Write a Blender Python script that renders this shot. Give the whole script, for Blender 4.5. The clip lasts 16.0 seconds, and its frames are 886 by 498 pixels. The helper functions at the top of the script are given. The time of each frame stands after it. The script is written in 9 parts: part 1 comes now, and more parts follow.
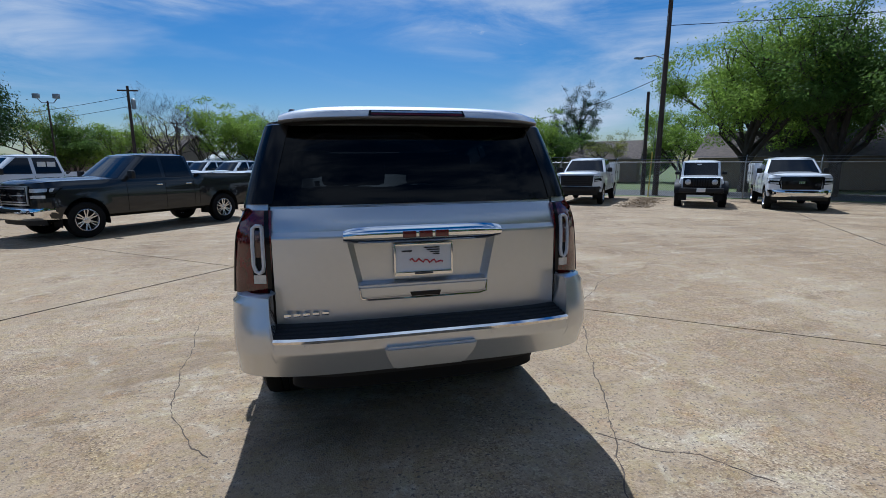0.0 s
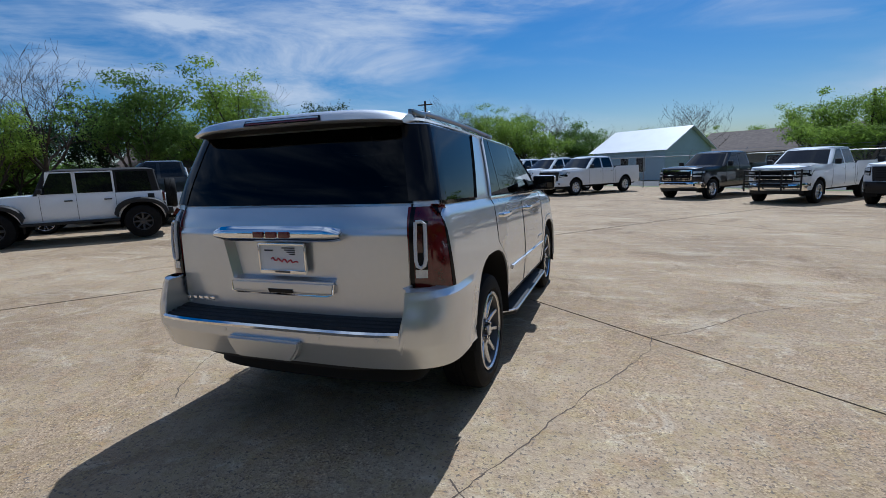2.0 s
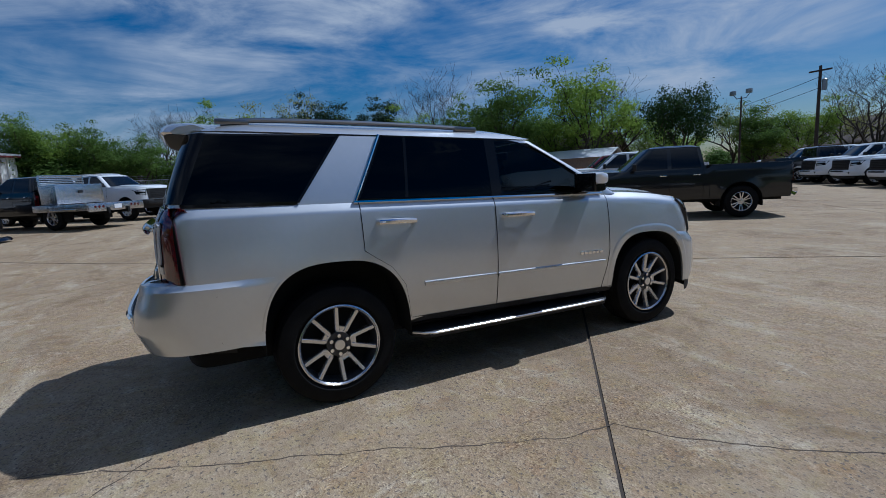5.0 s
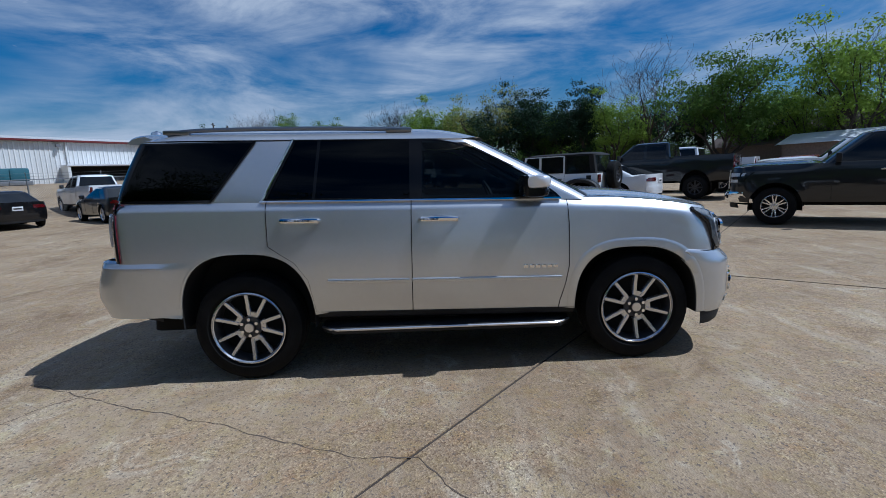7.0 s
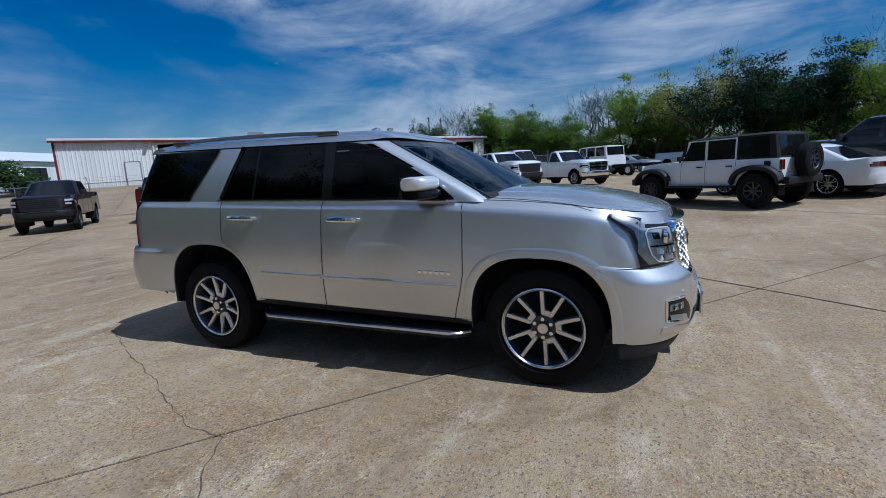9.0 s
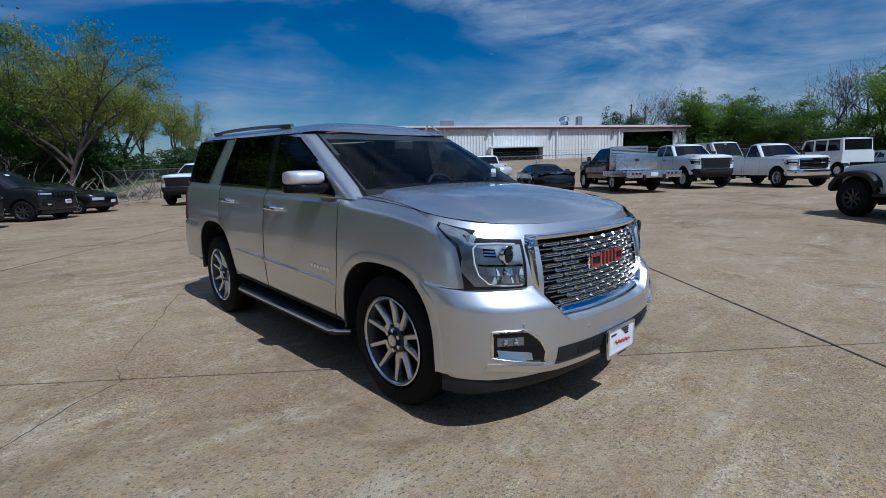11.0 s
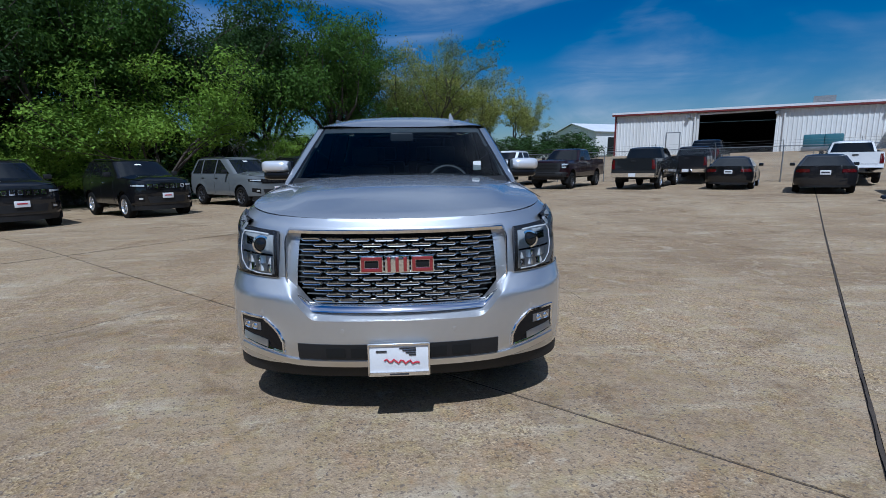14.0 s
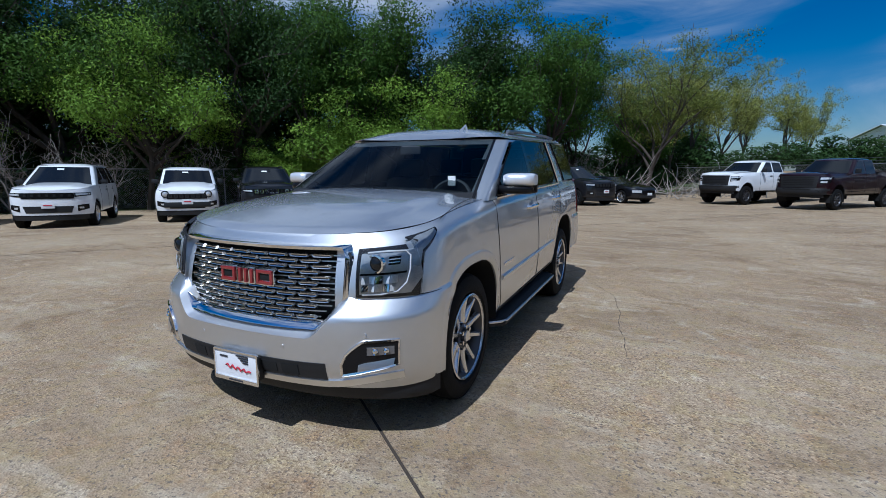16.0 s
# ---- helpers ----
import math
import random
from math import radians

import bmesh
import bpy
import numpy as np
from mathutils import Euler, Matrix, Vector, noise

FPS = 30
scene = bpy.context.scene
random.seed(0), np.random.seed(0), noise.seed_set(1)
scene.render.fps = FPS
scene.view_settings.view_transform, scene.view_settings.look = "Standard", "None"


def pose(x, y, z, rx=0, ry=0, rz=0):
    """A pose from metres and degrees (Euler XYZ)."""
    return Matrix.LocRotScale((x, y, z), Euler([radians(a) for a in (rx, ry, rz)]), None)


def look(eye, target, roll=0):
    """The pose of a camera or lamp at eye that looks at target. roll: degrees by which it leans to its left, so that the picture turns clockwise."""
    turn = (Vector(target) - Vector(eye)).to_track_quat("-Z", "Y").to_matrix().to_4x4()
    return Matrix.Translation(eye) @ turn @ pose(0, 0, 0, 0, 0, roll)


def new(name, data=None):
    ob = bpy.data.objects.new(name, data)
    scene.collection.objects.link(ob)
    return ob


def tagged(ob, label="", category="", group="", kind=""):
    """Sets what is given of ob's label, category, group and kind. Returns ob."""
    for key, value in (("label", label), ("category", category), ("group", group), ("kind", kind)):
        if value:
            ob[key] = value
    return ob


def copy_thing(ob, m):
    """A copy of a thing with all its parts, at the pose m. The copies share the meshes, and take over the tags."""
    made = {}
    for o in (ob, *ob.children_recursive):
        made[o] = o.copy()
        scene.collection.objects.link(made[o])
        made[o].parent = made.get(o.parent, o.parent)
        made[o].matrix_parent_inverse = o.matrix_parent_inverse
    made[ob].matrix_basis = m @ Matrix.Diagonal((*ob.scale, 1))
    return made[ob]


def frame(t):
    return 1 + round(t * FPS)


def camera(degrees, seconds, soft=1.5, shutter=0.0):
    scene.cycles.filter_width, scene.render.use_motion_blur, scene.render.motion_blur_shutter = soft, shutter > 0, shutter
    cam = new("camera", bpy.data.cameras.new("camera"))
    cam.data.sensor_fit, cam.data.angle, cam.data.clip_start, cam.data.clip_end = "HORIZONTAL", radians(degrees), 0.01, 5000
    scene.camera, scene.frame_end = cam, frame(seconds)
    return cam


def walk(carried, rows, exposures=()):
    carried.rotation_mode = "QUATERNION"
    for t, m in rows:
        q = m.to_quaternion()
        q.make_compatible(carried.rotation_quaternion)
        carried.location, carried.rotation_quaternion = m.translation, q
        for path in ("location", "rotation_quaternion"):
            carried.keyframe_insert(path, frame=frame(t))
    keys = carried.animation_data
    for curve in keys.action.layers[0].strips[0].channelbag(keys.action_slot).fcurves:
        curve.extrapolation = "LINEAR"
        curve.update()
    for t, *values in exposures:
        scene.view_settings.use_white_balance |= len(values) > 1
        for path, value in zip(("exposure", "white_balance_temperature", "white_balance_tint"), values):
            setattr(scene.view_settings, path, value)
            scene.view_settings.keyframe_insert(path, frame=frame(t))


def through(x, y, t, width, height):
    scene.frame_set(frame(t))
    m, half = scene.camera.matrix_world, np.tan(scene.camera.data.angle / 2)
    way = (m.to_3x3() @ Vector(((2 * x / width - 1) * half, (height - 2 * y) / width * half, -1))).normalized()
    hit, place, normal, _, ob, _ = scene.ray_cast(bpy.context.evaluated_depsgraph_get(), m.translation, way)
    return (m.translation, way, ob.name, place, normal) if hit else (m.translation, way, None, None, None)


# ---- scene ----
cam = camera(85.8, 16.0, soft=0.7)

PATH = [
    (0, (-0.48, -4.933, 1.582), (-0.023, -3.016, 1.237), -0.6),
    (0.5, (0.045, -4.958, 1.574), (0.227, -2.997, 1.228), -1.2),
    (1, (0.67, -4.967, 1.581), (0.53, -3.001, 1.242), -1.7),
    (1.5, (1.174, -4.832, 1.55), (0.771, -2.901, 1.217), -2.0),
    (2, (1.768, -4.655, 1.552), (1.091, -2.801, 1.223), -2.3),
    (2.5, (2.236, -4.4, 1.519), (1.337, -2.644, 1.191), -2.6),
    (3, (2.722, -4.041, 1.503), (1.589, -2.424, 1.186), -2.6),
    (3.5, (3.089, -3.677, 1.492), (1.776, -2.199, 1.187), -2.6),
    (4, (3.418, -3.197, 1.489), (1.927, -1.898, 1.191), -2.7),
    (4.5, (3.723, -2.747, 1.495), (2.096, -1.623, 1.196), -2.9),
    (5, (3.976, -2.216, 1.476), (2.214, -1.319, 1.176), -3.0),
    (7.5, (4.444, 0.482, 1.48), (2.473, 0.319, 1.188), -2.5),
    (8, (4.313, 1.056, 1.471), (2.379, 0.671, 1.192), -2.6),
    (8.2, (4.259, 1.282, 1.468), (2.339, 0.807, 1.173), -3.1),
    (10.3, (3.144, 3.188, 1.452), (1.588, 1.969, 1.145), -1.9),
    (10.5, (2.998, 3.328, 1.422), (1.494, 2.048, 1.111), -1.8),
    (11, (2.598, 3.722, 1.421), (1.248, 2.283, 1.095), -1.6),
    (11.5, (2.251, 4.064, 1.432), (1.055, 2.497, 1.094), -1.3),
    (12, (1.794, 4.34, 1.418), (0.794, 2.643, 1.075), -1.2),
    (12.5, (1.4, 4.586, 1.429), (0.581, 2.795, 1.082), -1.1),
    (13, (0.899, 4.74, 1.408), (0.304, 2.863, 1.058), -1.4),
    (13.5, (0.435, 4.824, 1.395), (0.057, 2.891, 1.044), -1.3),
    (14, (-0.096, 4.802, 1.395), (-0.212, 2.836, 1.047), -0.7),
    (14.5, (-0.562, 4.749, 1.4), (-0.442, 2.781, 1.065), -0.5),
    (15, (-1.088, 4.627, 1.405), (-0.705, 2.692, 1.077), -0.4),
    (15.5, (-1.53, 4.434, 1.419), (-0.928, 2.553, 1.101), -0.2),
    (16, (-2.029, 4.215, 1.436), (-1.2, 2.422, 1.125), 0.3),
]
EXPOSURES = [(t, e - 0.04, 5250 if t < 3 else 5110 if t < 13 else 5090, 8) for t, e in ((0, 0.08), (2.5, 0.05), (4, -0.25), (4.5, -0.37), (5, -0.42), (7.5, -0.2), (8.2, -0.2), (10.3, -0.2), (11, -0.3), (11.5, -0.38), (12.5, -0.3), (14, -0.22), (16, -0.13))]
walk(cam, [(t, look(eye, target, roll)) for t, eye, target, roll in PATH], EXPOSURES)

# ---- light ----
SUN_AZ, SUN_EL = 5.0, 57.0  # degrees from +y towards +x, and above the horizon
scene.view_settings.exposure = 0.0
sun = new("sun", bpy.data.lights.new("sun", "SUN"))
sun.data.energy, sun.data.angle, sun.data.color = 4.5, radians(0.55), (1.0, 0.955, 0.89)
_dir = Vector((math.sin(radians(SUN_AZ)) * math.cos(radians(SUN_EL)), math.cos(radians(SUN_AZ)) * math.cos(radians(SUN_EL)), math.sin(radians(SUN_EL))))
sun.matrix_world = look(_dir * 60, (0, 0, 0))

world = bpy.data.worlds.new("sky")
scene.world = world
world.use_nodes = True
_n, _l = world.node_tree.nodes, world.node_tree.links
_n.clear()

_sky = _n.new("ShaderNodeTexSky")
_sky.sky_type, _sky.sun_disc = "NISHITA", False
_sky.sun_elevation, _sky.sun_rotation = radians(SUN_EL), radians(SUN_AZ)
_sky.air_density, _sky.dust_density, _sky.ozone_density = 1.0, 1.0, 2.5
_tc = _n.new("ShaderNodeTexCoord")
_sep = _n.new("ShaderNodeSeparateXYZ")
_l.new(_tc.outputs["Generated"], _sep.inputs[0])


def wmath(op, a, b=None):
    nd = _n.new("ShaderNodeMath")
    nd.operation = op
    for k, v in enumerate((a, b)):
        if v is None:
            continue
        if isinstance(v, (int, float)):
            nd.inputs[k].default_value = v
        else:
            _l.new(v, nd.inputs[k])
    return nd.outputs[0]


def cirrus(scale, detail, rough, distort, lo, hi, shift=(0, 0, 0), tilt=(6, -5, 20)):
    mp = _n.new("ShaderNodeMapping")
    mp.inputs["Location"].default_value = shift
    mp.inputs["Rotation"].default_value = tuple(radians(q) for q in tilt)
    mp.inputs["Scale"].default_value = scale
    _l.new(_tc.outputs["Generated"], mp.inputs[0])
    nz = _n.new("ShaderNodeTexNoise")
    nz.inputs["Scale"].default_value, nz.inputs["Detail"].default_value = 1.0, detail
    nz.inputs["Roughness"].default_value, nz.inputs["Distortion"].default_value = rough, distort
    _l.new(mp.outputs[0], nz.inputs["Vector"])
    rm = _n.new("ShaderNodeMapRange")
    rm.interpolation_type = "SMOOTHSTEP"
    rm.inputs["From Min"].default_value, rm.inputs["From Max"].default_value = lo, hi
    _l.new(nz.outputs["Fac"], rm.inputs["Value"])
    return rm.outputs["Result"]


# broad thin veils broken into wisps, and a few small puffs
_veil = wmath("MULTIPLY", cirrus((1.3, 1.3, 4.2), 5, 0.5, 0.6, 0.37, 0.62, (1.7, 0.4, 2.2)), cirrus((3.0, 3.0, 11.0), 9, 0.62, 0.5, 0.30, 0.72, (3, 1, 0)))
_puff = wmath("MULTIPLY", cirrus((4.0, 4.0, 10.0), 8, 0.6, 0.3, 0.66, 0.76, (7, 4, 0)), 0.85)
_cloud = wmath("MINIMUM", wmath("MAXIMUM", wmath("MULTIPLY", _veil, 1.25), _puff), 0.92)
_mix = _n.new("ShaderNodeMixRGB")
_l.new(_cloud, _mix.inputs[0])
_hs = _n.new("ShaderNodeHueSaturation")
_hs.inputs["Saturation"].default_value = 1.65
_l.new(_sky.outputs[0], _hs.inputs["Color"])
_l.new(_hs.outputs[0], _mix.inputs[1])
_mix.inputs[2].default_value = (8.2, 8.5, 9.0, 1)
_bg = _n.new("ShaderNodeBackground")
_bg.inputs["Strength"].default_value = 0.066
_l.new(_mix.outputs[0], _bg.inputs["Color"])
_wo = _n.new("ShaderNodeOutputWorld")
_l.new(_bg.outputs[0], _wo.inputs["Surface"])

# ---- materials ----
def mat(name, color, rough=0.5, metal=0.0, coat=0.0, vary=0.0, scale=3.0, bump=0.0, bump_scale=40.0, spec=0.5, color2=None, stretch=None, island=0.0, obrand=0.0, trans=0.0, ior=1.45, coat_rough=0.04, rough_vary=0.0):
    """A surface: base colour with variation at two scales, fine relief, and gloss."""
    m = bpy.data.materials.new(name)
    m.use_nodes = True
    n, l = m.node_tree.nodes, m.node_tree.links
    b = n["Principled BSDF"]
    b.inputs["Roughness"].default_value, b.inputs["Metallic"].default_value = rough, metal
    b.inputs["Coat Weight"].default_value, b.inputs["Coat Roughness"].default_value = coat, coat_rough
    b.inputs["Specular IOR Level"].default_value = spec
    b.inputs["Transmission Weight"].default_value, b.inputs["IOR"].default_value = trans, ior
    b.inputs["Base Color"].default_value = (*color, 1)
    tc = n.new("ShaderNodeTexCoord")
    vec = tc.outputs["Object"]
    if stretch:
        mp = n.new("ShaderNodeMapping")
        mp.inputs["Scale"].default_value = stretch
        l.new(vec, mp.inputs[0])
        vec = mp.outputs[0]
    out = None
    if vary or color2:
        c2 = color2 or tuple(max(0, c * (1 - vary)) for c in color)
        big, fine = n.new("ShaderNodeTexNoise"), n.new("ShaderNodeTexNoise")
        big.inputs["Scale"].default_value, big.inputs["Detail"].default_value = scale, 5
        fine.inputs["Scale"].default_value, fine.inputs["Detail"].default_value = scale * 11, 4
        l.new(vec, big.inputs["Vector"]), l.new(vec, fine.inputs["Vector"])
        add = n.new("ShaderNodeMath")
        add.operation = "MULTIPLY_ADD"
        l.new(fine.outputs["Fac"], add.inputs[0])
        add.inputs[1].default_value = 0.5
        l.new(big.outputs["Fac"], add.inputs[2])
        ramp = n.new("ShaderNodeMapRange")
        ramp.inputs["From Min"].default_value, ramp.inputs["From Max"].default_value = 0.5, 1.0
        l.new(add.outputs[0], ramp.inputs["Value"])
        mx = n.new("ShaderNodeMixRGB")
        mx.inputs[1].default_value, mx.inputs[2].default_value = (*color, 1), (*c2, 1)
        l.new(ramp.outputs[0], mx.inputs[0])
        out = mx.outputs[0]
        if rough_vary:
            rv = n.new("ShaderNodeMapRange")
            rv.inputs["To Min"].default_value, rv.inputs["To Max"].default_value = rough, rough + rough_vary
            l.new(big.outputs["Fac"], rv.inputs["Value"])
            l.new(rv.outputs[0], b.inputs["Roughness"])
    if island or obrand:
        src = n.new("ShaderNodeNewGeometry").outputs["Random Per Island"] if island else n.new("ShaderNodeObjectInfo").outputs["Random"]
        amount = island or obrand
        mr = n.new("ShaderNodeMapRange")
        mr.inputs["To Min"].default_value, mr.inputs["To Max"].default_value = 1 - amount, 1 + amount
        l.new(src, mr.inputs["Value"])
        hsv = n.new("ShaderNodeHueSaturation")
        if out:
            l.new(out, hsv.inputs["Color"])
        else:
            hsv.inputs["Color"].default_value = (*color, 1)
        l.new(mr.outputs[0], hsv.inputs["Value"])
        out = hsv.outputs[0]
    if out:
        l.new(out, b.inputs["Base Color"])
    if bump:
        nb, bp = n.new("ShaderNodeTexNoise"), n.new("ShaderNodeBump")
        nb.inputs["Scale"].default_value, nb.inputs["Detail"].default_value = bump_scale, 6
        l.new(vec, nb.inputs["Vector"])
        bp.inputs["Strength"].default_value, bp.inputs["Distance"].default_value = bump, 0.02
        l.new(nb.outputs["Fac"], bp.inputs["Height"])
        l.new(bp.outputs[0], b.inputs["Normal"])
    return m


def paint(name, color, metal=0.0, rough=0.35):
    return mat(name, color, rough=rough, metal=metal, coat=1.0, vary=0.06, scale=2.0, coat_rough=0.03, spec=0.12)


def leaf_mat(name, color, color2, through=0.28):
    m = mat(name, color, rough=0.6, color2=color2, scale=0.5, island=0.26, spec=0.12)
    n, l = m.node_tree.nodes, m.node_tree.links
    b, o = n["Principled BSDF"], n["Material Output"]
    t, mix = n.new("ShaderNodeBsdfTranslucent"), n.new("ShaderNodeMixShader")
    src = b.inputs["Base Color"].links[0].from_socket
    l.new(src, t.inputs["Color"])
    mix.inputs[0].default_value = through
    l.new(b.outputs[0], mix.inputs[1]), l.new(t.outputs[0], mix.inputs[2])
    l.new(mix.outputs[0], o.inputs["Surface"])
    return m


def glass_mat(name, tint, rough=0.0, ior=1.30):
    """Tinted car glass: a thin pane that reflects as glass does and lets tinted light through."""
    m = bpy.data.materials.new(name)
    m.use_nodes = True
    n, l = m.node_tree.nodes, m.node_tree.links
    n.remove(n["Principled BSDF"])
    tr, gl, fr, mx = n.new("ShaderNodeBsdfTransparent"), n.new("ShaderNodeBsdfGlossy"), n.new("ShaderNodeFresnel"), n.new("ShaderNodeMixShader")
    tr.inputs["Color"].default_value = (*tint, 1)
    gl.inputs["Roughness"].default_value = 0.01 + rough
    fr.inputs["IOR"].default_value = ior
    l.new(fr.outputs[0], mx.inputs[0]), l.new(tr.outputs[0], mx.inputs[1]), l.new(gl.outputs[0], mx.inputs[2])
    l.new(mx.outputs[0], n["Material Output"].inputs["Surface"])
    return m


M_SILVER = mat("silver_metallic_paint", (0.645, 0.655, 0.67), rough=0.27, metal=0.97, coat=1.0, vary=0.05, scale=2.5, coat_rough=0.03)


def add_flakes(m, rough, share):
    """Metal flakes that lie at all angles in the paint: a second, wider gloss."""
    n, l = m.node_tree.nodes, m.node_tree.links
    b, out = n["Principled BSDF"], n["Material Output"]
    f, mx = n.new("ShaderNodeBsdfPrincipled"), n.new("ShaderNodeMixShader")
    l.new(b.inputs["Base Color"].links[0].from_socket, f.inputs["Base Color"])
    f.inputs["Metallic"].default_value, f.inputs["Roughness"].default_value, f.inputs["Coat Weight"].default_value = 1.0, rough, 1.0
    mx.inputs[0].default_value = share
    l.new(b.outputs[0], mx.inputs[1]), l.new(f.outputs[0], mx.inputs[2]), l.new(mx.outputs[0], out.inputs["Surface"])


add_flakes(M_SILVER, 0.60, 0.44)
M_WHITE = paint("white_paint", (0.78, 0.79, 0.80))
M_BLACKP = paint("black_paint", (0.006, 0.006, 0.007))
M_DGREY = paint("dark_grey_paint", (0.014, 0.016, 0.018))
M_GREY = paint("grey_paint", (0.13, 0.14, 0.145))
M_CHAR = paint("charcoal_paint", (0.012, 0.012, 0.014))
M_MAROON = paint("dark_maroon_paint", (0.014, 0.005, 0.007))
M_RED = paint("red_paint", (0.22, 0.02, 0.025), metal=0.2)
M_BLUE = paint("blue_paint", (0.03, 0.07, 0.16), metal=0.3)
M_LTSILVER = paint("light_silver_paint", (0.5, 0.51, 0.53), metal=0.6)
M_CHROME = mat("chrome", (0.82, 0.82, 0.83), rough=0.06, metal=1.0)
M_SATIN = mat("satin_aluminium", (0.72, 0.72, 0.73), rough=0.28, metal=1.0)
M_TREAD = mat("diamond_plate_aluminium", (0.66, 0.66, 0.67), rough=0.25, metal=1.0, vary=0.15, scale=6, bump=0.3, bump_scale=60)
M_ALLOY = mat("machined_alloy", (0.70, 0.70, 0.71), rough=0.25, metal=0.9, vary=0.08, scale=8)
M_ALLOYD = mat("dark_alloy", (0.07, 0.07, 0.075), rough=0.4, metal=0.6)
M_STEELW = mat("steel_wheel_white", (0.55, 0.55, 0.55), rough=0.45, metal=0.3)
M_RUBBER = mat("tyre_rubber", (0.011, 0.011, 0.011), rough=0.75, spec=0.15, vary=0.4, scale=9, bump=0.2, bump_scale=120)
M_PLASTIC = mat("black_plastic", (0.012, 0.012, 0.013), rough=0.65, vary=0.3, scale=6, bump=0.1, bump_scale=300)
M_GLOSSBLK = mat("gloss_black_trim", (0.008, 0.008, 0.009), rough=0.06, spec=0.25)
# matt black for dark parts, and for shade painted into openings and interiors
M_DARK = mat("matt_black_and_shade", (0.006, 0.006, 0.006), rough=0.9)
M_CABIN = mat("dark_cabin_trim", (0.012, 0.012, 0.013), rough=0.8, vary=0.3, scale=5)
M_GLASSD = mat("dark_car_glass", (0.008, 0.009, 0.010), rough=0.02, spec=0.55)
M_TINT = glass_mat("tinted_glass", (0.13, 0.145, 0.145))
M_PRIV = glass_mat("privacy_glass", (0.006, 0.0065, 0.007), ior=1.32)
M_WSH = glass_mat("windshield_glass", (0.42, 0.46, 0.47), ior=1.24)
M_LENS = mat("clear_lamp_lens", (0.70, 0.71, 0.72), rough=0.16, metal=0.35, vary=0.3, scale=25)
M_RINGLENS = mat("frosted_clear_lens", (0.62, 0.63, 0.65), rough=0.2, coat=1.0, vary=0.2, scale=30)
M_STRIPLENS = mat("grey_lamp_lens", (0.52, 0.53, 0.55), rough=0.2, metal=0.4, coat=1.0, vary=0.25, scale=30)
M_LENSCLR = glass_mat("clear_lens", (0.85, 0.87, 0.88))
M_REDLENS = mat("red_lamp_lens", (0.115, 0.006, 0.008), rough=0.10, coat=1.0, vary=0.5, scale=20)
M_MARKER = mat("smoked_red_lens", (0.045, 0.008, 0.008), rough=0.15, coat=1.0)
M_REDBADGE = mat("red_badge", (0.22, 0.022, 0.024), rough=0.25, coat=0.8)
M_PLATE = mat("white_plate", (0.74, 0.74, 0.75), rough=0.4, vary=0.08, scale=10)
M_PRINTR = mat("red_print", (0.45, 0.03, 0.05), rough=0.5)
M_PRINTB = mat("black_print", (0.03, 0.03, 0.035), rough=0.5)
M_YELLOW = mat("yellow_plastic", (0.55, 0.42, 0.05), rough=0.5, vary=0.2, scale=4)
M_PAPER = mat("window_sticker_paper", (0.75, 0.75, 0.73), rough=0.7)


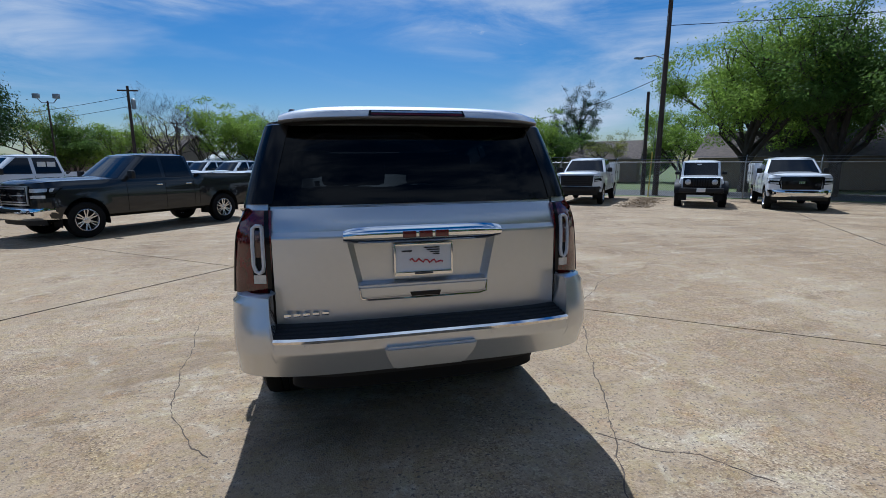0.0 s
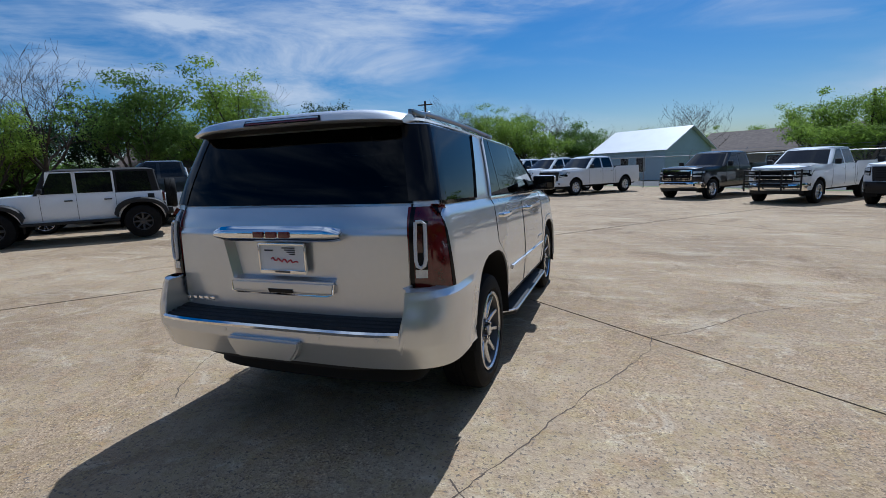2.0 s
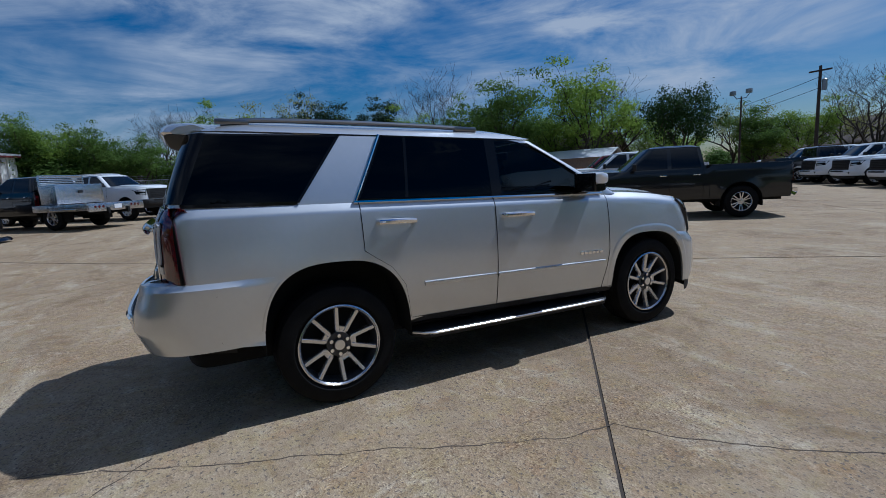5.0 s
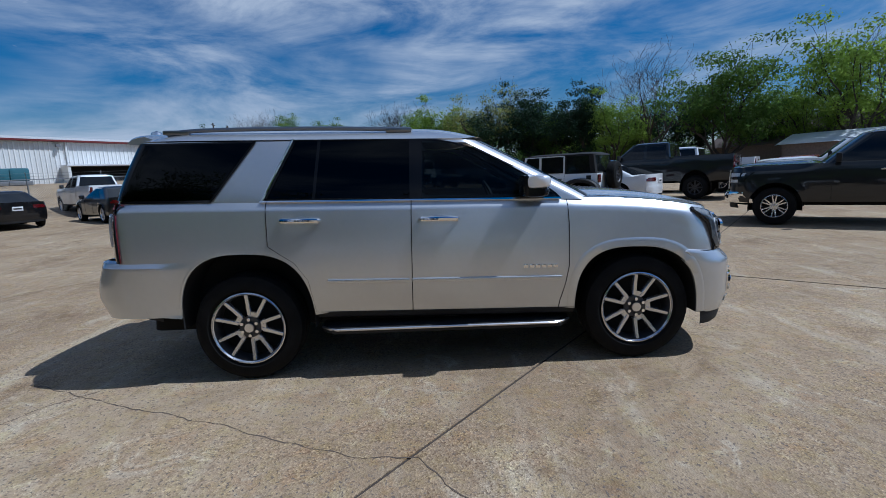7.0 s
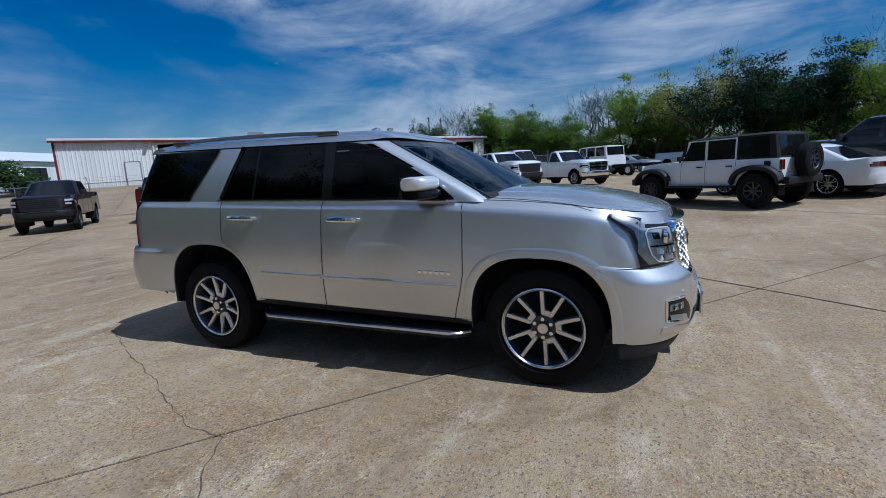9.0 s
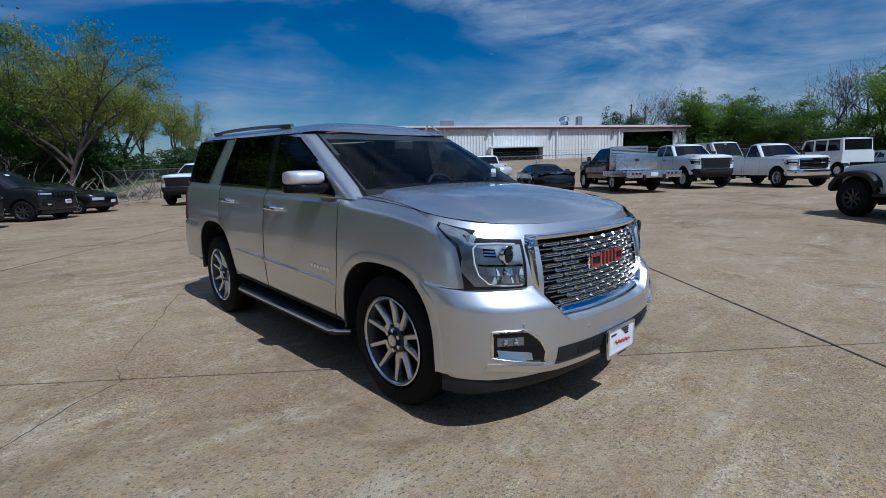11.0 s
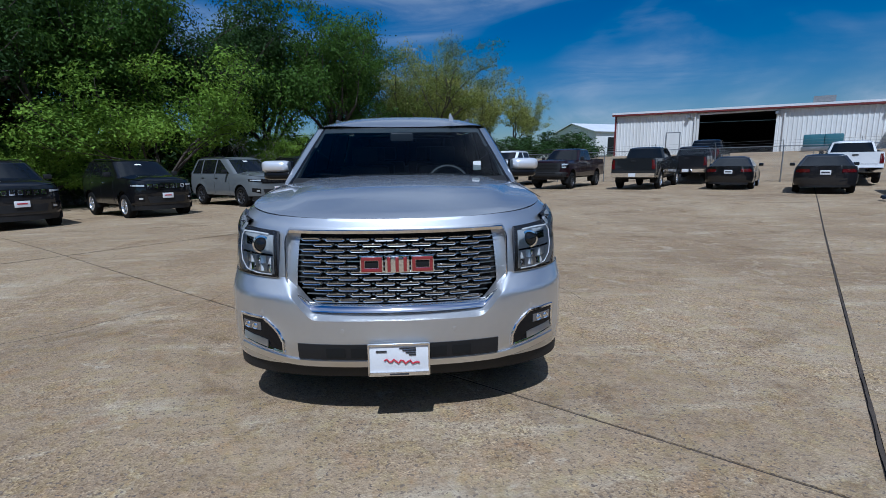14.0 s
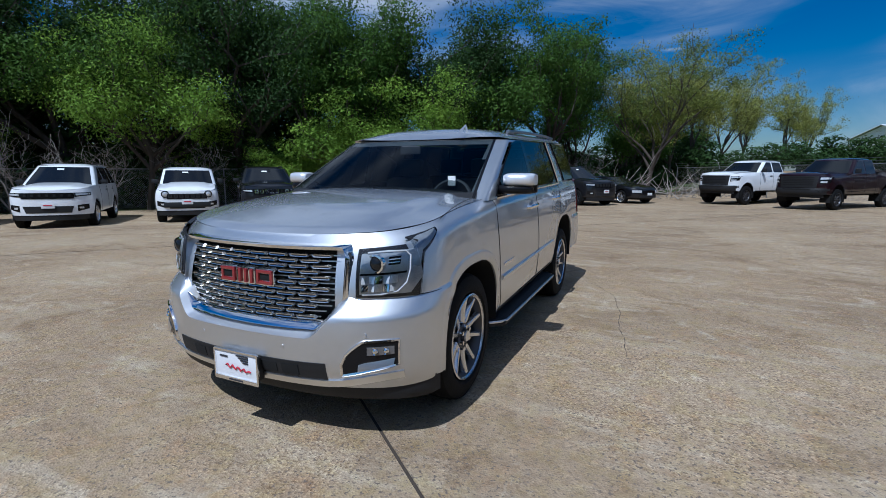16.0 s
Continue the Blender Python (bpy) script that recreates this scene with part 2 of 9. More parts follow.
def concrete():
    m = bpy.data.materials.new("exposed_aggregate_concrete")
    m.use_nodes = True
    n, l = m.node_tree.nodes, m.node_tree.links
    b = n["Principled BSDF"]
    geo = n.new("ShaderNodeNewGeometry")
    pos = geo.outputs["Position"]

    def noise_tex(scale, detail=5, rough=0.6, dist=0.0):
        t = n.new("ShaderNodeTexNoise")
        t.inputs["Scale"].default_value, t.inputs["Detail"].default_value = scale, detail
        t.inputs["Roughness"].default_value, t.inputs["Distortion"].default_value = rough, dist
        l.new(pos, t.inputs["Vector"])
        return t.outputs["Fac"]

    def ramp(src, *stops):
        r = n.new("ShaderNodeValToRGB")
        e = r.color_ramp.elements
        while len(e) < len(stops):
            e.new(0.5)
        for k, (p, c) in enumerate(stops):
            e[k].position, e[k].color = p, (*c, 1)
        l.new(src, r.inputs[0])
        return r.outputs[0]

    def mix(kind, fac, a, c):
        x = n.new("ShaderNodeMixRGB")
        x.blend_type = kind
        if isinstance(fac, float):
            x.inputs[0].default_value = fac
        else:
            l.new(fac, x.inputs[0])
        for k, v in ((1, a), (2, c)):
            if isinstance(v, tuple):
                x.inputs[k].default_value = (*v, 1)
            else:
                l.new(v, x.inputs[k])
        return x.outputs[0]

    def stretched(scale, ang, detail=6):
        mp = n.new("ShaderNodeMapping")
        mp.inputs["Rotation"].default_value = (0, 0, radians(ang))
        mp.inputs["Scale"].default_value = scale
        l.new(pos, mp.inputs["Vector"])
        t = n.new("ShaderNodeTexNoise")
        t.inputs["Scale"].default_value, t.inputs["Detail"].default_value, t.inputs["Roughness"].default_value = 1.0, detail, 0.7
        l.new(mp.outputs[0], t.inputs["Vector"])
        return t.outputs["Fac"]

    base = ramp(noise_tex(0.30, 6, 0.65, 0.4), (0.30, (0.240, 0.174, 0.112)), (0.52, (0.335, 0.255, 0.168)), (0.75, (0.415, 0.335, 0.238)))
    # pale dried smears, worn patches, darker and rusty stains
    base = mix("MIX", ramp(stretched((0.55, 2.3, 1), -38), (0.53, (0, 0, 0)), (0.70, (0.60, 0.60, 0.60))), base, (0.50, 0.440, 0.340))
    base = mix("MIX", ramp(noise_tex(2.1, 8, 0.75, 1.2), (0.56, (0, 0, 0)), (0.68, (0.65, 0.65, 0.65))), base, (0.50, 0.440, 0.345))
    base = mix("MULTIPLY", ramp(noise_tex(0.9, 8, 0.75, 0.6), (0.34, (0.85, 0.85, 0.85)), (0.47, (0, 0, 0))), base, (0.60, 0.54, 0.48))
    base = mix("MIX", ramp(noise_tex(1.3, 7, 0.7, 0.8), (0.60, (0, 0, 0)), (0.74, (0.45, 0.45, 0.45))), base, (0.33, 0.225, 0.130))
    # pebbles of two sizes
    vo = n.new("ShaderNodeTexVoronoi")
    vo.inputs["Scale"].default_value = 95
    l.new(pos, vo.inputs["Vector"])
    hs = n.new("ShaderNodeSeparateColor")
    l.new(vo.outputs["Color"], hs.inputs[0])
    peb = ramp(hs.outputs[0], (0.04, (0.38, 0.31, 0.26)), (0.24, (0.86, 0.80, 0.74)), (0.78, (1.04, 1.00, 0.97)), (1.0, (1.60, 1.55, 1.47)))
    show = ramp(noise_tex(0.8, 6, 0.7, 0.6), (0.40, (0.10, 0.10, 0.10)), (0.60, (0.78, 0.78, 0.78)))
    base = mix("MULTIPLY", show, base, peb)
    v3 = n.new("ShaderNodeTexVoronoi")
    v3.inputs["Scale"].default_value = 27
    l.new(pos, v3.inputs["Vector"])
    h3 = n.new("ShaderNodeSeparateColor")
    l.new(v3.outputs["Color"], h3.inputs[0])
    base = mix("MULTIPLY", 0.22, base, ramp(h3.outputs[1], (0.10, (0.55, 0.46, 0.40)), (0.28, (0.95, 0.94, 0.93)), (0.85, (1.02, 1.02, 1.02)), (1.0, (1.5, 1.48, 1.44))))
    # greenish and rosy tints between the stones
    base = mix("MULTIPLY", ramp(noise_tex(6.0, 6, 0.75), (0.46, (0, 0, 0)), (0.62, (0.8, 0.8, 0.8))), base, (0.97, 0.97, 0.78))
    base = mix("MULTIPLY", ramp(noise_tex(4.3, 6, 0.75, 0.5), (0.52, (0, 0, 0)), (0.66, (0.8, 0.8, 0.8))), base, (1.03, 0.92, 0.82))
    # worn pits between the stones
    pits = ramp(noise_tex(44, 2, 0.5), (0.345, (0.95, 0.95, 0.95)), (0.412, (0, 0, 0)))
    base = mix("MULTIPLY", 1.0, base, (1.025, 1.015, 0.985))
    base = mix("MIX", mix("MULTIPLY", 1.0, pits, ramp(noise_tex(1.1, 4, 0.6), (0.36, (0.4, 0.4, 0.4)), (0.54, (1, 1, 1)))), base, (0.135, 0.105, 0.082))
    # dark specks
    v2 = n.new("ShaderNodeTexVoronoi")
    v2.inputs["Scale"].default_value = 19
    l.new(pos, v2.inputs["Vector"])
    base = mix("MIX", ramp(v2.outputs["Distance"], (0.10, (0.7, 0.7, 0.7)), (0.16, (0, 0, 0))), base, (0.17, 0.135, 0.11))
    l.new(base, b.inputs["Base Color"])
    b.inputs["Roughness"].default_value = 0.85
    b.inputs["Specular IOR Level"].default_value = 0.35
    bp = n.new("ShaderNodeBump")
    bp.inputs["Strength"].default_value, bp.inputs["Distance"].default_value = 0.4, 0.01
    l.new(mix("ADD", 0.5, vo.outputs["Distance"], noise_tex(30, 6)), bp.inputs["Height"])
    l.new(bp.outputs[0], b.inputs["Normal"])
    return m


M_CONC = concrete()
M_CRACK = mat("hairline_crack_dirt", (0.12, 0.090, 0.066), rough=0.95, vary=0.4, scale=5)
M_JOINT = mat("dark_joint_filler", (0.075, 0.057, 0.043), rough=0.9, vary=0.5, scale=5)
M_GRASS = mat("grass", (0.075, 0.12, 0.03), rough=0.9, color2=(0.14, 0.16, 0.06), scale=0.7, bump=0.8, bump_scale=12)
M_DIRT = mat("dirt_and_dead_leaves", (0.17, 0.12, 0.075), rough=0.95, color2=(0.28, 0.21, 0.13), scale=4, bump=0.8, bump_scale=25)
M_ASPH = mat("street_asphalt", (0.10, 0.10, 0.10), rough=0.9, vary=0.3, scale=1.5, bump=0.3, bump_scale=80)
M_SIDING = mat("white_metal_siding", (0.78, 0.78, 0.76), rough=0.5, color2=(0.65, 0.64, 0.61), scale=0.6, stretch=(1, 1, 0.15))
M_REDTRIM = mat("red_metal_trim", (0.17, 0.030, 0.028), rough=0.5, vary=0.3, scale=1.5)
M_ROOFW = mat("white_metal_roof", (0.72, 0.73, 0.75), rough=0.4, vary=0.1, scale=0.8)
M_SHINGLE = mat("brown_shingles", (0.13, 0.10, 0.085), rough=0.9, vary=0.4, scale=3, bump=0.5, bump_scale=20)
M_WALLB = mat("pale_blue_siding", (0.46, 0.54, 0.58), rough=0.7, vary=0.1, scale=1.5)
M_WALLT = mat("tan_brick_wall", (0.30, 0.22, 0.17), rough=0.85, vary=0.3, scale=6)
M_GALV = mat("galvanised_steel", (0.36, 0.36, 0.36), rough=0.45, metal=0.8, vary=0.2, scale=6)
M_POLE = mat("weathered_wood_pole", (0.075, 0.055, 0.045), rough=0.9, vary=0.4, scale=2, stretch=(4, 4, 0.4), bump=0.5, bump_scale=20)
M_BARK = mat("bark", (0.075, 0.060, 0.048), rough=0.95, vary=0.4, scale=5, stretch=(1, 1, 0.3), bump=0.8, bump_scale=14)
M_DEAD = mat("dead_branches", (0.33, 0.29, 0.25), rough=0.9, vary=0.3, scale=3)
L_GREEN = leaf_mat("green_leaves", (0.092, 0.165, 0.026), (0.042, 0.090, 0.014))
L_BRIGHT = leaf_mat("bright_spring_leaves", (0.230, 0.350, 0.042), (0.130, 0.230, 0.030))
L_DARK = leaf_mat("dark_leaves", (0.045, 0.085, 0.022), (0.026, 0.054, 0.016))
# far leaves: backlight partly put into a lighter colour, besides more light let through
L_FAR = leaf_mat("green_backlit_leaves", (0.150, 0.235, 0.050), (0.085, 0.145, 0.032), 0.6)
L_FARB = leaf_mat("bright_backlit_leaves", (0.27, 0.37, 0.060), (0.17, 0.26, 0.042), 0.6)
L_OLIVE = leaf_mat("olive_green_leaves", (0.205, 0.235, 0.045), (0.105, 0.135, 0.030))
L_YEL = leaf_mat("yellow_green_leaves", (0.33, 0.33, 0.07), (0.21, 0.23, 0.06))
L_PINE = leaf_mat("pine_needles", (0.034, 0.066, 0.030), (0.020, 0.040, 0.022))

# ---- building helpers ----
def mesh_of(name, bm, material, smooth=True, angle=35):
    me = bpy.data.meshes.new(name)
    bm.normal_update()
    if smooth:
        lim = radians(angle)
        for fc in bm.faces:
            fc.smooth = True
        for e in bm.edges:
            if len(e.link_faces) == 2 and e.calc_face_angle(0) > lim:
                e.smooth = False
    bm.to_mesh(me)
    bm.free()
    for k in material if isinstance(material, (list, tuple)) else [material]:
        me.materials.append(k)
    return me


def part(name, bm, material, parent=None, label="", smooth=True, angle=35):
    """One mesh object out of a bmesh, as a part of its thing."""
    ob = new(name, mesh_of(name, bm, material, smooth, angle))
    if parent:
        ob.parent = parent
    if label:
        ob["label"] = label
    return ob


def thing(name, label, category, m=None, group="", kind=""):
    ob = new(name)
    ob.empty_display_size = 0.3
    if m is not None:
        ob.matrix_basis = m
    return tagged(ob, label, category, group, kind)


def grid(bm, rows, close=False):
    vs = [[bm.verts.new(p) for p in row] for row in rows]
    n = len(rows[0])
    for a, b in zip(vs, vs[1:]):
        for i in range(n if close else n - 1):
            k = (i + 1) % n
            bm.faces.new((a[i], a[k], b[k], b[i]))
    return vs


def panel(fn, nu, nv, thick=0.012, flip=False):
    """A curved plate over fn(u, v), with edges folded back by its thickness."""
    bm = bmesh.new()
    grid(bm, [[fn(i / nu, j / nv) for i in range(nu + 1)] for j in range(nv + 1)])
    bmesh.ops.remove_doubles(bm, verts=bm.verts, dist=1e-5)
    if flip:
        bmesh.ops.reverse_faces(bm, faces=bm.faces)
    if thick:
        bm.normal_update()
        edges = [e for e in bm.edges if e.is_boundary]
        nrm = {v: v.normal.copy() for e in edges for v in e.verts}
        low = {v: bm.verts.new(v.co - n * thick) for v, n in nrm.items()}
        for e in edges:
            a, b = e.verts
            if e.link_loops and e.link_loops[0].vert is a:
                a, b = b, a
            bm.faces.new((a, b, low[b], low[a]))
    return bm


def box(bm, cx, cy, cz, sx, sy, sz, bevel=0.0, m=None, seg=2):
    r = bmesh.ops.create_cube(bm, size=1.0)
    vs = r["verts"]
    bmesh.ops.scale(bm, vec=(sx, sy, sz), verts=vs)
    if bevel:
        es = list({e for v in vs for e in v.link_edges})
        rb = bmesh.ops.bevel(bm, geom=es, offset=bevel, segments=seg, affect="EDGES", profile=0.6)
        vs = list({v for f in rb["faces"] for v in f.verts} | {v for v in vs if v.is_valid})
    bmesh.ops.translate(bm, vec=(cx, cy, cz), verts=vs)
    if m is not None:
        bmesh.ops.transform(bm, matrix=m, verts=vs)
    return vs


def bbox(*a, **k):
    bm = bmesh.new()
    box(bm, *a, **k)
    return bm


def tube(bm, pts, radii, sides=8, cap=True):
    """A round bar along points."""
    pts = [Vector(p) for p in pts]
    if isinstance(radii, (int, float)):
        radii = [radii] * len(pts)
    rings = []
    ref = None
    for i, p in enumerate(pts):
        d = (pts[min(i + 1, len(pts) - 1)] - pts[max(i - 1, 0)]).normalized()
        if ref is None:
            ref = d.orthogonal().normalized()
        ref = (ref - d * ref.dot(d)).normalized()
        s = d.cross(ref)
        rings.append([p + (ref * math.cos(2 * math.pi * k / sides) + s * math.sin(2 * math.pi * k / sides)) * radii[i] for k in range(sides)])
    vs = grid(bm, rings, close=True)
    if cap:
        bm.faces.new(vs[0][::-1])
        bm.faces.new(vs[-1])
    return vs


def lathe(bm, prof, n=32, axis="x", centre=(0, 0, 0)):
    """Turns a profile of (along the axis, radius) round it."""
    rows = []
    for a, r in prof:
        row = []
        for k in range(n):
            t = 2 * math.pi * k / n
            p = (a, r * math.cos(t), r * math.sin(t)) if axis == "x" else (r * math.cos(t), r * math.sin(t), a) if axis == "z" else (r * math.cos(t), a, r * math.sin(t))
            row.append((p[0] + centre[0], p[1] + centre[1], p[2] + centre[2]))
        rows.append(row)
    return grid(bm, rows, close=True)


def fix_normals(bm):
    bmesh.ops.recalc_face_normals(bm, faces=bm.faces)
    return bm


def sup(c, n):
    return max(0.0, c) ** (2.0 / n)


def outline(w, yr, yf, dr, nr, df, nf, kr, ks, kf):
    """Half a car's plan from the middle of its tail to the middle of its nose."""
    pts = []
    for i in range(kr):
        a = math.pi / 2 * (1 - i / kr)
        pts.append((w * sup(math.cos(a), nr), yr + dr - dr * sup(math.sin(a), nr)))
    y0, y1 = yr + dr, yf - df
    for i in range(ks):
        pts.append((w, y0 + (y1 - y0) * i / ks))
    for i in range(kf + 1):
        a = math.pi / 2 * i / kf
        pts.append((w * sup(math.cos(a), nf), y1 + df * sup(math.sin(a), nf)))
    pts[0], pts[-1] = (0.0, yr), (0.0, yf)
    return pts


def plan_x(y, w, yr, yf, dr, nr, df, nf):
    if y > yf - df:
        t = min(1.0, (y - yf + df) / df)
        return w * (1 - t**nf) ** (1 / nf)
    if y < yr + dr:
        t = min(1.0, (yr + dr - y) / dr)
        return w * (1 - t**nr) ** (1 / nr)
    return w


def plan_y(x, front, w, yr, yf, dr, nr, df, nf):
    t = min(1.0, abs(x) / w)
    return yf - df + df * (1 - t**nf) ** (1 / nf) if front else yr + dr - dr * (1 - t**nr) ** (1 / nr)


def full(half):
    """The whole loop out of half of it (the right side, tail to nose)."""
    return list(half) + [(-x, y, z) for x, y, z in half[-2:0:-1]]


def cut_arches(bm, arches, wmin, flare=0.02, n=2.0):
    """Opens the wheel arches (y, z, half length, height) in the sides and draws their lips out a little; n: how square they are."""
    def rad(co, a):
        if co.z < a[1]:
            return abs(co.y - a[0]) / a[2]
        return (abs((co.y - a[0]) / a[2]) ** n + ((co.z - a[1]) / a[3]) ** n) ** (1 / n)

    dead = []
    for fc in bm.faces:
        c = fc.calc_center_median()
        if abs(c.x) > wmin and any(rad(c, a) < 1 for a in arches):
            dead.append(fc)
    bmesh.ops.delete(bm, geom=dead, context="FACES")
    for v in bm.verts:
        if abs(v.co.x) < wmin:
            continue
        for a in arches:
            r = rad(v.co, a)
            if v.is_boundary and 0.8 < r < 1.22 and v.co.z > a[1] - 0.02:
                v.co.y, v.co.z = a[0] + (v.co.y - a[0]) / r, a[1] + (v.co.z - a[1]) / r
                r = 1.0
            elif v.is_boundary and 0.8 < r < 1.22:
                v.co.y = a[0] + (v.co.y - a[0]) / r
                r = 1.0
            if r < 1.5:
                v.co.x += math.copysign(flare * math.exp(-(((r - 1) / 0.16) ** 2)), v.co.x)


def liner(a, x0, x1, sign, zlow, n=2.0):
    """The dark inside of a wheel arch."""
    pr = []
    for k in range(25):
        t = math.pi * k / 24
        pr.append((a[0] + a[2] * 0.995 * math.copysign(sup(abs(math.cos(t)), n), math.cos(t)), a[1] + a[3] * 0.995 * sup(math.sin(t), n)))
    pr = [(pr[0][0], zlow)] + pr + [(pr[-1][0], zlow)]
    bm = bmesh.new()
    v = grid(bm, [[(sign * x, y, z) for y, z in pr] for x in (x0, (x0 + x1) / 2, x1)])
    bm.faces.new(v[2] if sign > 0 else v[2][::-1])
    return fix_normals(bm)


def wheel(parent, x, y, r, sign, style, rim_r, width=0.26, tyre_label=""):
    """A wheel whose outer face looks along sign * x: tyre, rim with spokes, hub cap."""
    w = new("wheel")
    w.parent = parent
    w.location = (x, y, r)
    key = (style, round(r, 3), round(rim_r, 3), sign, width)
    if key not in WHEELS:
        h = width / 2
        fine = 40 if style == "ten" else 26
        bm = bmesh.new()
        lathe(bm, [(-h * 0.75, rim_r), (-h, rim_r + 0.03), (-h, r - 0.05), (-h * 0.85, r - 0.012), (-h * 0.6, r), (-h * 0.2, r), (-h * 0.17, r - 0.008), (-h * 0.12, r - 0.008), (-h * 0.1, r), (h * 0.1, r), (h * 0.12, r - 0.008), (h * 0.17, r - 0.008), (h * 0.2, r), (h * 0.6, r), (h * 0.85, r - 0.012), (h, r - 0.05), (h * 1.0, rim_r + 0.03), (h * 0.8, rim_r)], fine)
        tyre = mesh_of("tyre", fix_normals(bm), M_RUBBER)
        bm = bmesh.new()
        lathe(bm, [(h * 0.95, rim_r + 0.004), (h * 0.97, rim_r - 0.006), (h * 0.85, rim_r - 0.018), (h * 0.3, rim_r - 0.03), (-h * 0.5, rim_r - 0.03)], fine)
        rim = mesh_of("rim", bm, M_ALLOY if style not in ("black", "ten") else M_ALLOYD)
        bm = bmesh.new()
        lathe(bm, [(h * 0.1, rim_r - 0.03), (h * 0.1, 0.0)], 28)
        back = mesh_of("brake_shield", bm, M_DARK)
        bm = bmesh.new()
        if style == "ten":
            def bar(m, ends, wa, wb, xa, xb, deep=0.030):
                (ya, ra), (yb, rb_) = ends
                q = []
                for (yc, rc), wd, xx in (((ya, ra), wa, xa), (((ya + yb) / 2, (ra + rb_) / 2), (wa + wb) / 2, (xa + xb) / 2 - 0.004), ((yb, rb_), wb, xb)):
                    q.append([(xx - deep, yc - wd - 0.006, rc), (xx - 0.004, yc - wd - 0.001, rc), (xx, yc - wd + 0.003, rc), (xx, yc + wd - 0.003, rc), (xx - 0.004, yc + wd + 0.001, rc), (xx - deep, yc + wd + 0.006, rc)])
                grid(bm, [[m @ Vector(p) for p in row] for row in q], close=True)
            rr = rim_r - 0.008
            for k in range(5):
                m = Matrix.Rotation(2 * math.pi * k / 5 - 0.28, 4, "X")
                for e in (1, -1):  # two arms of each pair, joined by a web near the hub
                    bar(m, ((e * 0.027, 0.088), (e * rr * math.sin(0.29), rr * math.cos(0.29))), 0.0145, 0.0135, h * 0.66, h * 0.86)
                bar(m, ((0.0, 0.080), (0.0, 0.118)), 0.036, 0.028, h * 0.645, h * 0.665)
        else:
            nsp = {"six": 12, "black": 8, "steel": 8, "five": 5}[style]
            wid = {"six": 0.019, "black": 0.03, "steel": 0.06, "five": 0.036}[style]
            for k in range(nsp):
                m = Matrix.Rotation(2 * math.pi * (k // 2 * 2 / nsp + (0.17 if k % 2 else -0.17) / 6) if style == "six" else 2 * math.pi * k / nsp, 4, "X")
                q = [[(h * 0.45, -wid, 0.04), (h * 0.62, -wid * 0.8, 0.04), (h * 0.62, wid * 0.8, 0.04), (h * 0.45, wid, 0.04)], [(h * 0.65, -wid * 0.8, rim_r - 0.012), (h * 0.82, -wid * 0.6, rim_r - 0.012), (h * 0.82, wid * 0.6, rim_r - 0.012), (h * 0.65, wid * 0.8, rim_r - 0.012)]]
                grid(bm, [[m @ Vector(p) for p in row] for row in q], close=True)
        if style == "ten":
            lip = bmesh.new()
            lathe(lip, [(h * 0.95, rim_r + 0.005), (h * 0.985, rim_r - 0.004), (h * 0.90, rim_r - 0.014)], 40)
            lip.to_mesh(tmp := bpy.data.meshes.new("rim_lip"))
            bm.from_mesh(tmp)
            lip.free()
        spokes = mesh_of("spokes", fix_normals(bm), {"black": M_ALLOYD, "steel": M_STEELW}.get(style, M_ALLOY))
        bm = bmesh.new()
        lathe(bm, [(h * 0.5, 0.085), (h * 0.66, 0.082), (h * 0.66, 0.045), (h * 0.82, 0.040), (h * 0.84, 0.0)], 20)
        hub = mesh_of("hub_cap", fix_normals(bm), M_ALLOYD if style in ("black", "ten") else M_ALLOY)
        nuts = None
        if style == "ten":
            bm = bmesh.new()
            lathe(bm, [(h * 0.8, 0.036), (h * 0.88, 0.034), (h * 0.885, 0.0)], 16)
            cap = mesh_of("cap", fix_normals(bm), M_SATIN)
            bm = bmesh.new()
            lathe(bm, [(h * 0.6, 0.014), (h * 0.84, 0.013), (h * 0.85, 0.0)], 8)
            nuts = (cap, mesh_of("lug_nut", fix_normals(bm), M_CHROME))
        WHEELS[key] = (tyre, rim, back, spokes, hub, nuts)
    tyre, rim, back, spokes, hub, nuts = WHEELS[key]
    for nm, me in (("tyre", tyre), ("rim", rim), ("brake_shield", back), ("spokes", spokes), ("hub_cap", hub)) + ((("centre_cap", nuts[0]),) if nuts else ()):
        o = new(nm, me)
        o.parent = w
        if sign < 0:
            o.rotation_euler = (0, 0, math.pi)
    if nuts:
        for k in range(6):
            t = 2 * math.pi * (k + 0.5) / 6
            o = new("lug_nut", nuts[1])
            o.parent = w
            o.location = (0, 0.062 * math.cos(t), 0.062 * math.sin(t))
            if sign < 0:
                o.rotation_euler = (0, 0, math.pi)
    return w


WHEELS = {}


def heading(x, y, z, hx, hy, tilt=0.0):
    """The pose of a thing whose +y looks along (hx, hy)."""
    return pose(x, y, z, tilt, 0, math.degrees(math.atan2(-hx, hy)))


def smooth01(t):
    t = min(1.0, max(0.0, t))
    return t * t * (3 - 2 * t)


HX, HY = -0.64, -0.768  # the way the lot's rows face


def ground_z(x, y):
    """The lie of the land: level round the car, a slight fall across the lot and a rise to the warehouse."""
    z = -0.0125 * max(-60, min(40, x)) * smooth01((math.hypot(x, y) - 6) / 10)
    u = x * HX + y * HY
    return z + 1.75 * smooth01((u - 25) / 19) * smooth01((-4 - y) / 14)

# ---- ground, lot and joints ----
E1, E2 = Vector((0.763, -0.646)), Vector((0.646, 0.763))
JC = Vector((-2.0, 3.22))  # where two joints cross


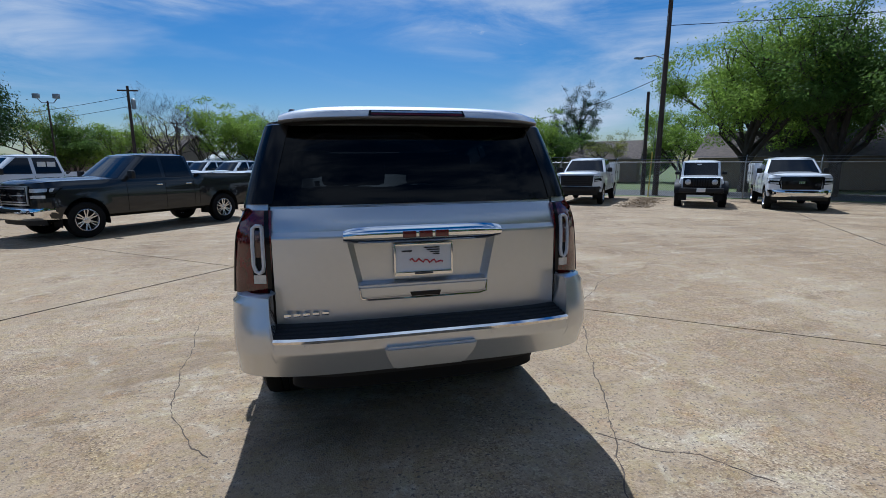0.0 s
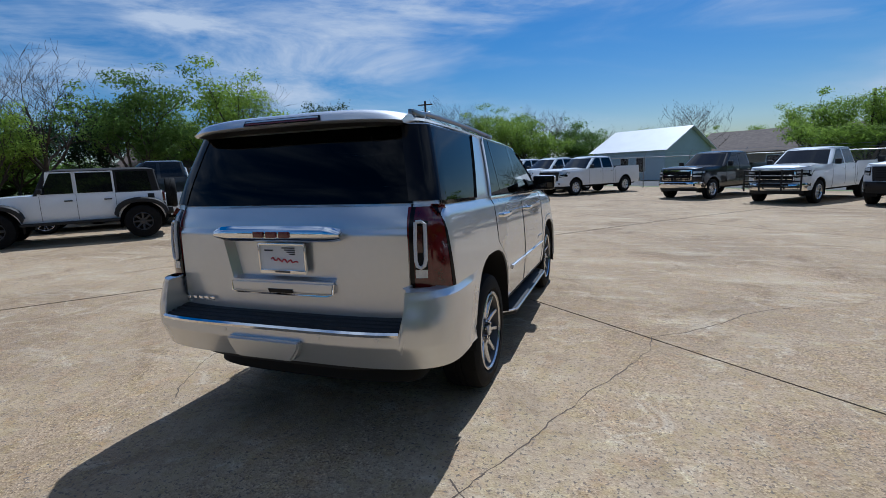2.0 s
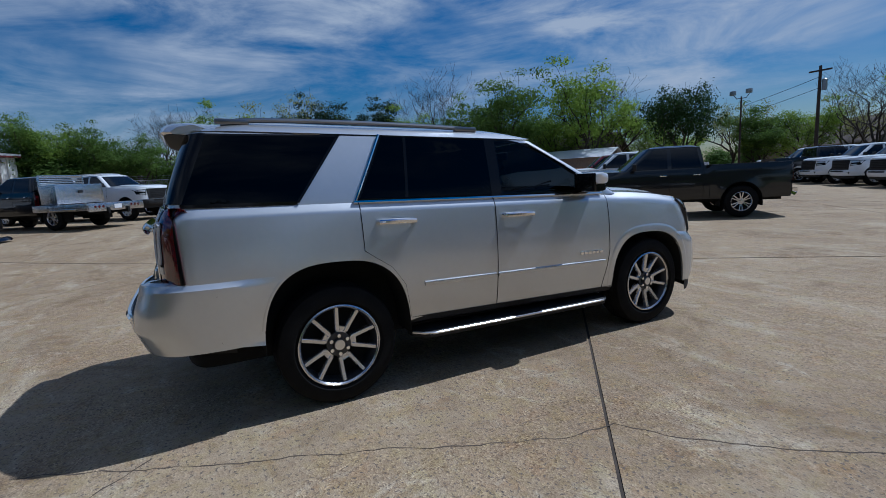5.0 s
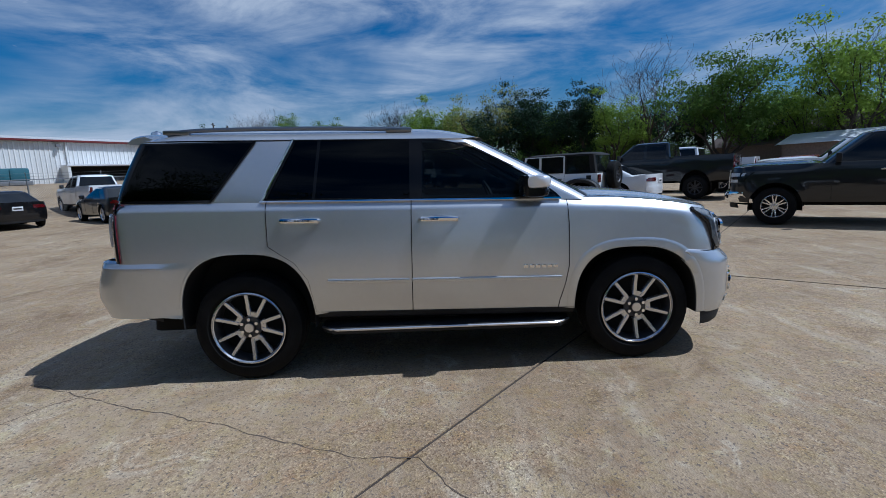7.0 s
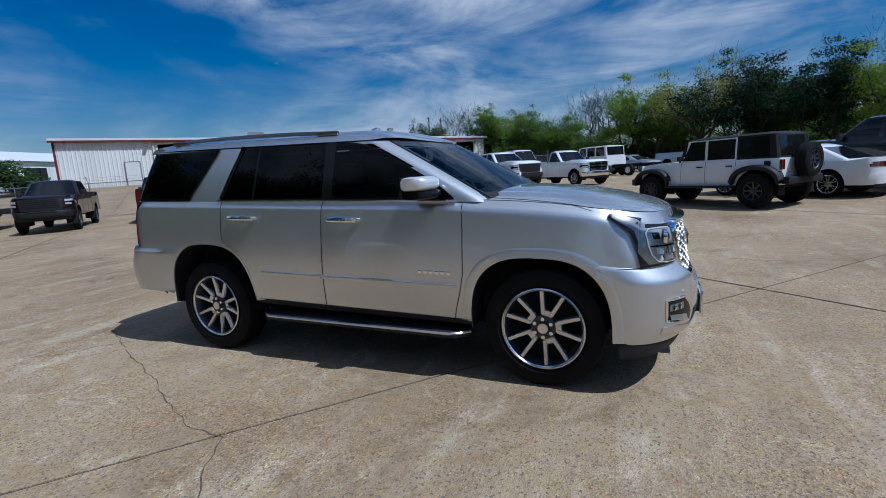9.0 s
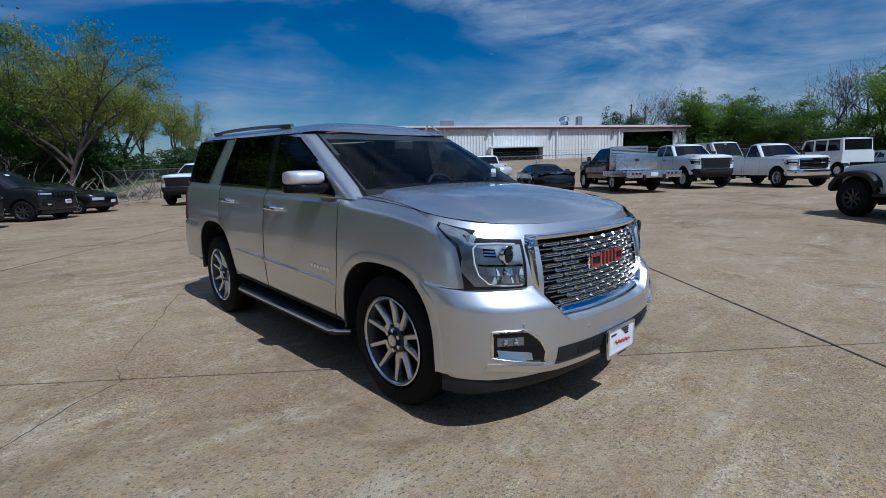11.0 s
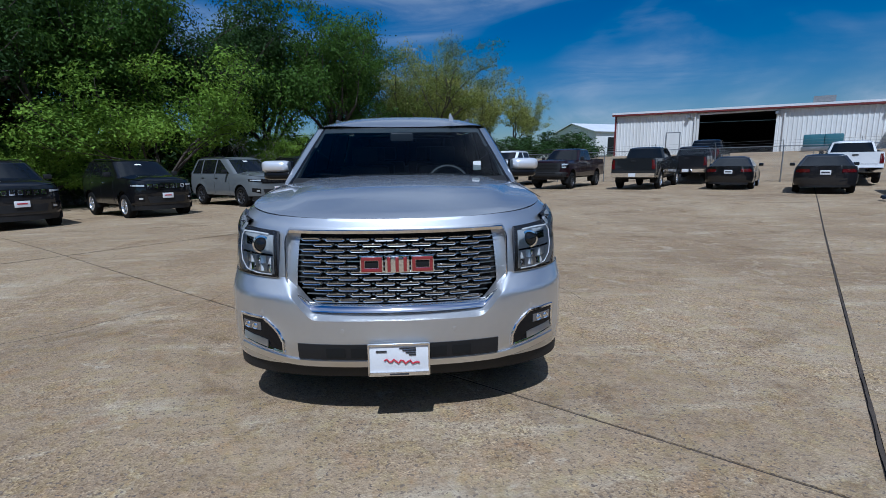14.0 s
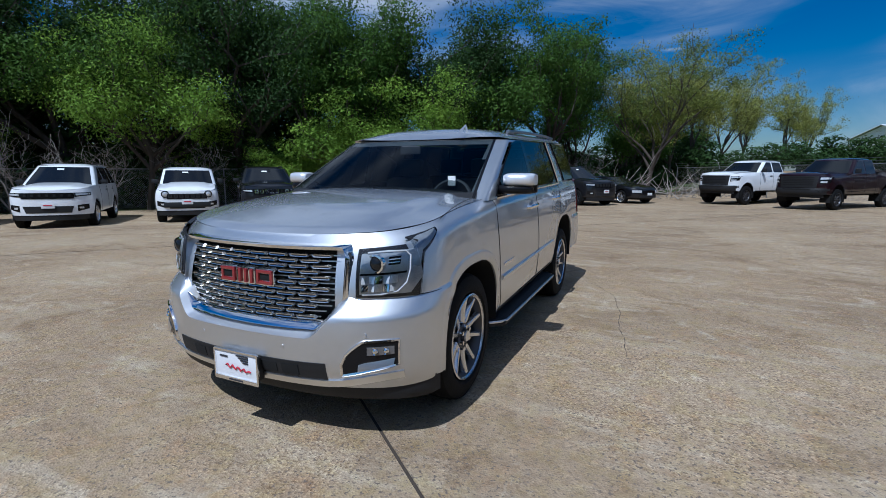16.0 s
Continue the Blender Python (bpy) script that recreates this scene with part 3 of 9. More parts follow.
def slab_xy(a, b):
    p = JC + E1 * a + E2 * b
    return p.x, p.y


ground = None


def build_ground():
    bm = bmesh.new()
    rows = []
    for r in (0.02, 3, 6, 9, 12, 15, 18, 21, 24, 27, 30, 34, 38, 42, 46, 50, 56, 64, 76, 95, 130, 200, 400, 1000, 2600):
        row = []
        for k in range(96):
            t = 2 * math.pi * k / 96
            x, y = r * math.cos(t), r * math.sin(t)
            row.append((x, y, ground_z(x, y) - 0.06))
        rows.append(row)
    grid(bm, rows, close=True)
    return part("ground", fix_normals(bm), M_GRASS)


ground = tagged(build_ground(), "flat grassy ground around the concrete lot", "ground", kind="structure")

A_CUTS = [-54, -46, -38, -30, -22, -14, -7.0, 0, 10.0, 18, 24.5]
B_CUTS = [-64, -56, -48, -40, -32, -24, -15.4, -7.7, 0, 7.7, 15.4, 23.1]


def build_lot():
    lot = tagged(new("pavement"), "tan exposed-aggregate concrete lot with dark joints and cracks", "pavement", kind="structure")
    gap = 0.010
    for ia in range(len(A_CUTS) - 1):
        for ib in range(len(B_CUTS) - 1):
            a0, a1, b0, b1 = A_CUTS[ia], A_CUTS[ia + 1], B_CUTS[ib], B_CUTS[ib + 1]
            g0, g1 = (0.014 if a0 == 0 else gap), (0.014 if a1 == 0 else gap)
            bm = bmesh.new()
            n = 7
            rows = []
            for j in range(n + 1):
                row = []
                for i in range(n + 1):
                    x, y = slab_xy(a0 + g0 + (a1 - a0 - g0 - g1) * i / n, b0 + gap + (b1 - b0 - 2 * gap) * j / n)
                    row.append((x, y, ground_z(x, y)))
                rows.append(row)
            grid(bm, rows)
            fix_normals(bm)
            for fc in bm.faces:
                if fc.normal.z < 0:
                    fc.normal_flip()
            rim = [e for e in bm.edges if e.is_boundary]
            ex = bmesh.ops.extrude_edge_only(bm, edges=rim)
            for v in (v for v in ex["geom"] if isinstance(v, bmesh.types.BMVert)):
                v.co.z -= 0.05
            part("slab", fix_normals(bm), M_CONC, lot, angle=60)
    # filler sunk in the joints
    bm = bmesh.new()
    n = 60
    def strip(pa, pb, hw):
        d = (pb - pa)
        s = Vector((-d.y, d.x)).normalized() * hw
        rows = []
        for k in range(n + 1):
            c = pa + d * k / n
            rows.append([(c.x + s.x, c.y + s.y, ground_z(c.x, c.y) - 0.006), (c.x - s.x, c.y - s.y, ground_z(c.x, c.y) - 0.006)])
        grid(bm, rows)
    for a in A_CUTS:
        strip(Vector(slab_xy(a, B_CUTS[0])), Vector(slab_xy(a, B_CUTS[-1])), 0.03)
    for b in B_CUTS:
        strip(Vector(slab_xy(A_CUTS[0], b)), Vector(slab_xy(A_CUTS[-1], b)), 0.02)
    # crumbled edges along the joints
    rnd = random.Random(41)
    def crumble(pa, pb, hw):
        d = pb - pa
        s = Vector((-d.y, d.x)).normalized()
        m = int(d.length / 0.11)
        rows, drift = [], 0.0
        for k in range(m + 1):
            drift = drift * 0.8 + rnd.uniform(-0.3, 0.3) * hw
            c = pa + d * k / m + s * drift
            a1, a2 = hw * rnd.uniform(0.55, 1.25), hw * rnd.uniform(0.55, 1.25)
            rows.append([(c.x + s.x * a1, c.y + s.y * a1, ground_z(c.x, c.y) + 0.004), (c.x - s.x * a2, c.y - s.y * a2, ground_z(c.x, c.y) + 0.004)])
        grid(bm, rows)
    for a in A_CUTS:
        crumble(Vector(slab_xy(a, B_CUTS[0])), Vector(slab_xy(a, B_CUTS[-1])), 0.010)
    for fc in bm.faces:
        fc.normal_update()
        if fc.normal.z < 0:
            fc.normal_flip()
    part("joint_filler", bm, M_JOINT, lot)
    # hairline cracks that wander between a few bends
    rng = random.Random(5)
    cracks = (
        ((2.09, -0.20), (2.05, -0.54), (1.85, -1.02), (1.67, -1.36), (1.50, -1.73), (1.30, -2.26), (1.00, -2.85), (0.78, -3.30)),
        ((2.09, -0.20), (2.38, -0.03), (2.65, 0.24), (3.02, 0.68), (3.6, 1.1)),
        ((-1.83, 0.30), (-1.73, -0.39), (-1.69, -1.07), (-1.54, -1.76), (-1.31, -2.17), (-1.16, -2.32)),
        ((1.00, -2.60), (1.23, -2.84), (1.44, -2.94), (1.66, -3.28)),
    )
    for line in cracks:
        bm = bmesh.new()
        rows, off = [], 0.0
        for a, b in zip(line, line[1:]):
            pa, pb = Vector(a), Vector(b)
            s = Vector((-(pb - pa).y, (pb - pa).x)).normalized()
            k = max(4, int((pb - pa).length / 0.05))
            for i in range(k):
                off = off * 0.8 + rng.uniform(-0.012, 0.012)
                c = pa.lerp(pb, i / k) + s * off
                hw = 0.0042 * rng.uniform(0.25, 1.25)
                rows.append([(c.x + s.x * hw, c.y + s.y * hw, ground_z(c.x, c.y) + 0.0015), (c.x - s.x * hw, c.y - s.y * hw, ground_z(c.x, c.y) + 0.0015)])
        grid(bm, rows)
        for fc in bm.faces:
            fc.normal_update()
            if fc.normal.z < 0:
                fc.normal_flip()
        part("crack", bm, M_CRACK, lot)
    return lot


build_lot()

# ---- the silver SUV ----
RAKE = -0.034  # the body leans forward a little on its springs


def raked(bm):
    for v in bm.verts:
        v.co.z += RAKE * v.co.y
    return bm


H_ARCH = [(-1.449, 0.36, 0.487, 0.562), (1.450, 0.44, 0.462, 0.492)]
ARCH_N = 2.75
BELT, SILL = 1.292, 0.47


def hw(z):
    """Half width of the body: nearly upright sides, drawn in to the sill, with a crisp shoulder under the windows."""
    if z > 1.238:
        return 0.938 - 0.031 * ((z - 1.238) / 0.054) ** 1.1
    if z > 0.78:
        return 0.977 - 0.039 * ((z - 0.78) / 0.458) ** 1.8
    return 0.977 - 0.024 * ((0.78 - z) / 0.31) ** 2


def h_rear(z):
    return -2.475 + 0.075 * smooth01((z - 1.15) / 0.25)


def h_nose(z):
    return 2.350 - 0.060 * max(0.0, (z - 0.92) / 0.3) ** 2


def h_args(z):
    return hw(z), h_rear(z), h_nose(z), 0.22, 3.2, 0.52, 2.4


def wing_z(y):
    """Height of the shoulder where the wing meets the bonnet."""
    t = max(0.0, min(1.0, (y - 0.95) / 1.4))
    return BELT - 0.010 * t - 0.160 * t**2.5


def tuck(y, z):
    """The front wings round inward close to their tops."""
    k = max(0.0, 1 - (wing_z(y) - z) / 0.085)
    return 1 - 0.034 * min(k, 1.0) ** 2.2 * smooth01((y - 0.80) / 0.35)


def body_x(y, z):
    return plan_x(y, *h_args(z)) * tuck(y, z)


def nose_y(x, z):
    y = plan_y(x, True, *h_args(z))
    for _ in range(2):
        y = plan_y(abs(x) / tuck(y, z), True, *h_args(z))
    return y


def tail_y(x, z):
    return plan_y(x, False, *h_args(z))


def hood_z(x, y):
    """The bonnet's and wings' upper surface."""
    t = max(0.0, min(1.0, (y - 0.95) / 1.4))
    crown = 0.056
    k = min(1.0, abs(x) / 0.95)
    lead = plan_y(x, True, 0.95, -2.4, 2.34, 0.22, 3.2, 0.52, 2.4) - y
    edge = 0.034 * max(0.0, min(1.0, 1 - lead / 0.15)) ** 1.25
    ridge = 0.016 * smooth01((lerp(0.70, 0.60, t) - abs(x)) / 0.05 + 0.5) * smooth01((2.25 - y) / 0.5)
    return wing_z(y) + crown * (1 - k**2.6) + ridge - edge


def top_z(x, y):
    return BELT if y < 0.95 else hood_z(x, y)


def rear_plan(z):
    """The rear bumper's plan at a height, with a chamfered upper edge."""
    return hw(0.8) + 0.019 - 0.022 * smooth01((z - 0.828) / 0.036), -2.665 + 0.42 * max(0.0, 0.592 - z) + 0.05 * smooth01((z - 0.66) / 0.2), 2.0, 0.46, 4.0, 0.7, 2.4


def front_plan(z):
    """The front bumper's plan at a height."""
    yf = 2.440 - 0.07 * max(0.0, (0.58 - z) / 0.2) ** 2 - 0.02 * max(0.0, (z - 0.66) / 0.2) ** 2 - 0.85 * max(0.0, z - 0.802)
    return hw(0.8) + 0.006 - 0.018 * smooth01((z - 0.850) / 0.036), -2.0, yf, 0.3, 3, 0.54, 2.4


def skin_x(y, z):
    """Half width of the outermost skin, bumpers included."""
    x = body_x(y, z)
    if y > 1.76 and z < 0.885:
        x = max(x, plan_x(y, *front_plan(z)))
    if y < -1.80 and z < 0.884:
        k = smooth01((y + 2.17) / 0.37)
        x = lerp(x, max(x, lerp(plan_x(y, *rear_plan(min(z, 0.862))), hw(z) + 0.002, k)), smooth01((0.884 - z) / 0.022))
    return x


# greenhouse
G0, G1 = 1.287, 1.735


def gv(z):
    return min(1.0, max(0.0, (z - G0) / (G1 - G0)))


def g_args(z):
    v = gv(z)
    return 0.908 - 0.119 * v**1.15, -2.40 + 0.17 * v**1.2, 1.27 - 0.86 * v**1.03, 0.16, 4.0, 0.27, 2.7


def gx(y, z):
    return plan_x(y, *g_args(z))


def g_front(x, z):
    return plan_y(x, True, *g_args(z))


def g_back(x, z):
    return plan_y(x, False, *g_args(z))


def roof_z(x, y):
    f = 1 - max(0.0, 1 - (0.43 - y) / 0.60) ** 2.4
    r = 1 - max(0.0, 1 - (y + 2.25) / 0.45) ** 2.2
    k = min(1.0, abs(x) / 0.80)
    return G1 + 0.125 * max(0.0, 1 - k**3.2) ** 0.78 * max(0.0, f) * max(0.12, r)


def lerp(a, b, t):
    return a + (b - a) * t


# window outlines: lower left, lower right, upper right, upper left as (y, z), seen from the right side
W_FRONT = dict(yl=lambda q: -0.135 + 0.02 * q, yr=lambda q: lerp(0.885, 0.22, q**1.25), zb=lambda p: 1.306 - 0.004 * p, zt=lambda p: 1.738 - 0.050 * p**2.2)
W_REAR = dict(yl=lambda q: lerp(-1.262, -1.035, q), yr=lambda q: -0.205 + 0.015 * q, zb=lambda p: 1.308, zt=lambda p: 1.742 - 0.003 * p)
W_QUART = dict(yl=lambda q: lerp(-2.30, -2.13, q), yr=lambda q: lerp(-1.655, -1.335, q), zb=lambda p: 1.306, zt=lambda p: 1.722 + 0.012 * p)


def side_pt(win, p, q, off, sign, grow=0.0):
    z = lerp(win["zb"](p), win["zt"](p), q)
    y = lerp(win["yl"](q), win["yr"](q), p)
    if grow:
        z += grow * (2 * q - 1)
        y += grow * (2 * p - 1)
    z = min(z, 1.752)
    return sign * (gx(y, z) + off), y, z


def in_side(win, y, z, margin):
    q = (z - win["zb"](0.5)) / (win["zt"](0.5) - win["zb"](0.5))
    if not 0.05 < q < 0.95:
        return False
    return win["yl"](q) + margin < y < win["yr"](q) - margin


def hero_panel(name, fn, nu, nv, material, parent, thick=0.008, flip=False, label="", both=False, angle=40):
    for s in (1, -1) if both else (1,):
        bm = panel(lambda u, v, s=s: (lambda p: (p[0] * s, p[1], p[2]))(fn(u, v)), nu, nv, thick, flip if s > 0 else not flip)
        ob = part(name, raked(bm), material, parent, label, angle=angle)
    return ob


def hero_bars(bm, fn_pts, r, sides=6):
    tube(bm, fn_pts, r, sides)


def build_hero():
    car = thing("suv", "silver full-size SUV with chrome mesh grille parked on concrete", "car")
    # --- body shell
    bm = bmesh.new()
    levels = 62
    rows = []
    for j in range(levels + 1):
        v = j / levels
        ref = outline(*h_args(SILL + v * (BELT - SILL)), 18, 180, 34)
        half = []
        for x, y in ref:
            z = SILL + v * (top_z(x, y) - SILL)
            half.append((x * tuck(y, z), y, z))
        rows.append(full(half))
    inner = [(x * 0.965, y * 0.99, z + 0.002) for x, y, z in rows[-1]]
    grid(bm, rows, close=True)
    gone = [fc for fc in bm.faces if (lambda c: c.y < -2.3 and abs(c.x) < 0.44 and 0.84 < c.z < 1.18)(fc.calc_center_median())]
    bmesh.ops.delete(bm, geom=gone, context="FACES")
    gone = [fc for fc in bm.faces if (lambda c: c.y > 2.2 and abs(c.x) < 0.53 and 0.76 < c.z < 1.115)(fc.calc_center_median())]
    bmesh.ops.delete(bm, geom=gone, context="FACES")
    cut_arches(bm, H_ARCH, 0.75, 0.003, ARCH_N)
    # ledge under the side windows, then bonnet
    k = len(rows[-1])
    half_n = k // 2 + 1
    top = rows[-1]
    first = next(i for i in range(half_n) if top[i][1] > 0.93)
    ledge = bmesh.new()
    grid(bm, [[top[i] for i in range(first + 1)], [inner[i] for i in range(first + 1)]])
    grid(bm, [[(-top[i][0], top[i][1], top[i][2]) for i in range(first + 1)], [(-inner[i][0], inner[i][1], inner[i][2]) for i in range(first + 1)]])
    ledge.free()
    nx = 34
    hood_rows = []
    for i in range(first, half_n):
        x, y, z = top[i]
        hood_rows.append([(lerp(-x, x, c / nx), y, hood_z(lerp(-x, x, c / nx), y)) for c in range(nx + 1)])
    grid(bm, hood_rows)
    bmesh.ops.remove_doubles(bm, verts=bm.verts, dist=0.0008)
    part("body", raked(fix_normals(bm)), M_SILVER, car, angle=50)
    # --- inner dark tub that closes the shell
    bm = bmesh.new()
    tub = [(x * 0.95, y * 0.965, 0) for x, y in outline(*h_args(0.6), 10, 20, 12)]
    grid(bm, [full([(x * 0.80, y, 0.36) for x, y, _ in tub]), full([(x * 0.72, y, 0.72) for x, y, _ in tub])], close=True)
    bm.faces.new([bm.verts.new(p) for p in full([(x * 0.80, y, 0.36) for x, y, _ in tub])])
    bm.faces.new([bm.verts.new(p) for p in full([(x * 0.72, y, 0.72) for x, y, _ in tub])])
    part("underbody", fix_normals(bm), M_DARK, car)
    bm = bmesh.new()
    for y0, y1, hwid, z in ((-0.96, 0.97, 0.945, 0.50), (-2.42, -1.92, 0.86, 0.62), (1.93, 2.20, 0.78, 0.62), (-1.95, -0.93, 0.62, 0.74), (0.95, 1.95, 0.62, 0.74)):
        box(bm, 0, (y0 + y1) / 2, z, 2 * hwid, y1 - y0, 0.02)
    part("floor_pan", raked(bm), M_DARK, car)
    for a in H_ARCH:
        for s in (1, -1):
            part("wheel_well", raked(liner(a, 0.968, 0.665, s, 0.42, ARCH_N)), M_DARK, car)
    # --- greenhouse shell with real window openings
    bm = bmesh.new()
    rows = []
    for j in range(23):
        z = lerp(G0, G1, j / 22)
        rows.append(full([(x, y, z) for x, y in outline(*g_args(z), 14, 90, 22)]))
    grid(bm, rows, close=True)
    dead = []
    for fc in bm.faces:
        c = fc.calc_center_median()
        if abs(c.x) > 0.6 and any(in_side(wn, c.y, c.z, 0.02) for wn in (W_FRONT, W_REAR, W_QUART)):
            dead.append(fc)
        elif c.y > 0.2 and abs(c.x) < lerp(0.815, 0.67, gv(c.z)) and 0.06 < gv(c.z) < 0.93:
            dead.append(fc)
        elif c.y < -2.15 and abs(c.x) < lerp(0.74, 0.63, gv(c.z)) and 0.06 < gv(c.z) < 0.93:
            dead.append(fc)
    bmesh.ops.delete(bm, geom=dead, context="FACES")
    top = rows[-1]
    half_n = len(top) // 2 + 1
    grid(bm, [[(lerp(-x, x, c / 30), y, roof_z(lerp(-x, x, c / 30), y)) for c in range(31)] for x, y, z in top[:half_n]])
    bmesh.ops.remove_doubles(bm, verts=bm.verts, dist=0.0008)
    part("roof_shell", raked(fix_normals(bm)), M_SILVER, car, angle=50)
    # --- glass
    hero_panel("door_window", lambda u, v: side_pt(W_FRONT, u, v, 0.006, 1), 16, 10, M_TINT, car, 0.004, both=True, label="tinted front door window")
    hero_panel("door_window", lambda u, v: side_pt(W_REAR, u, v, 0.006, 1), 14, 10, M_PRIV, car, 0.004, both=True, label="dark privacy glass of the rear door")
    hero_panel("quarter_window", lambda u, v: side_pt(W_QUART, u, v, 0.006, 1), 14, 10, M_PRIV, car, 0.004, both=True, label="dark privacy quarter glass")
    def seal(win, edge, wid, off):
        def fn(u, v):
            if edge == "b":
                return side_pt(win, u, 0.0, off, 1)[0], lerp(win["yl"](0), win["yr"](0), u), win["zb"](u) - wid * (1 - v) + 0.008 * v
            if edge == "t":
                y = lerp(win["yl"](1), win["yr"](1), u)
                z = min(win["zt"](u) - 0.008 + wid * v, 1.755)
                return gx(y, z) + off, y, z
            q = 0.0 + u
            z = lerp(win["zb"](0 if edge == "l" else 1), win["zt"](0 if edge == "l" else 1), q)
            y = win["yl"](q) - wid + (wid + 0.008) * v if edge == "l" else win["yr"](q) - 0.008 + (wid + 0.008) * v
            return gx(y, z) + off, y, z
        return fn
    hero_panel("pillar_trim", lambda u, v: (lambda y, z: (gx(y, z) + 0.007, y, z))(lerp(W_REAR["yr"](v) - 0.01, W_FRONT["yl"](v) + 0.01, u), lerp(1.306, 1.740, v)), 3, 10, M_GLOSSBLK, car, 0.006, both=True, label="gloss black centre pillar trim")
    hero_panel("window_divider", lambda u, v: (lambda y, z: (gx(y, z) + 0.008, y, z))(lerp(-0.915, -0.862, v) + 0.022 * (u - 0.5), lerp(1.308, 1.742, v)), 2, 8, M_GLOSSBLK, car, 0.005, both=True)
    for win, edges in ((W_FRONT, "btr"), (W_REAR, "btl"), (W_QUART, "btr")):
        for e in edges:
            hero_panel("window_seal", seal(win, e, 0.012, 0.0075), 16, 1, M_GLOSSBLK, car, 0.006, both=True, flip=e == "x")
    # chrome strips along the belt and up the rear door's edge
    for s in (1, -1):
        bm = bmesh.new()
        pts = [(s * (gx(y, 1.297) + 0.012), y, 1.297) for y in [lerp(-1.30, 0.90, k / 24) for k in range(25)]]
        hero_bars(bm, pts, 0.011)
        pts = [(s * (gx(lerp(-1.275, -1.047, k / 8), lerp(1.300, 1.748, k / 8)) + 0.012), lerp(-1.285, -1.052, k / 8), lerp(1.300, 1.748, k / 8)) for k in range(9)]
        hero_bars(bm, pts, 0.009)
        part("window_trim", raked(bm), M_CHROME, car, "chrome window strip")
    # windscreen, back window
    def ws(u, v):
        z = lerp(1.322, 1.733, v)
        x = lerp(-1, 1, u) * lerp(0.828, 0.700, v)
        return x, g_front(x, z) + 0.006, z
    hero_panel("windshield", ws, 20, 12, M_WSH, car, 0.004, flip=True, label="laminated clear windshield")
    def ws_frit(u, v):
        z = lerp(1.300, 1.345, v)
        x = lerp(-1, 1, u) * lerp(0.85, 0.83, v)
        return x, g_front(x, z) + 0.008, z
    hero_panel("cowl", ws_frit, 20, 3, M_PLASTIC, car, 0.01, flip=True, label="black plastic cowl below the windshield")
    for s in (1, -1):
        hero_panel("windshield_edge", lambda u, v, s=s: (lambda x, z: (x, g_front(x, z) + 0.008, z))(s * (lerp(0.818, 0.690, v) + 0.018 * u), lerp(1.31, 1.735, v)), 2, 12, M_GLOSSBLK, car, 0.006, flip=s > 0)
    # wraparound black glass of the tail: sides and back
    def back_black(u, v):
        z = lerp(1.318, 1.728, v)
        w = g_args(z)[0]
        if u < 0.25:  # from the quarter window round the corner
            y = lerp(lerp(-2.29, -2.12, v), g_args(z)[1] + 0.06, u / 0.25)
            return gx(y, z) + 0.007, y, z
        a = (u - 0.25) / 0.75
        x = lerp(plan_x(g_args(z)[1] + 0.06, *g_args(z)), w * 0.84, a)
        return x, g_back(x, z) - 0.014, z
    hero_panel("rear_pillar_glass", back_black, 14, 8, M_GLOSSBLK, car, 0.006, both=True, flip=True, label="gloss black wraparound rear pillar")
    def bw(u, v):
        z = lerp(1.306, 1.722, v)
        x = lerp(-1, 1, u) * lerp(0.78, 0.68, v)
        return x, g_back(x, z) - 0.010, z
    hero_panel("rear_window", bw, 16, 8, M_PRIV, car, 0.004, label="dark tinted tailgate window")
    # --- tailgate panel, proud of the shell, with its shut line
    g_top, g_low = 1.150, 0.878
    zs = [0.690, 0.72, 0.75, 0.80, 0.85, g_low - 0.004, g_low + 0.004, g_low + 0.020] + [lerp(g_low + 0.05, g_top - 0.04, k / 8) for k in range(9)] + [g_top - 0.014, g_top - 0.004, g_top + 0.004, 1.165, 1.185, 1.20, 1.24, 1.27, 1.30]
    def gate(u, v):
        z = zs[round(v * (len(zs) - 1))]
        half = lerp(0.350, 0.405, min(1.0, max(0.0, (z - g_low) / (g_top - g_low))))
        e = 0.030
        cols = [lerp(0.0, half - e, k / 8) for k in range(9)] + [half - e * 0.75, half - e * 0.5, half - e * 0.25, half, half + 0.006] + [lerp(half + 0.02, 0.768, k / 8) for k in range(9)]
        i = round(u * 2 * (len(cols) - 1)) - (len(cols) - 1)
        x = math.copysign(cols[abs(i)], i) if i else 0.0
        dip = 0.0
        if g_low < z < g_top:
            dip = min(1.0, max(0.0, (half - abs(x)) / e)) * min(1.0, (z - g_low) / 0.02) * min(1.0, (g_top - z) / 0.014)
        crease = (0.007 * smooth01((z - 1.150) / 0.010) + 0.030 * max(0.0, (z - 1.155) / 0.145) ** 1.2) * (1 - dip)
        return x, tail_y(x, z) - 0.010 + crease + 0.052 * dip, z
    hero_panel("tailgate", gate, 44, len(zs) - 1, M_SILVER, car, 0.012, angle=28)
    for s in (1, -1):
        bm = bmesh.new()
        tube(bm, [(s * 0.775, tail_y(0.775, z) - 0.001, z) for z in [lerp(0.70, 1.30, k / 8) for k in range(9)]], 0.006, 5)
        part("tailgate_gap", raked(bm), M_DARK, car)
    yt = tail_y(0, 1.0) - 0.012
    # plate recess in the tailgate: a darker tray with a chrome bar above and a lip below
    def prism(poly, y0, y1, s=1):
        bm = bmesh.new()
        a = [bm.verts.new((x, y0, z)) for x, z in poly]
        b = [bm.verts.new((x, y1, z)) for x, z in poly]
        bm.faces.new(a), bm.faces.new(b[::-1])
        for i in range(len(poly)):
            j = (i + 1) % len(poly)
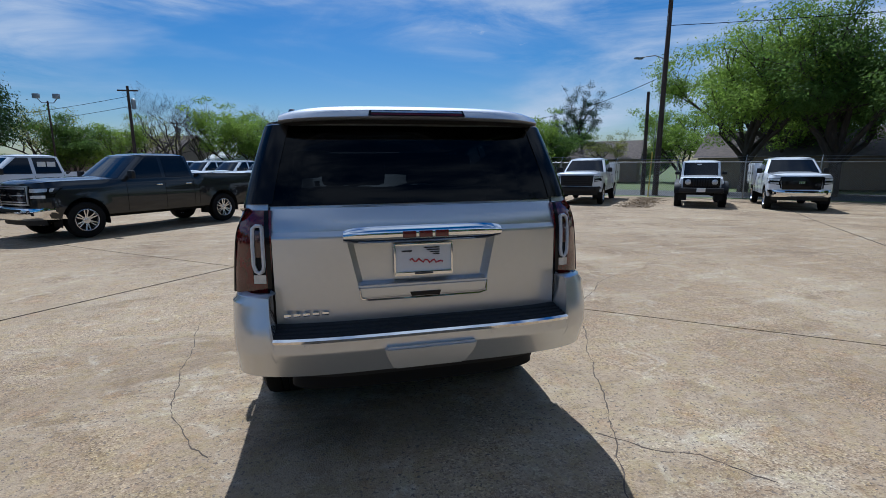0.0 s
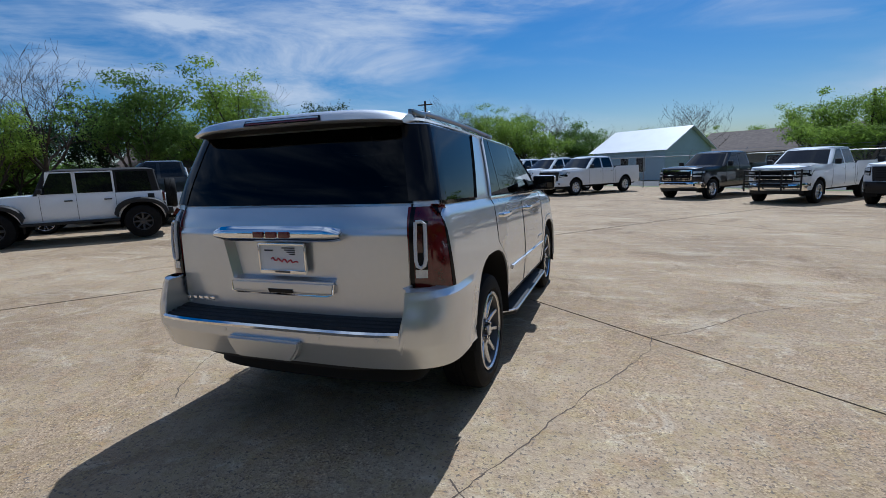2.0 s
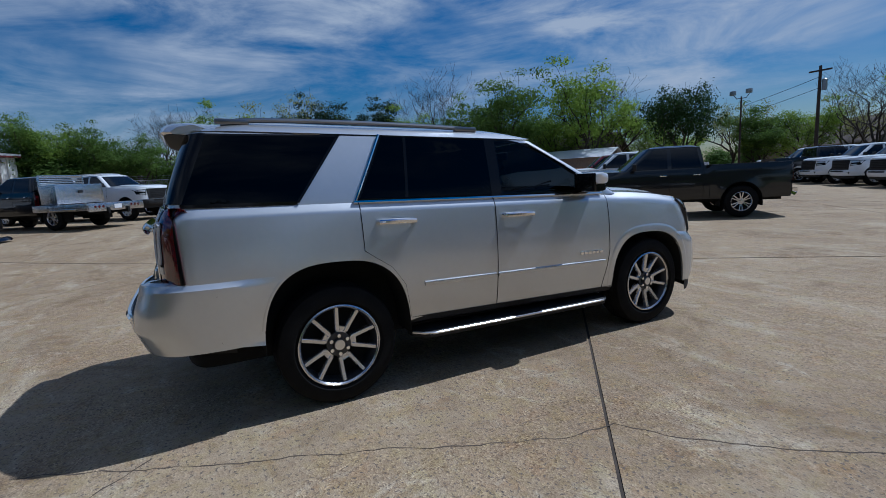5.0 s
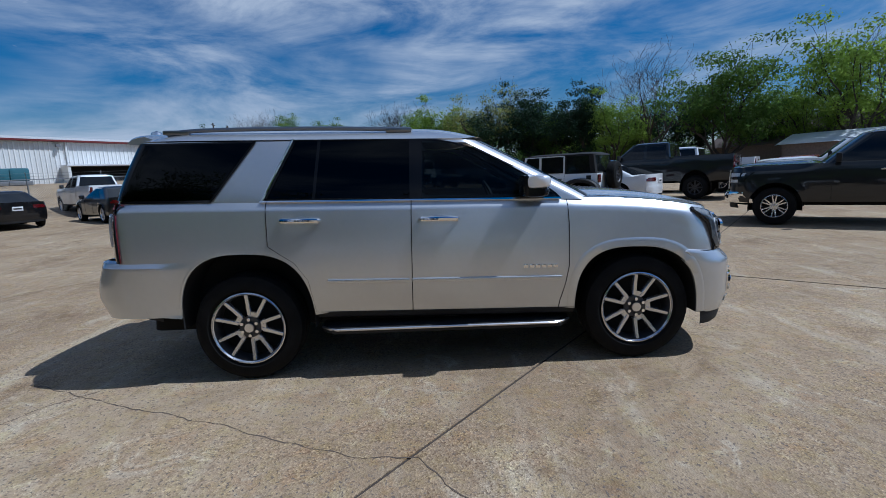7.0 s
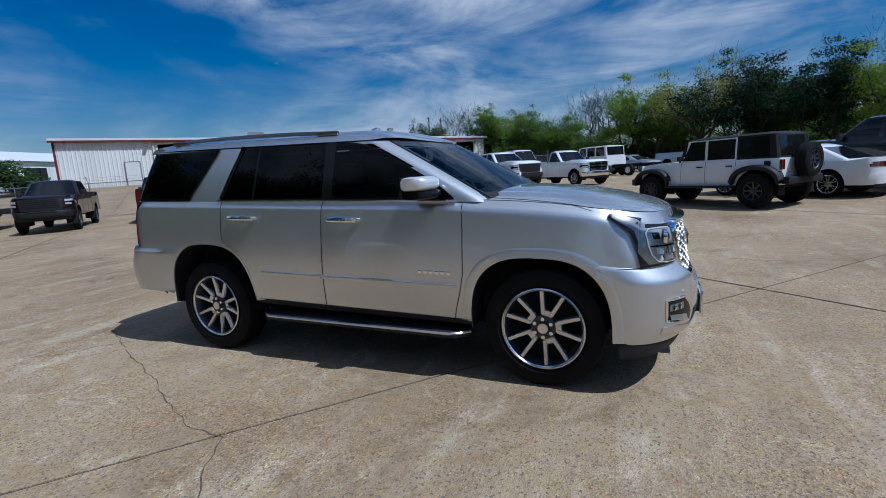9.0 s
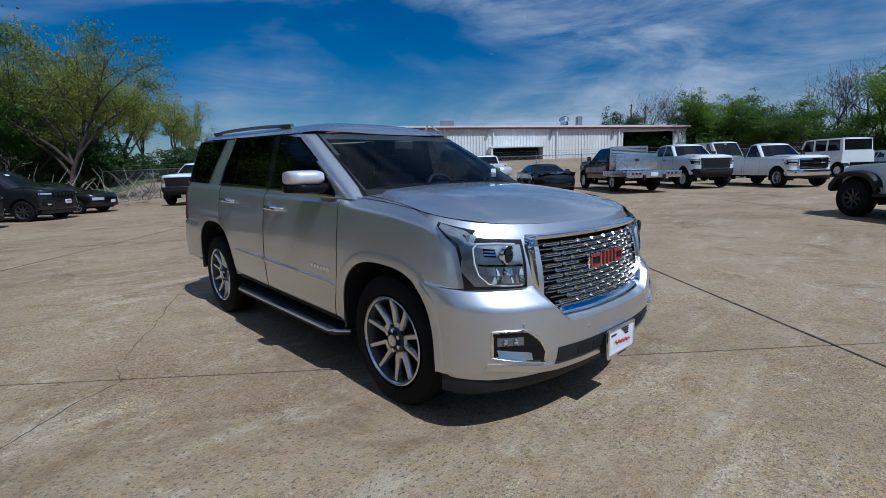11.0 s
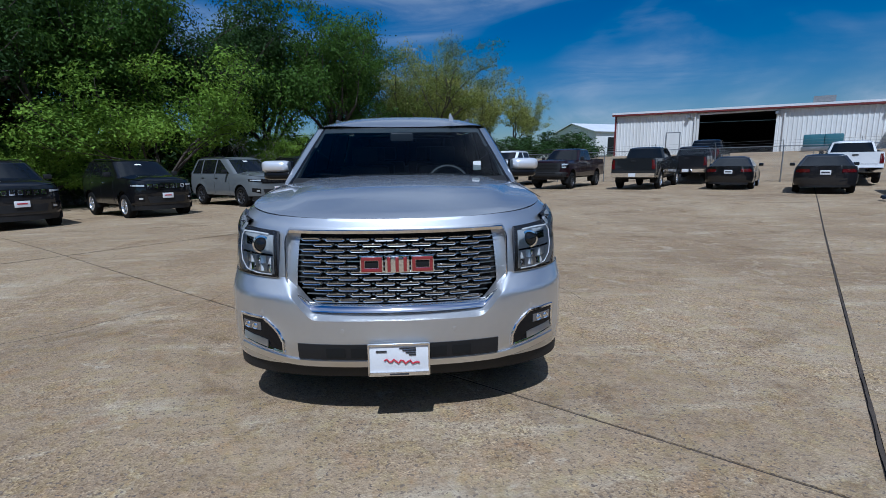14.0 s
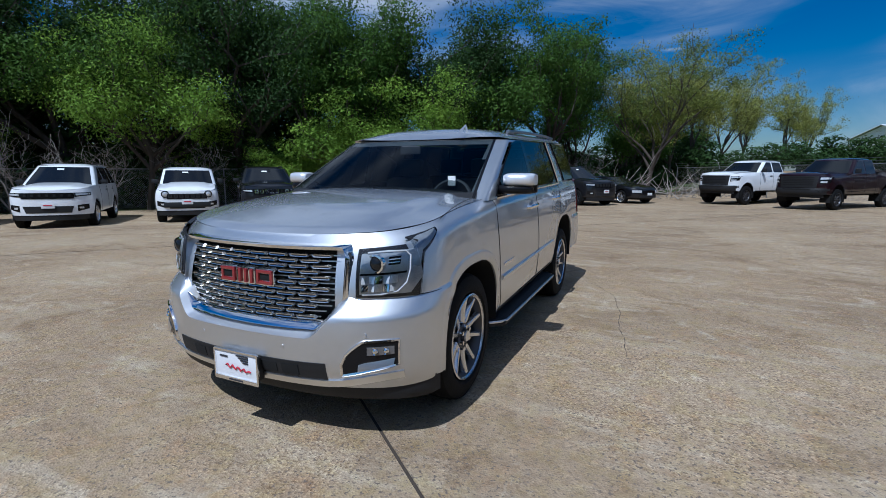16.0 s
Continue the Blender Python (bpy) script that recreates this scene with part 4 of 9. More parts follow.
            bm.faces.new((a[i], a[j], b[j], b[i]))
        return fix_normals(bm)
    Z = lambda z, y=-2.5: z - RAKE * y  # from a height in the world to one on the body
    def bar_face(u, v):
        x = lerp(-0.418, 0.418, u)
        e = (abs(x) / 0.418) ** 9
        zc, hh = Z(1.234) + 0.004 - 0.004 * e, 0.043 - 0.014 * e
        return x, yt - 0.058 + 0.012 * e + 0.026 * (2 * v - 1) ** 2, zc + hh * (2 * v - 1)
    hero_panel("chrome_bar", bar_face, 30, 8, M_CHROME, car, 0.05, label="broad chrome tailgate bar")
    for i, x in enumerate((-0.085, 0.0, 0.085)):
        part("badge", raked(bbox(x, yt - 0.060, Z(1.236), 0.070, 0.010, 0.034, 0.004)), M_REDDARK, car, "dark red tailgate badge block")
    bm = prism([(-0.355, Z(0.970)), (0.355, Z(0.970)), (0.340, Z(0.902)), (-0.340, Z(0.902))], yt - 0.022, yt + 0.03)
    bmesh.ops.bevel(bm, geom=bm.edges[:], offset=0.012, segments=2, affect="EDGES")
    part("tailgate_lip", raked(bm), M_SILVER, car)
    bm = bmesh.new()
    hero_bars(bm, [(-0.345, yt - 0.014, Z(0.960)), (-0.340, yt - 0.022, Z(0.905)), (-0.30, yt - 0.024, Z(0.896)), (0, yt - 0.026, Z(0.895)), (0.30, yt - 0.024, Z(0.896)), (0.340, yt - 0.022, Z(0.905)), (0.345, yt - 0.014, Z(0.960))], 0.005)
    part("lip_trim", raked(bm), M_CHROME, car, "chrome strip under the lip")
    part("tailgate_handle", raked(prism([(-0.085, Z(0.925)), (0.085, Z(0.925)), (0.075, Z(0.902)), (-0.075, Z(0.902))], yt - 0.027, yt)), M_GLOSSBLK, car)
    for i in range(5):
        part("lettering", raked(bbox(-0.712 + 0.047 * i, yt - 0.004, Z(0.838), 0.034, 0.006, 0.019, 0.002)), M_CHROME, car, "chrome letter block")
    plate_set(car, 0.0, yt + 0.026, Z(1.093), -1)
    # --- tail lamps
    for s in (1, -1):
        def lamp(u, v, s=s, z0=Z(0.955), z1=Z(1.372)):
            z = lerp(z0, z1, v)
            if u < 0.55:
                x = lerp(0.782 - 0.02 * v, 0.905, u / 0.55)
                return s * x, tail_y(x, z) - 0.014, z
            xe = 0.905
            y = lerp(tail_y(xe, z), -2.322 - 0.022 * v, (u - 0.55) / 0.45)
            return s * (body_x(y, z) + 0.012), y, z
        bm = panel(lamp, 14, 12, 0.02, s < 0)
        part("tail_lamp", raked(bm), M_REDLENS, car, "dark red tail lamp")
        lampo = car.children[-1]
        def on_lens(x, z, off, s=s):
            return s * x, tail_y(x, z) - 0.014 - off, z
        part("lamp_edge", raked(panel(lambda u, v: on_lens(lerp(0.778, 0.800, u), lerp(Z(0.955), Z(1.372), v), 0.003), 2, 8, 0.006, s < 0)), M_GLOSSBLK, lampo, "gloss black lamp edge")
        def outer(u, v, s=s):
            x, y, z = lamp(lerp(0.86, 1.0, u), v, s)
            return x + s * 0.004, y, z
        part("lamp_edge", raked(panel(outer, 3, 10, 0.006, s < 0)), M_GLOSSBLK, lampo, "gloss black lamp edge")
        part("lens_well", raked(panel(lambda u, v: on_lens(lerp(0.804, 0.868, u), lerp(Z(1.05), Z(1.30), v), 0.003), 4, 6, 0.006, s < 0)), M_DARK, lampo, "dark well of the lamp")
        bm = bmesh.new()
        loop = [(0.812, 1.295), (0.812, 1.20), (0.812, 1.10), (0.818, 1.07), (0.835, 1.058), (0.852, 1.07), (0.860, 1.10), (0.860, 1.20), (0.856, 1.285), (0.838, 1.298), (0.812, 1.295)]
        tube(bm, [on_lens(x, Z(z), 0.010) for x, z in loop], 0.0105, 6)
        part("lens_ring", raked(bm), M_RINGLENS, lampo, "clear U-shaped lamp ring")
        part("lamp_core", raked(panel(lambda u, v: on_lens(lerp(0.822, 0.848, u), lerp(Z(1.14), Z(1.275), v), 0.012), 3, 4, 0.008, s < 0)), M_MARKER, lampo, "smoked red lamp core")
        part("reversing_lens", raked(panel(lambda u, v: on_lens(lerp(0.806, 0.866, u), lerp(Z(1.005), Z(1.048), v), 0.004), 3, 3, 0.008, s < 0)), M_LENS, lampo, "clear reversing lens")
    # --- rear bumper
    rb = rear_plan
    def rtop(x):
        return 0.664 + 0.202 * smooth01((abs(x) - 0.775) / 0.025)
    bm = bmesh.new()
    rows = []
    cols = [(math.pi / 2 * k / 44) for k in range(-44, 45)]
    for j in range(25):
        row = []
        for a in cols:
            x = rb(0.6)[0] * sup(math.sin(abs(a)), 4.0)
            z = lerp(0.462, rtop(x), j / 24)
            prm = rb(z)
            x = prm[0] * sup(math.sin(abs(a)), 4.0)
            y = prm[1] + 0.46 - 0.46 * sup(math.cos(a), 4.0)
            row.append((math.copysign(x, a), y, z))
        side = [(lerp(row[-1][0], hw(row[-1][2]) + 0.002, smooth01(k / 7)), lerp(-2.17, -1.80, k / 7), row[-1][2]) for k in range(8)]
        row = [(-x, y, z) for x, y, z in side[::-1]] + row + side
        rows.append(row)
    grid(bm, rows)
    topr = rows[-1]
    def inward(p, d):
        x, y, z = p
        if abs(x) > 0.79:
            return (x - math.copysign(0.05 * d, x), lerp(y, max(y, -2.50), d * 0.9), z + 0.012 * math.sin(d * 1.5))
        return (x, lerp(y, -2.44, d), z + 0.020 * d)
    grid(bm, [topr, [inward(p, 0.3) for p in topr], [inward(p, 1.0) for p in topr]])
    bmesh.ops.remove_doubles(bm, verts=bm.verts, dist=0.0005)
    cut_arches(bm, H_ARCH, 0.75, 0.001, ARCH_N)
    part("rear_bumper", raked(fix_normals(bm)), M_SILVER, car, angle=20)
    def pad(x):
        prm = rb(0.66)
        return prm[1] + 0.46 - 0.46 * (1 - min(1, abs(x) / prm[0]) ** 4) ** 0.25
    bm = bmesh.new()
    xs = [lerp(-0.772, 0.772, k / 40) for k in range(41)]
    grid(bm, [[(x, lerp(pad(x) + 0.012, -2.45, v), z + 0.024 * v) for x in xs] for v, z in ((0, 0.662), (0.02, 0.676), (0.10, 0.680), (0.12, 0.673), (0.2, 0.673), (0.22, 0.680), (0.32, 0.680), (0.34, 0.673), (0.44, 0.673), (0.46, 0.680), (0.56, 0.680), (0.58, 0.673), (0.68, 0.673), (0.70, 0.680), (1, 0.680))])
    part("step_pad", raked(fix_normals(bm)), M_PLASTIC, car, "black ribbed bumper step pad")
    bm = bmesh.new()
    hero_bars(bm, [(x, pad(x) - 0.003, 0.662) for x in xs], 0.015)
    part("bumper_trim", raked(bm), M_CHROME, car, "chrome strip along the bumper step")
    bm = prism([(-0.245, 0.604), (0.235, 0.604), (0.222, 0.555), (0.165, 0.484), (-0.20, 0.484), (-0.235, 0.555)], -2.702, -2.55)
    for v in bm.verts:
        v.co.y += 0.16 * (0.604 - v.co.z) if v.co.y < -2.6 else 0.0
    bmesh.ops.bevel(bm, geom=bm.edges[:], offset=0.012, segments=2, affect="EDGES")
    part("hitch_cover", raked(bm), M_SILVER, car)
    for x in (-0.62, -0.28, 0.33, 0.66):
        bm = bmesh.new()
        lathe(bm, [(0.004, 0.013), (-0.008, 0.0125), (-0.0085, 0.0)], 12, "y", (x, plan_y(x, False, *rb(0.628)) + 0.006, 0.628))
        part("parking_sensor", raked(fix_normals(bm)), M_SILVER, car)
    bm = bmesh.new()
    grid(bm, [[(x, -2.545 + 0.45 * (abs(x) / 0.93) ** 5, z) for x in [lerp(-0.93, 0.93, k / 30) for k in range(31)]] for z in (0.415, 0.45, 0.48)])
    part("lower_valance", raked(fix_normals(bm)), M_PLASTIC, car)
    # --- spoiler over the back window, with the high brake lamp
    prof = [(-1.98, 1.832), (-2.10, 1.830), (-2.22, 1.825), (-2.30, 1.818), (-2.338, 1.806), (-2.358, 1.792), (-2.374, 1.757), (-2.358, 1.745), (-2.30, 1.743), (-2.05, 1.746)]
    bm = bmesh.new()
    rows = []
    for k in range(37):
        x = lerp(-0.71, 0.71, k / 36)
        e = (abs(x) / 0.71) ** 6
        rows.append([(x, y + 0.07 * e * smooth01((-2.1 - y) / 0.2), z - 0.012 * (abs(x) / 0.71) ** 2 - (0.030 if z > 1.76 else 0.006) * e - (0.03 * (abs(x) / 0.71) ** 4 if y > -2.12 and z > 1.8 else 0)) for y, z in prof])
    vs = grid(bm, rows, close=True)
    bm.faces.new(vs[0]), bm.faces.new(vs[-1][::-1])
    part("spoiler", raked(fix_normals(bm)), M_SILVER, car, angle=40)
    # black sheet added below the spoiler; the underside's shade is in its colour
    bm = bmesh.new()
    grid(bm, [[(x, y + 0.07 * (abs(x) / 0.71) ** 6 * smooth01((-2.1 - y) / 0.2), z - 0.012 * (abs(x) / 0.71) ** 2 - 0.006 * (abs(x) / 0.71) ** 6) for x in [lerp(-0.69, 0.69, k / 30) for k in range(31)]] for y, z in ((-2.352, 1.7415), (-2.30, 1.7395), (-2.22, 1.738), (-2.16, 1.728), (-2.15, 1.70))])
    part("spoiler_underside", raked(fix_normals(bm)), M_PLASTIC, car, "black sheet for the spoiler's shaded underside")
    bm = prism([(-0.25, 1.790), (0.25, 1.790), (0.26, 1.760), (-0.26, 1.760)], -2.364, -2.340)
    for v in bm.verts:
        v.co.y -= 0.45 * (1.790 - v.co.z)
    brk = part("brake_lamp", raked(bm), M_GLOSSBLK, car, "high-mounted brake lamp in the spoiler")
    for k in range(2):
        bm = prism([(-0.24, 1.786 - 0.013 * k), (0.24, 1.786 - 0.013 * k), (0.245, 1.777 - 0.013 * k), (-0.245, 1.777 - 0.013 * k)], -2.369, -2.35)
        for v in bm.verts:
            v.co.y -= 0.45 * (1.790 - v.co.z)
        part("lamp_strip", raked(bm), M_SATIN if k == 0 else M_REDDARK, brk)
    # --- roof rails and fin
    for s in (1, -1):
        bm = bmesh.new()
        pts = [(s * 0.655, lerp(-2.03, -0.20, k / 16), roof_z(0.655, lerp(-2.03, -0.20, k / 16)) + 0.034 * math.sin(math.pi * min(1, max(0, (k + 0.35) / 16.7))) ** 0.35) for k in range(17)]
        hero_bars(bm, pts, 0.016, 8)
        part("roof_rail", raked(bm), M_RAIL, car, "dark polished roof rail")
        for y in (-1.96, -0.28):
            part("rail_foot", raked(bbox(s * 0.655, y, roof_z(0.655, y) + 0.018, 0.036, 0.20, 0.036, 0.012)), M_RAIL, car)
    bm = bmesh.new()
    grid(bm, [[(-0.44 + 0.018 * k, 0.46, 1.79), (-0.44 + 0.016 * k, 0.40, 1.825), (-0.44 + 0.005 * k, 0.33, 1.865), (-0.44 + 0.014 * k, 0.29, 1.80)] for k in (-1, 0, 1)])
    part("antenna_fin", raked(fix_normals(bm)), M_SILVER, car)
    hero_front(car, prism)
    hero_side(car)
    hero_cabin(car)
    for y in (-1.473, 1.473):
        for s in (1, -1):
            wheel(car, s * 0.818, y, 0.405, s, "ten", 0.272, 0.275)
    return car


def plate_set(car, x, y, z, face):
    """A dealer plate in its frame: pale plate with a red scribble and a grey wing shape as plain marks."""
    pl = part("dealer_plate", raked(bbox(x, y, z, 0.305, 0.012, 0.155, 0.004)), M_PLATE, car, "white dealer plate with red and grey marks")
    f = y + face * 0.008
    for bx, bz, sx, sz in ((0, 0.081, 0.315, 0.012), (0, -0.077, 0.315, 0.022), (-0.155, 0, 0.010, 0.165), (0.155, 0, 0.010, 0.165)):
        part("plate_frame", raked(bbox(x + bx, f, z + bz, sx, 0.014, sz, 0.003)), M_CHROME, car)
    d = 1 if face < 0 else -1
    bm = bmesh.new()
    pts = [(x + d * (-0.075 + 0.012 * k), f + face * 0.002, z - 0.004 + 0.010 * math.sin(k * 1.9) * (1 if k < 13 else 0.3) - 0.0010 * k) for k in range(16)]
    tube(bm, pts, 0.0045, 5)
    part("red_scribble", raked(bm), M_PRINTR, pl)
    for k in range(4):
        part("wing_mark", raked(bbox(x + d * (0.045 + 0.008 * k), f, z + 0.060 - 0.012 * k, 0.085 - 0.016 * k, 0.006, 0.006)), M_PRINTB, pl)
    part("head_mark", raked(bbox(x - d * 0.09, f, z + 0.045, 0.055, 0.006, 0.008)), M_PRINTB, pl)
    part("frame_mark", raked(bbox(x, f + face * 0.006, z - 0.077, 0.10, 0.006, 0.009)), M_PRINTB, pl)


def hero_front(car, prism):
    Z = lambda z, y=2.35: z - RAKE * y
    # bumper
    fargs = front_plan
    def fy(x, z):
        return plan_y(x, True, *fargs(z))
    def ztop(x):
        return 0.690 + 0.197 * smooth01((abs(x) - 0.42) / 0.24)
    bm = bmesh.new()
    rows = []
    n = 26
    for j in range(n + 1):
        row = []
        for a in range(-64, 65):
            t = math.pi / 2 * (abs(a) / 64)
            w, _, yf, *_r = fargs(0.6)
            x = w * sup(math.sin(t), 2.4)
            z = lerp(0.428 - 0.012 * smooth01((x - 0.5) / 0.4), ztop(x), j / n)
            w, _, yf, *_r = fargs(z)
            y = yf - 0.54 + 0.54 * sup(math.cos(t), 2.4)
            row.append((math.copysign(x, a) if a else 0.0, y, z))
        row = [(row[0][0] * 0.96, 1.74, row[0][2])] + row[1:-1] + [(row[-1][0] * 0.96, 1.74, row[-1][2])]
        rows.append(row)
    grid(bm, rows)
    top = rows[-1]
    def shelf(p, d):
        x, y, z = p
        yy = min(y, nose_y(x * 0.97, 0.85) - 0.02) if abs(x) < 0.9 else y - 0.02
        return (x * (1 - 0.03 * d), lerp(y, yy, d), z + 0.045 * d)
    grid(bm, [top, [shelf(p, 0.5) for p in top], [shelf(p, 1.0) for p in top]])
    bmesh.ops.remove_doubles(bm, verts=bm.verts, dist=0.0005)
    cut_arches(bm, H_ARCH, 0.75, 0.002, ARCH_N)
    part("front_bumper", raked(fix_normals(bm)), M_SILVER, car, angle=30)
    # black valance below it
    bm = bmesh.new()
    rows = []
    for z, inset in ((0.335, 0.15), (0.350, 0.105), (0.38, 0.085), (0.425, 0.070), (0.45, 0.09)):
        row = []
        for a in range(-30, 31):
            t = math.pi / 2 * abs(a) / 30
            w, _, yf, *_r = fargs(0.52)
            x = (w - 0.012) * sup(math.sin(t), 2.4)
            row.append((math.copysign(x, a) if a else 0.0, max(1.95, yf - 0.54 + (0.54 - inset) * sup(math.cos(t), 2.4)), z - 0.012))
        rows.append(row)
    grid(bm, rows)
    part("front_valance", raked(fix_normals(bm)), M_PLASTIC, car, "black plastic front air dam")
    # lower intake, chrome strip, fog lamp pockets
    def onb(x, z, off):
        return x, fy(x, z) + off, z
    hero_panel("lower_intake", lambda u, v: onb(lerp(-0.53, 0.53, u), lerp(Z(0.392), Z(0.485), v), 0.004), 16, 3, M_PLASTIC, car, 0.004, flip=True, label="black lower intake")
    for x in (0.33, -0.33, 0.2, -0.2):
        hero_panel("intake_slot", lambda u, v, x=x: onb(x + lerp(-0.05, 0.05, u), lerp(Z(0.41), Z(0.465), v), 0.007), 2, 2, M_DARK, car, 0.002, flip=True)
    hero_panel("bumper_lip", lambda u, v: onb(lerp(-0.88, 0.88, u), lerp(Z(0.346), Z(0.386), v) + 0.050 * smooth01((abs(lerp(-0.88, 0.88, u)) - 0.50) / 0.38), 0.009), 40, 3, M_SATIN, car, 0.02, flip=True, label="bright strip along the lower bumper")
    for s in (1, -1):
        def fog(u, v, s=s):
            x = lerp(0.610, 0.862, u)
            z0, z1 = lerp(Z(0.425), Z(0.478), u), lerp(Z(0.485), Z(0.605), min(1, u * 2.4) ** 0.6)
            return onb(s * x, lerp(z0, z1, v), 0.006)
        part("fog_pocket", raked(panel(fog, 10, 5, 0.004, s > 0)), M_GLOSSBLK, car)
        bm = bmesh.new()
        loop = [fog(k / 10, 0) for k in range(11)] + [fog(1, k / 4) for k in range(1, 5)] + [fog(1 - k / 10, 1) for k in range(1, 11)] + [fog(0, 1 - k / 3) for k in range(1, 4)]
        tube(bm, [(x, y - 0.004, z) for x, y, z in loop], 0.0095, 6, cap=False)
        part("fog_frame", raked(fix_normals(bm)), M_CHROME, car, "chrome fog lamp surround")
        def fogl(u, v, s=s):
            return onb(s * lerp(0.735, 0.848, u), lerp(Z(0.535), Z(0.578), v), 0.010)
        part("fog_lamp", raked(panel(fogl, 4, 3, 0.01, s > 0)), M_FOGLENS, car)
        fl = car.children[-1]
        for x in (0.766, 0.812):
            bm = bmesh.new()
            lathe(bm, [(0.0, 0.021), (0.006, 0.020), (0.003, 0.014), (0.009, 0.007), (0.010, 0.0)], 14, "y", onb(s * x, Z(0.557), 0.008))
            part("lamp_cell", raked(fix_normals(bm)), M_CHROME, fl, "round chrome lamp cell")
        part("fog_shelf", raked(panel(lambda u, v, s=s: fog(lerp(0.34, 0.95, u), lerp(0.06, 0.30, v), s)[:1] + (fog(lerp(0.34, 0.95, u), lerp(0.06, 0.30, v), s)[1] + 0.004 + 0.012 * (1 - v), fog(lerp(0.34, 0.95, u), lerp(0.06, 0.30, v), s)[2]), 6, 2, 0.004, s > 0)), M_SATIN, car, "satin silver shelf under the fog lamp")
    for x in (-0.72, -0.29, 0.29, 0.72):
        bm = bmesh.new()
        lathe(bm, [(-0.006, 0.013), (0.004, 0.0125), (0.0045, 0.0)], 12, "y", onb(x, Z(0.555 + (0.08 if abs(x) > 0.5 else 0)), -0.002))
        part("parking_sensor", raked(fix_normals(bm)), M_SILVER, car)
    plate_set(car, 0.0, 2.462, Z(0.41, 2.45), 1)
    part("plate_bracket", raked(bbox(0, 2.438, Z(0.41, 2.45), 0.30, 0.045, 0.13, 0.01)), M_PLASTIC, car)
    # grille: dark back, chrome frame, rows of short bars
    zt, zb = Z(1.058), Z(0.655)
    def half_w(z):
        t = (z - zb) / (zt - zb)
        return 0.575 - 0.135 * max(0.0, (0.36 - t) / 0.36) ** 1.2 - 0.02 * max(0.0, (t - 0.86) / 0.14) ** 2
    def gy(x):
        return 2.388 - 0.085 * (abs(x) / 0.57) ** 2.2
    def tilt(z):
        return -0.062 * (z - zb) / (zt - zb)
    hero_panel("grille_back", lambda u, v: (lambda z: (lerp(-1, 1, u) * (half_w(z) - 0.03), gy(lerp(-1, 1, u) * 0.55) - 0.045 + tilt(z), z))(lerp(zb + 0.02, zt - 0.015, v)), 14, 10, M_DARK, car, 0.0, flip=True)
    side = [(half_w(lerp(zb, zt, k / 39)), lerp(zb, zt, k / 39)) for k in range(40)]
    wt_, wb_ = half_w(zt), half_w(zb)
    loop = side + [(lerp(wt_, -wt_, k / 24), zt) for k in range(1, 24)] + [(-x, z) for x, z in side[::-1]] + [(lerp(-wb_, wb_, k / 24), zb) for k in range(1, 24)]
    bm = bmesh.new()
    def frame_ring(grow, off):
        out = []
        for x, z in loop:
            edge = zb + 1e-6 < z < zt - 1e-6 or abs(abs(x) - half_w(z)) < 1e-6
            xx = x + (math.copysign(grow, x) if edge else 0.0)
            zz = z + grow * (2 * (z - zb) / (zt - zb) - 1) * (0.5 if z > (zb + zt) / 2 else 0.85)
            out.append((xx, gy(xx) + tilt(zz) + off, zz))
        return out
    grid(bm, [frame_ring(0.022, -0.06), frame_ring(0.020, 0.008), frame_ring(0.010, 0.026), frame_ring(-0.022, 0.018), frame_ring(-0.032, -0.035)], close=True)
    part("grille_frame", raked(fix_normals(bm)), M_CHROME, car, "broad chrome grille surround", angle=60)
    bar = bmesh.new()
    a = [bar.verts.new((x, 0.0, z)) for x, z in ((-0.060, 0.0), (-0.050, 0.0115), (0.050, 0.0115), (0.060, 0.0), (0.050, -0.0115), (-0.050, -0.0115))]
    b = [bar.verts.new((x * 0.9, 0.018 - 0.12 * z, z * 0.62)) for x, z in ((-0.060, 0.0), (-0.050, 0.0115), (0.050, 0.0115), (0.060, 0.0), (0.050, -0.0115), (-0.050, -0.0115))]
    c = [bar.verts.new((v.co.x * 0.86, v.co.y - 0.002, v.co.z * 0.42)) for v in b]
    bar.faces.new(c).material_index = 1
    for i in range(6):
        bar.faces.new((b[i], b[(i + 1) % 6], c[(i + 1) % 6], c[i]))
        bar.faces.new((a[i], a[(i + 1) % 6], b[(i + 1) % 6], b[i]))
    bar_me = mesh_of("grille_bar", fix_normals(bar), M_GRILLE)
    bar_me.materials.append(M_DARK)
    nrow = 12
    for r in range(nrow):
        z = lerp(zb + 0.045, zt - 0.045, r / (nrow - 1))
        for c in range(-5, 6):
            x = c * 0.128 + (0.064 if r % 2 else 0.0)
            if abs(x) > half_w(z) - 0.075:
                continue
            if abs(x) < 0.2 and abs(z - Z(0.892)) < 0.03:
                continue
            o = new("grille_bar", bar_me)
            o.parent = car
            y = gy(x) + tilt(z) - 0.012
            o.location = (x, y, z + RAKE * y)
            o.rotation_euler = (0, 0, -math.atan(0.085 * 2.2 * (abs(x) / 0.57) ** 1.2 / 0.57) * (1 if x > 0 else -1))
    for r in range(nrow):
        z = lerp(zb + 0.045, zt - 0.045, r / (nrow - 1))
        bm = bmesh.new()
        hwid = half_w(z) - 0.035
        tube(bm, [(x, gy(x) + tilt(z) - 0.018, z) for x in [lerp(-hwid, hwid, k / 12) for k in range(13)]], 0.0042, 5)
        part("grille_rod", raked(bm), M_SATIN, car)
    zb2 = Z(0.890)
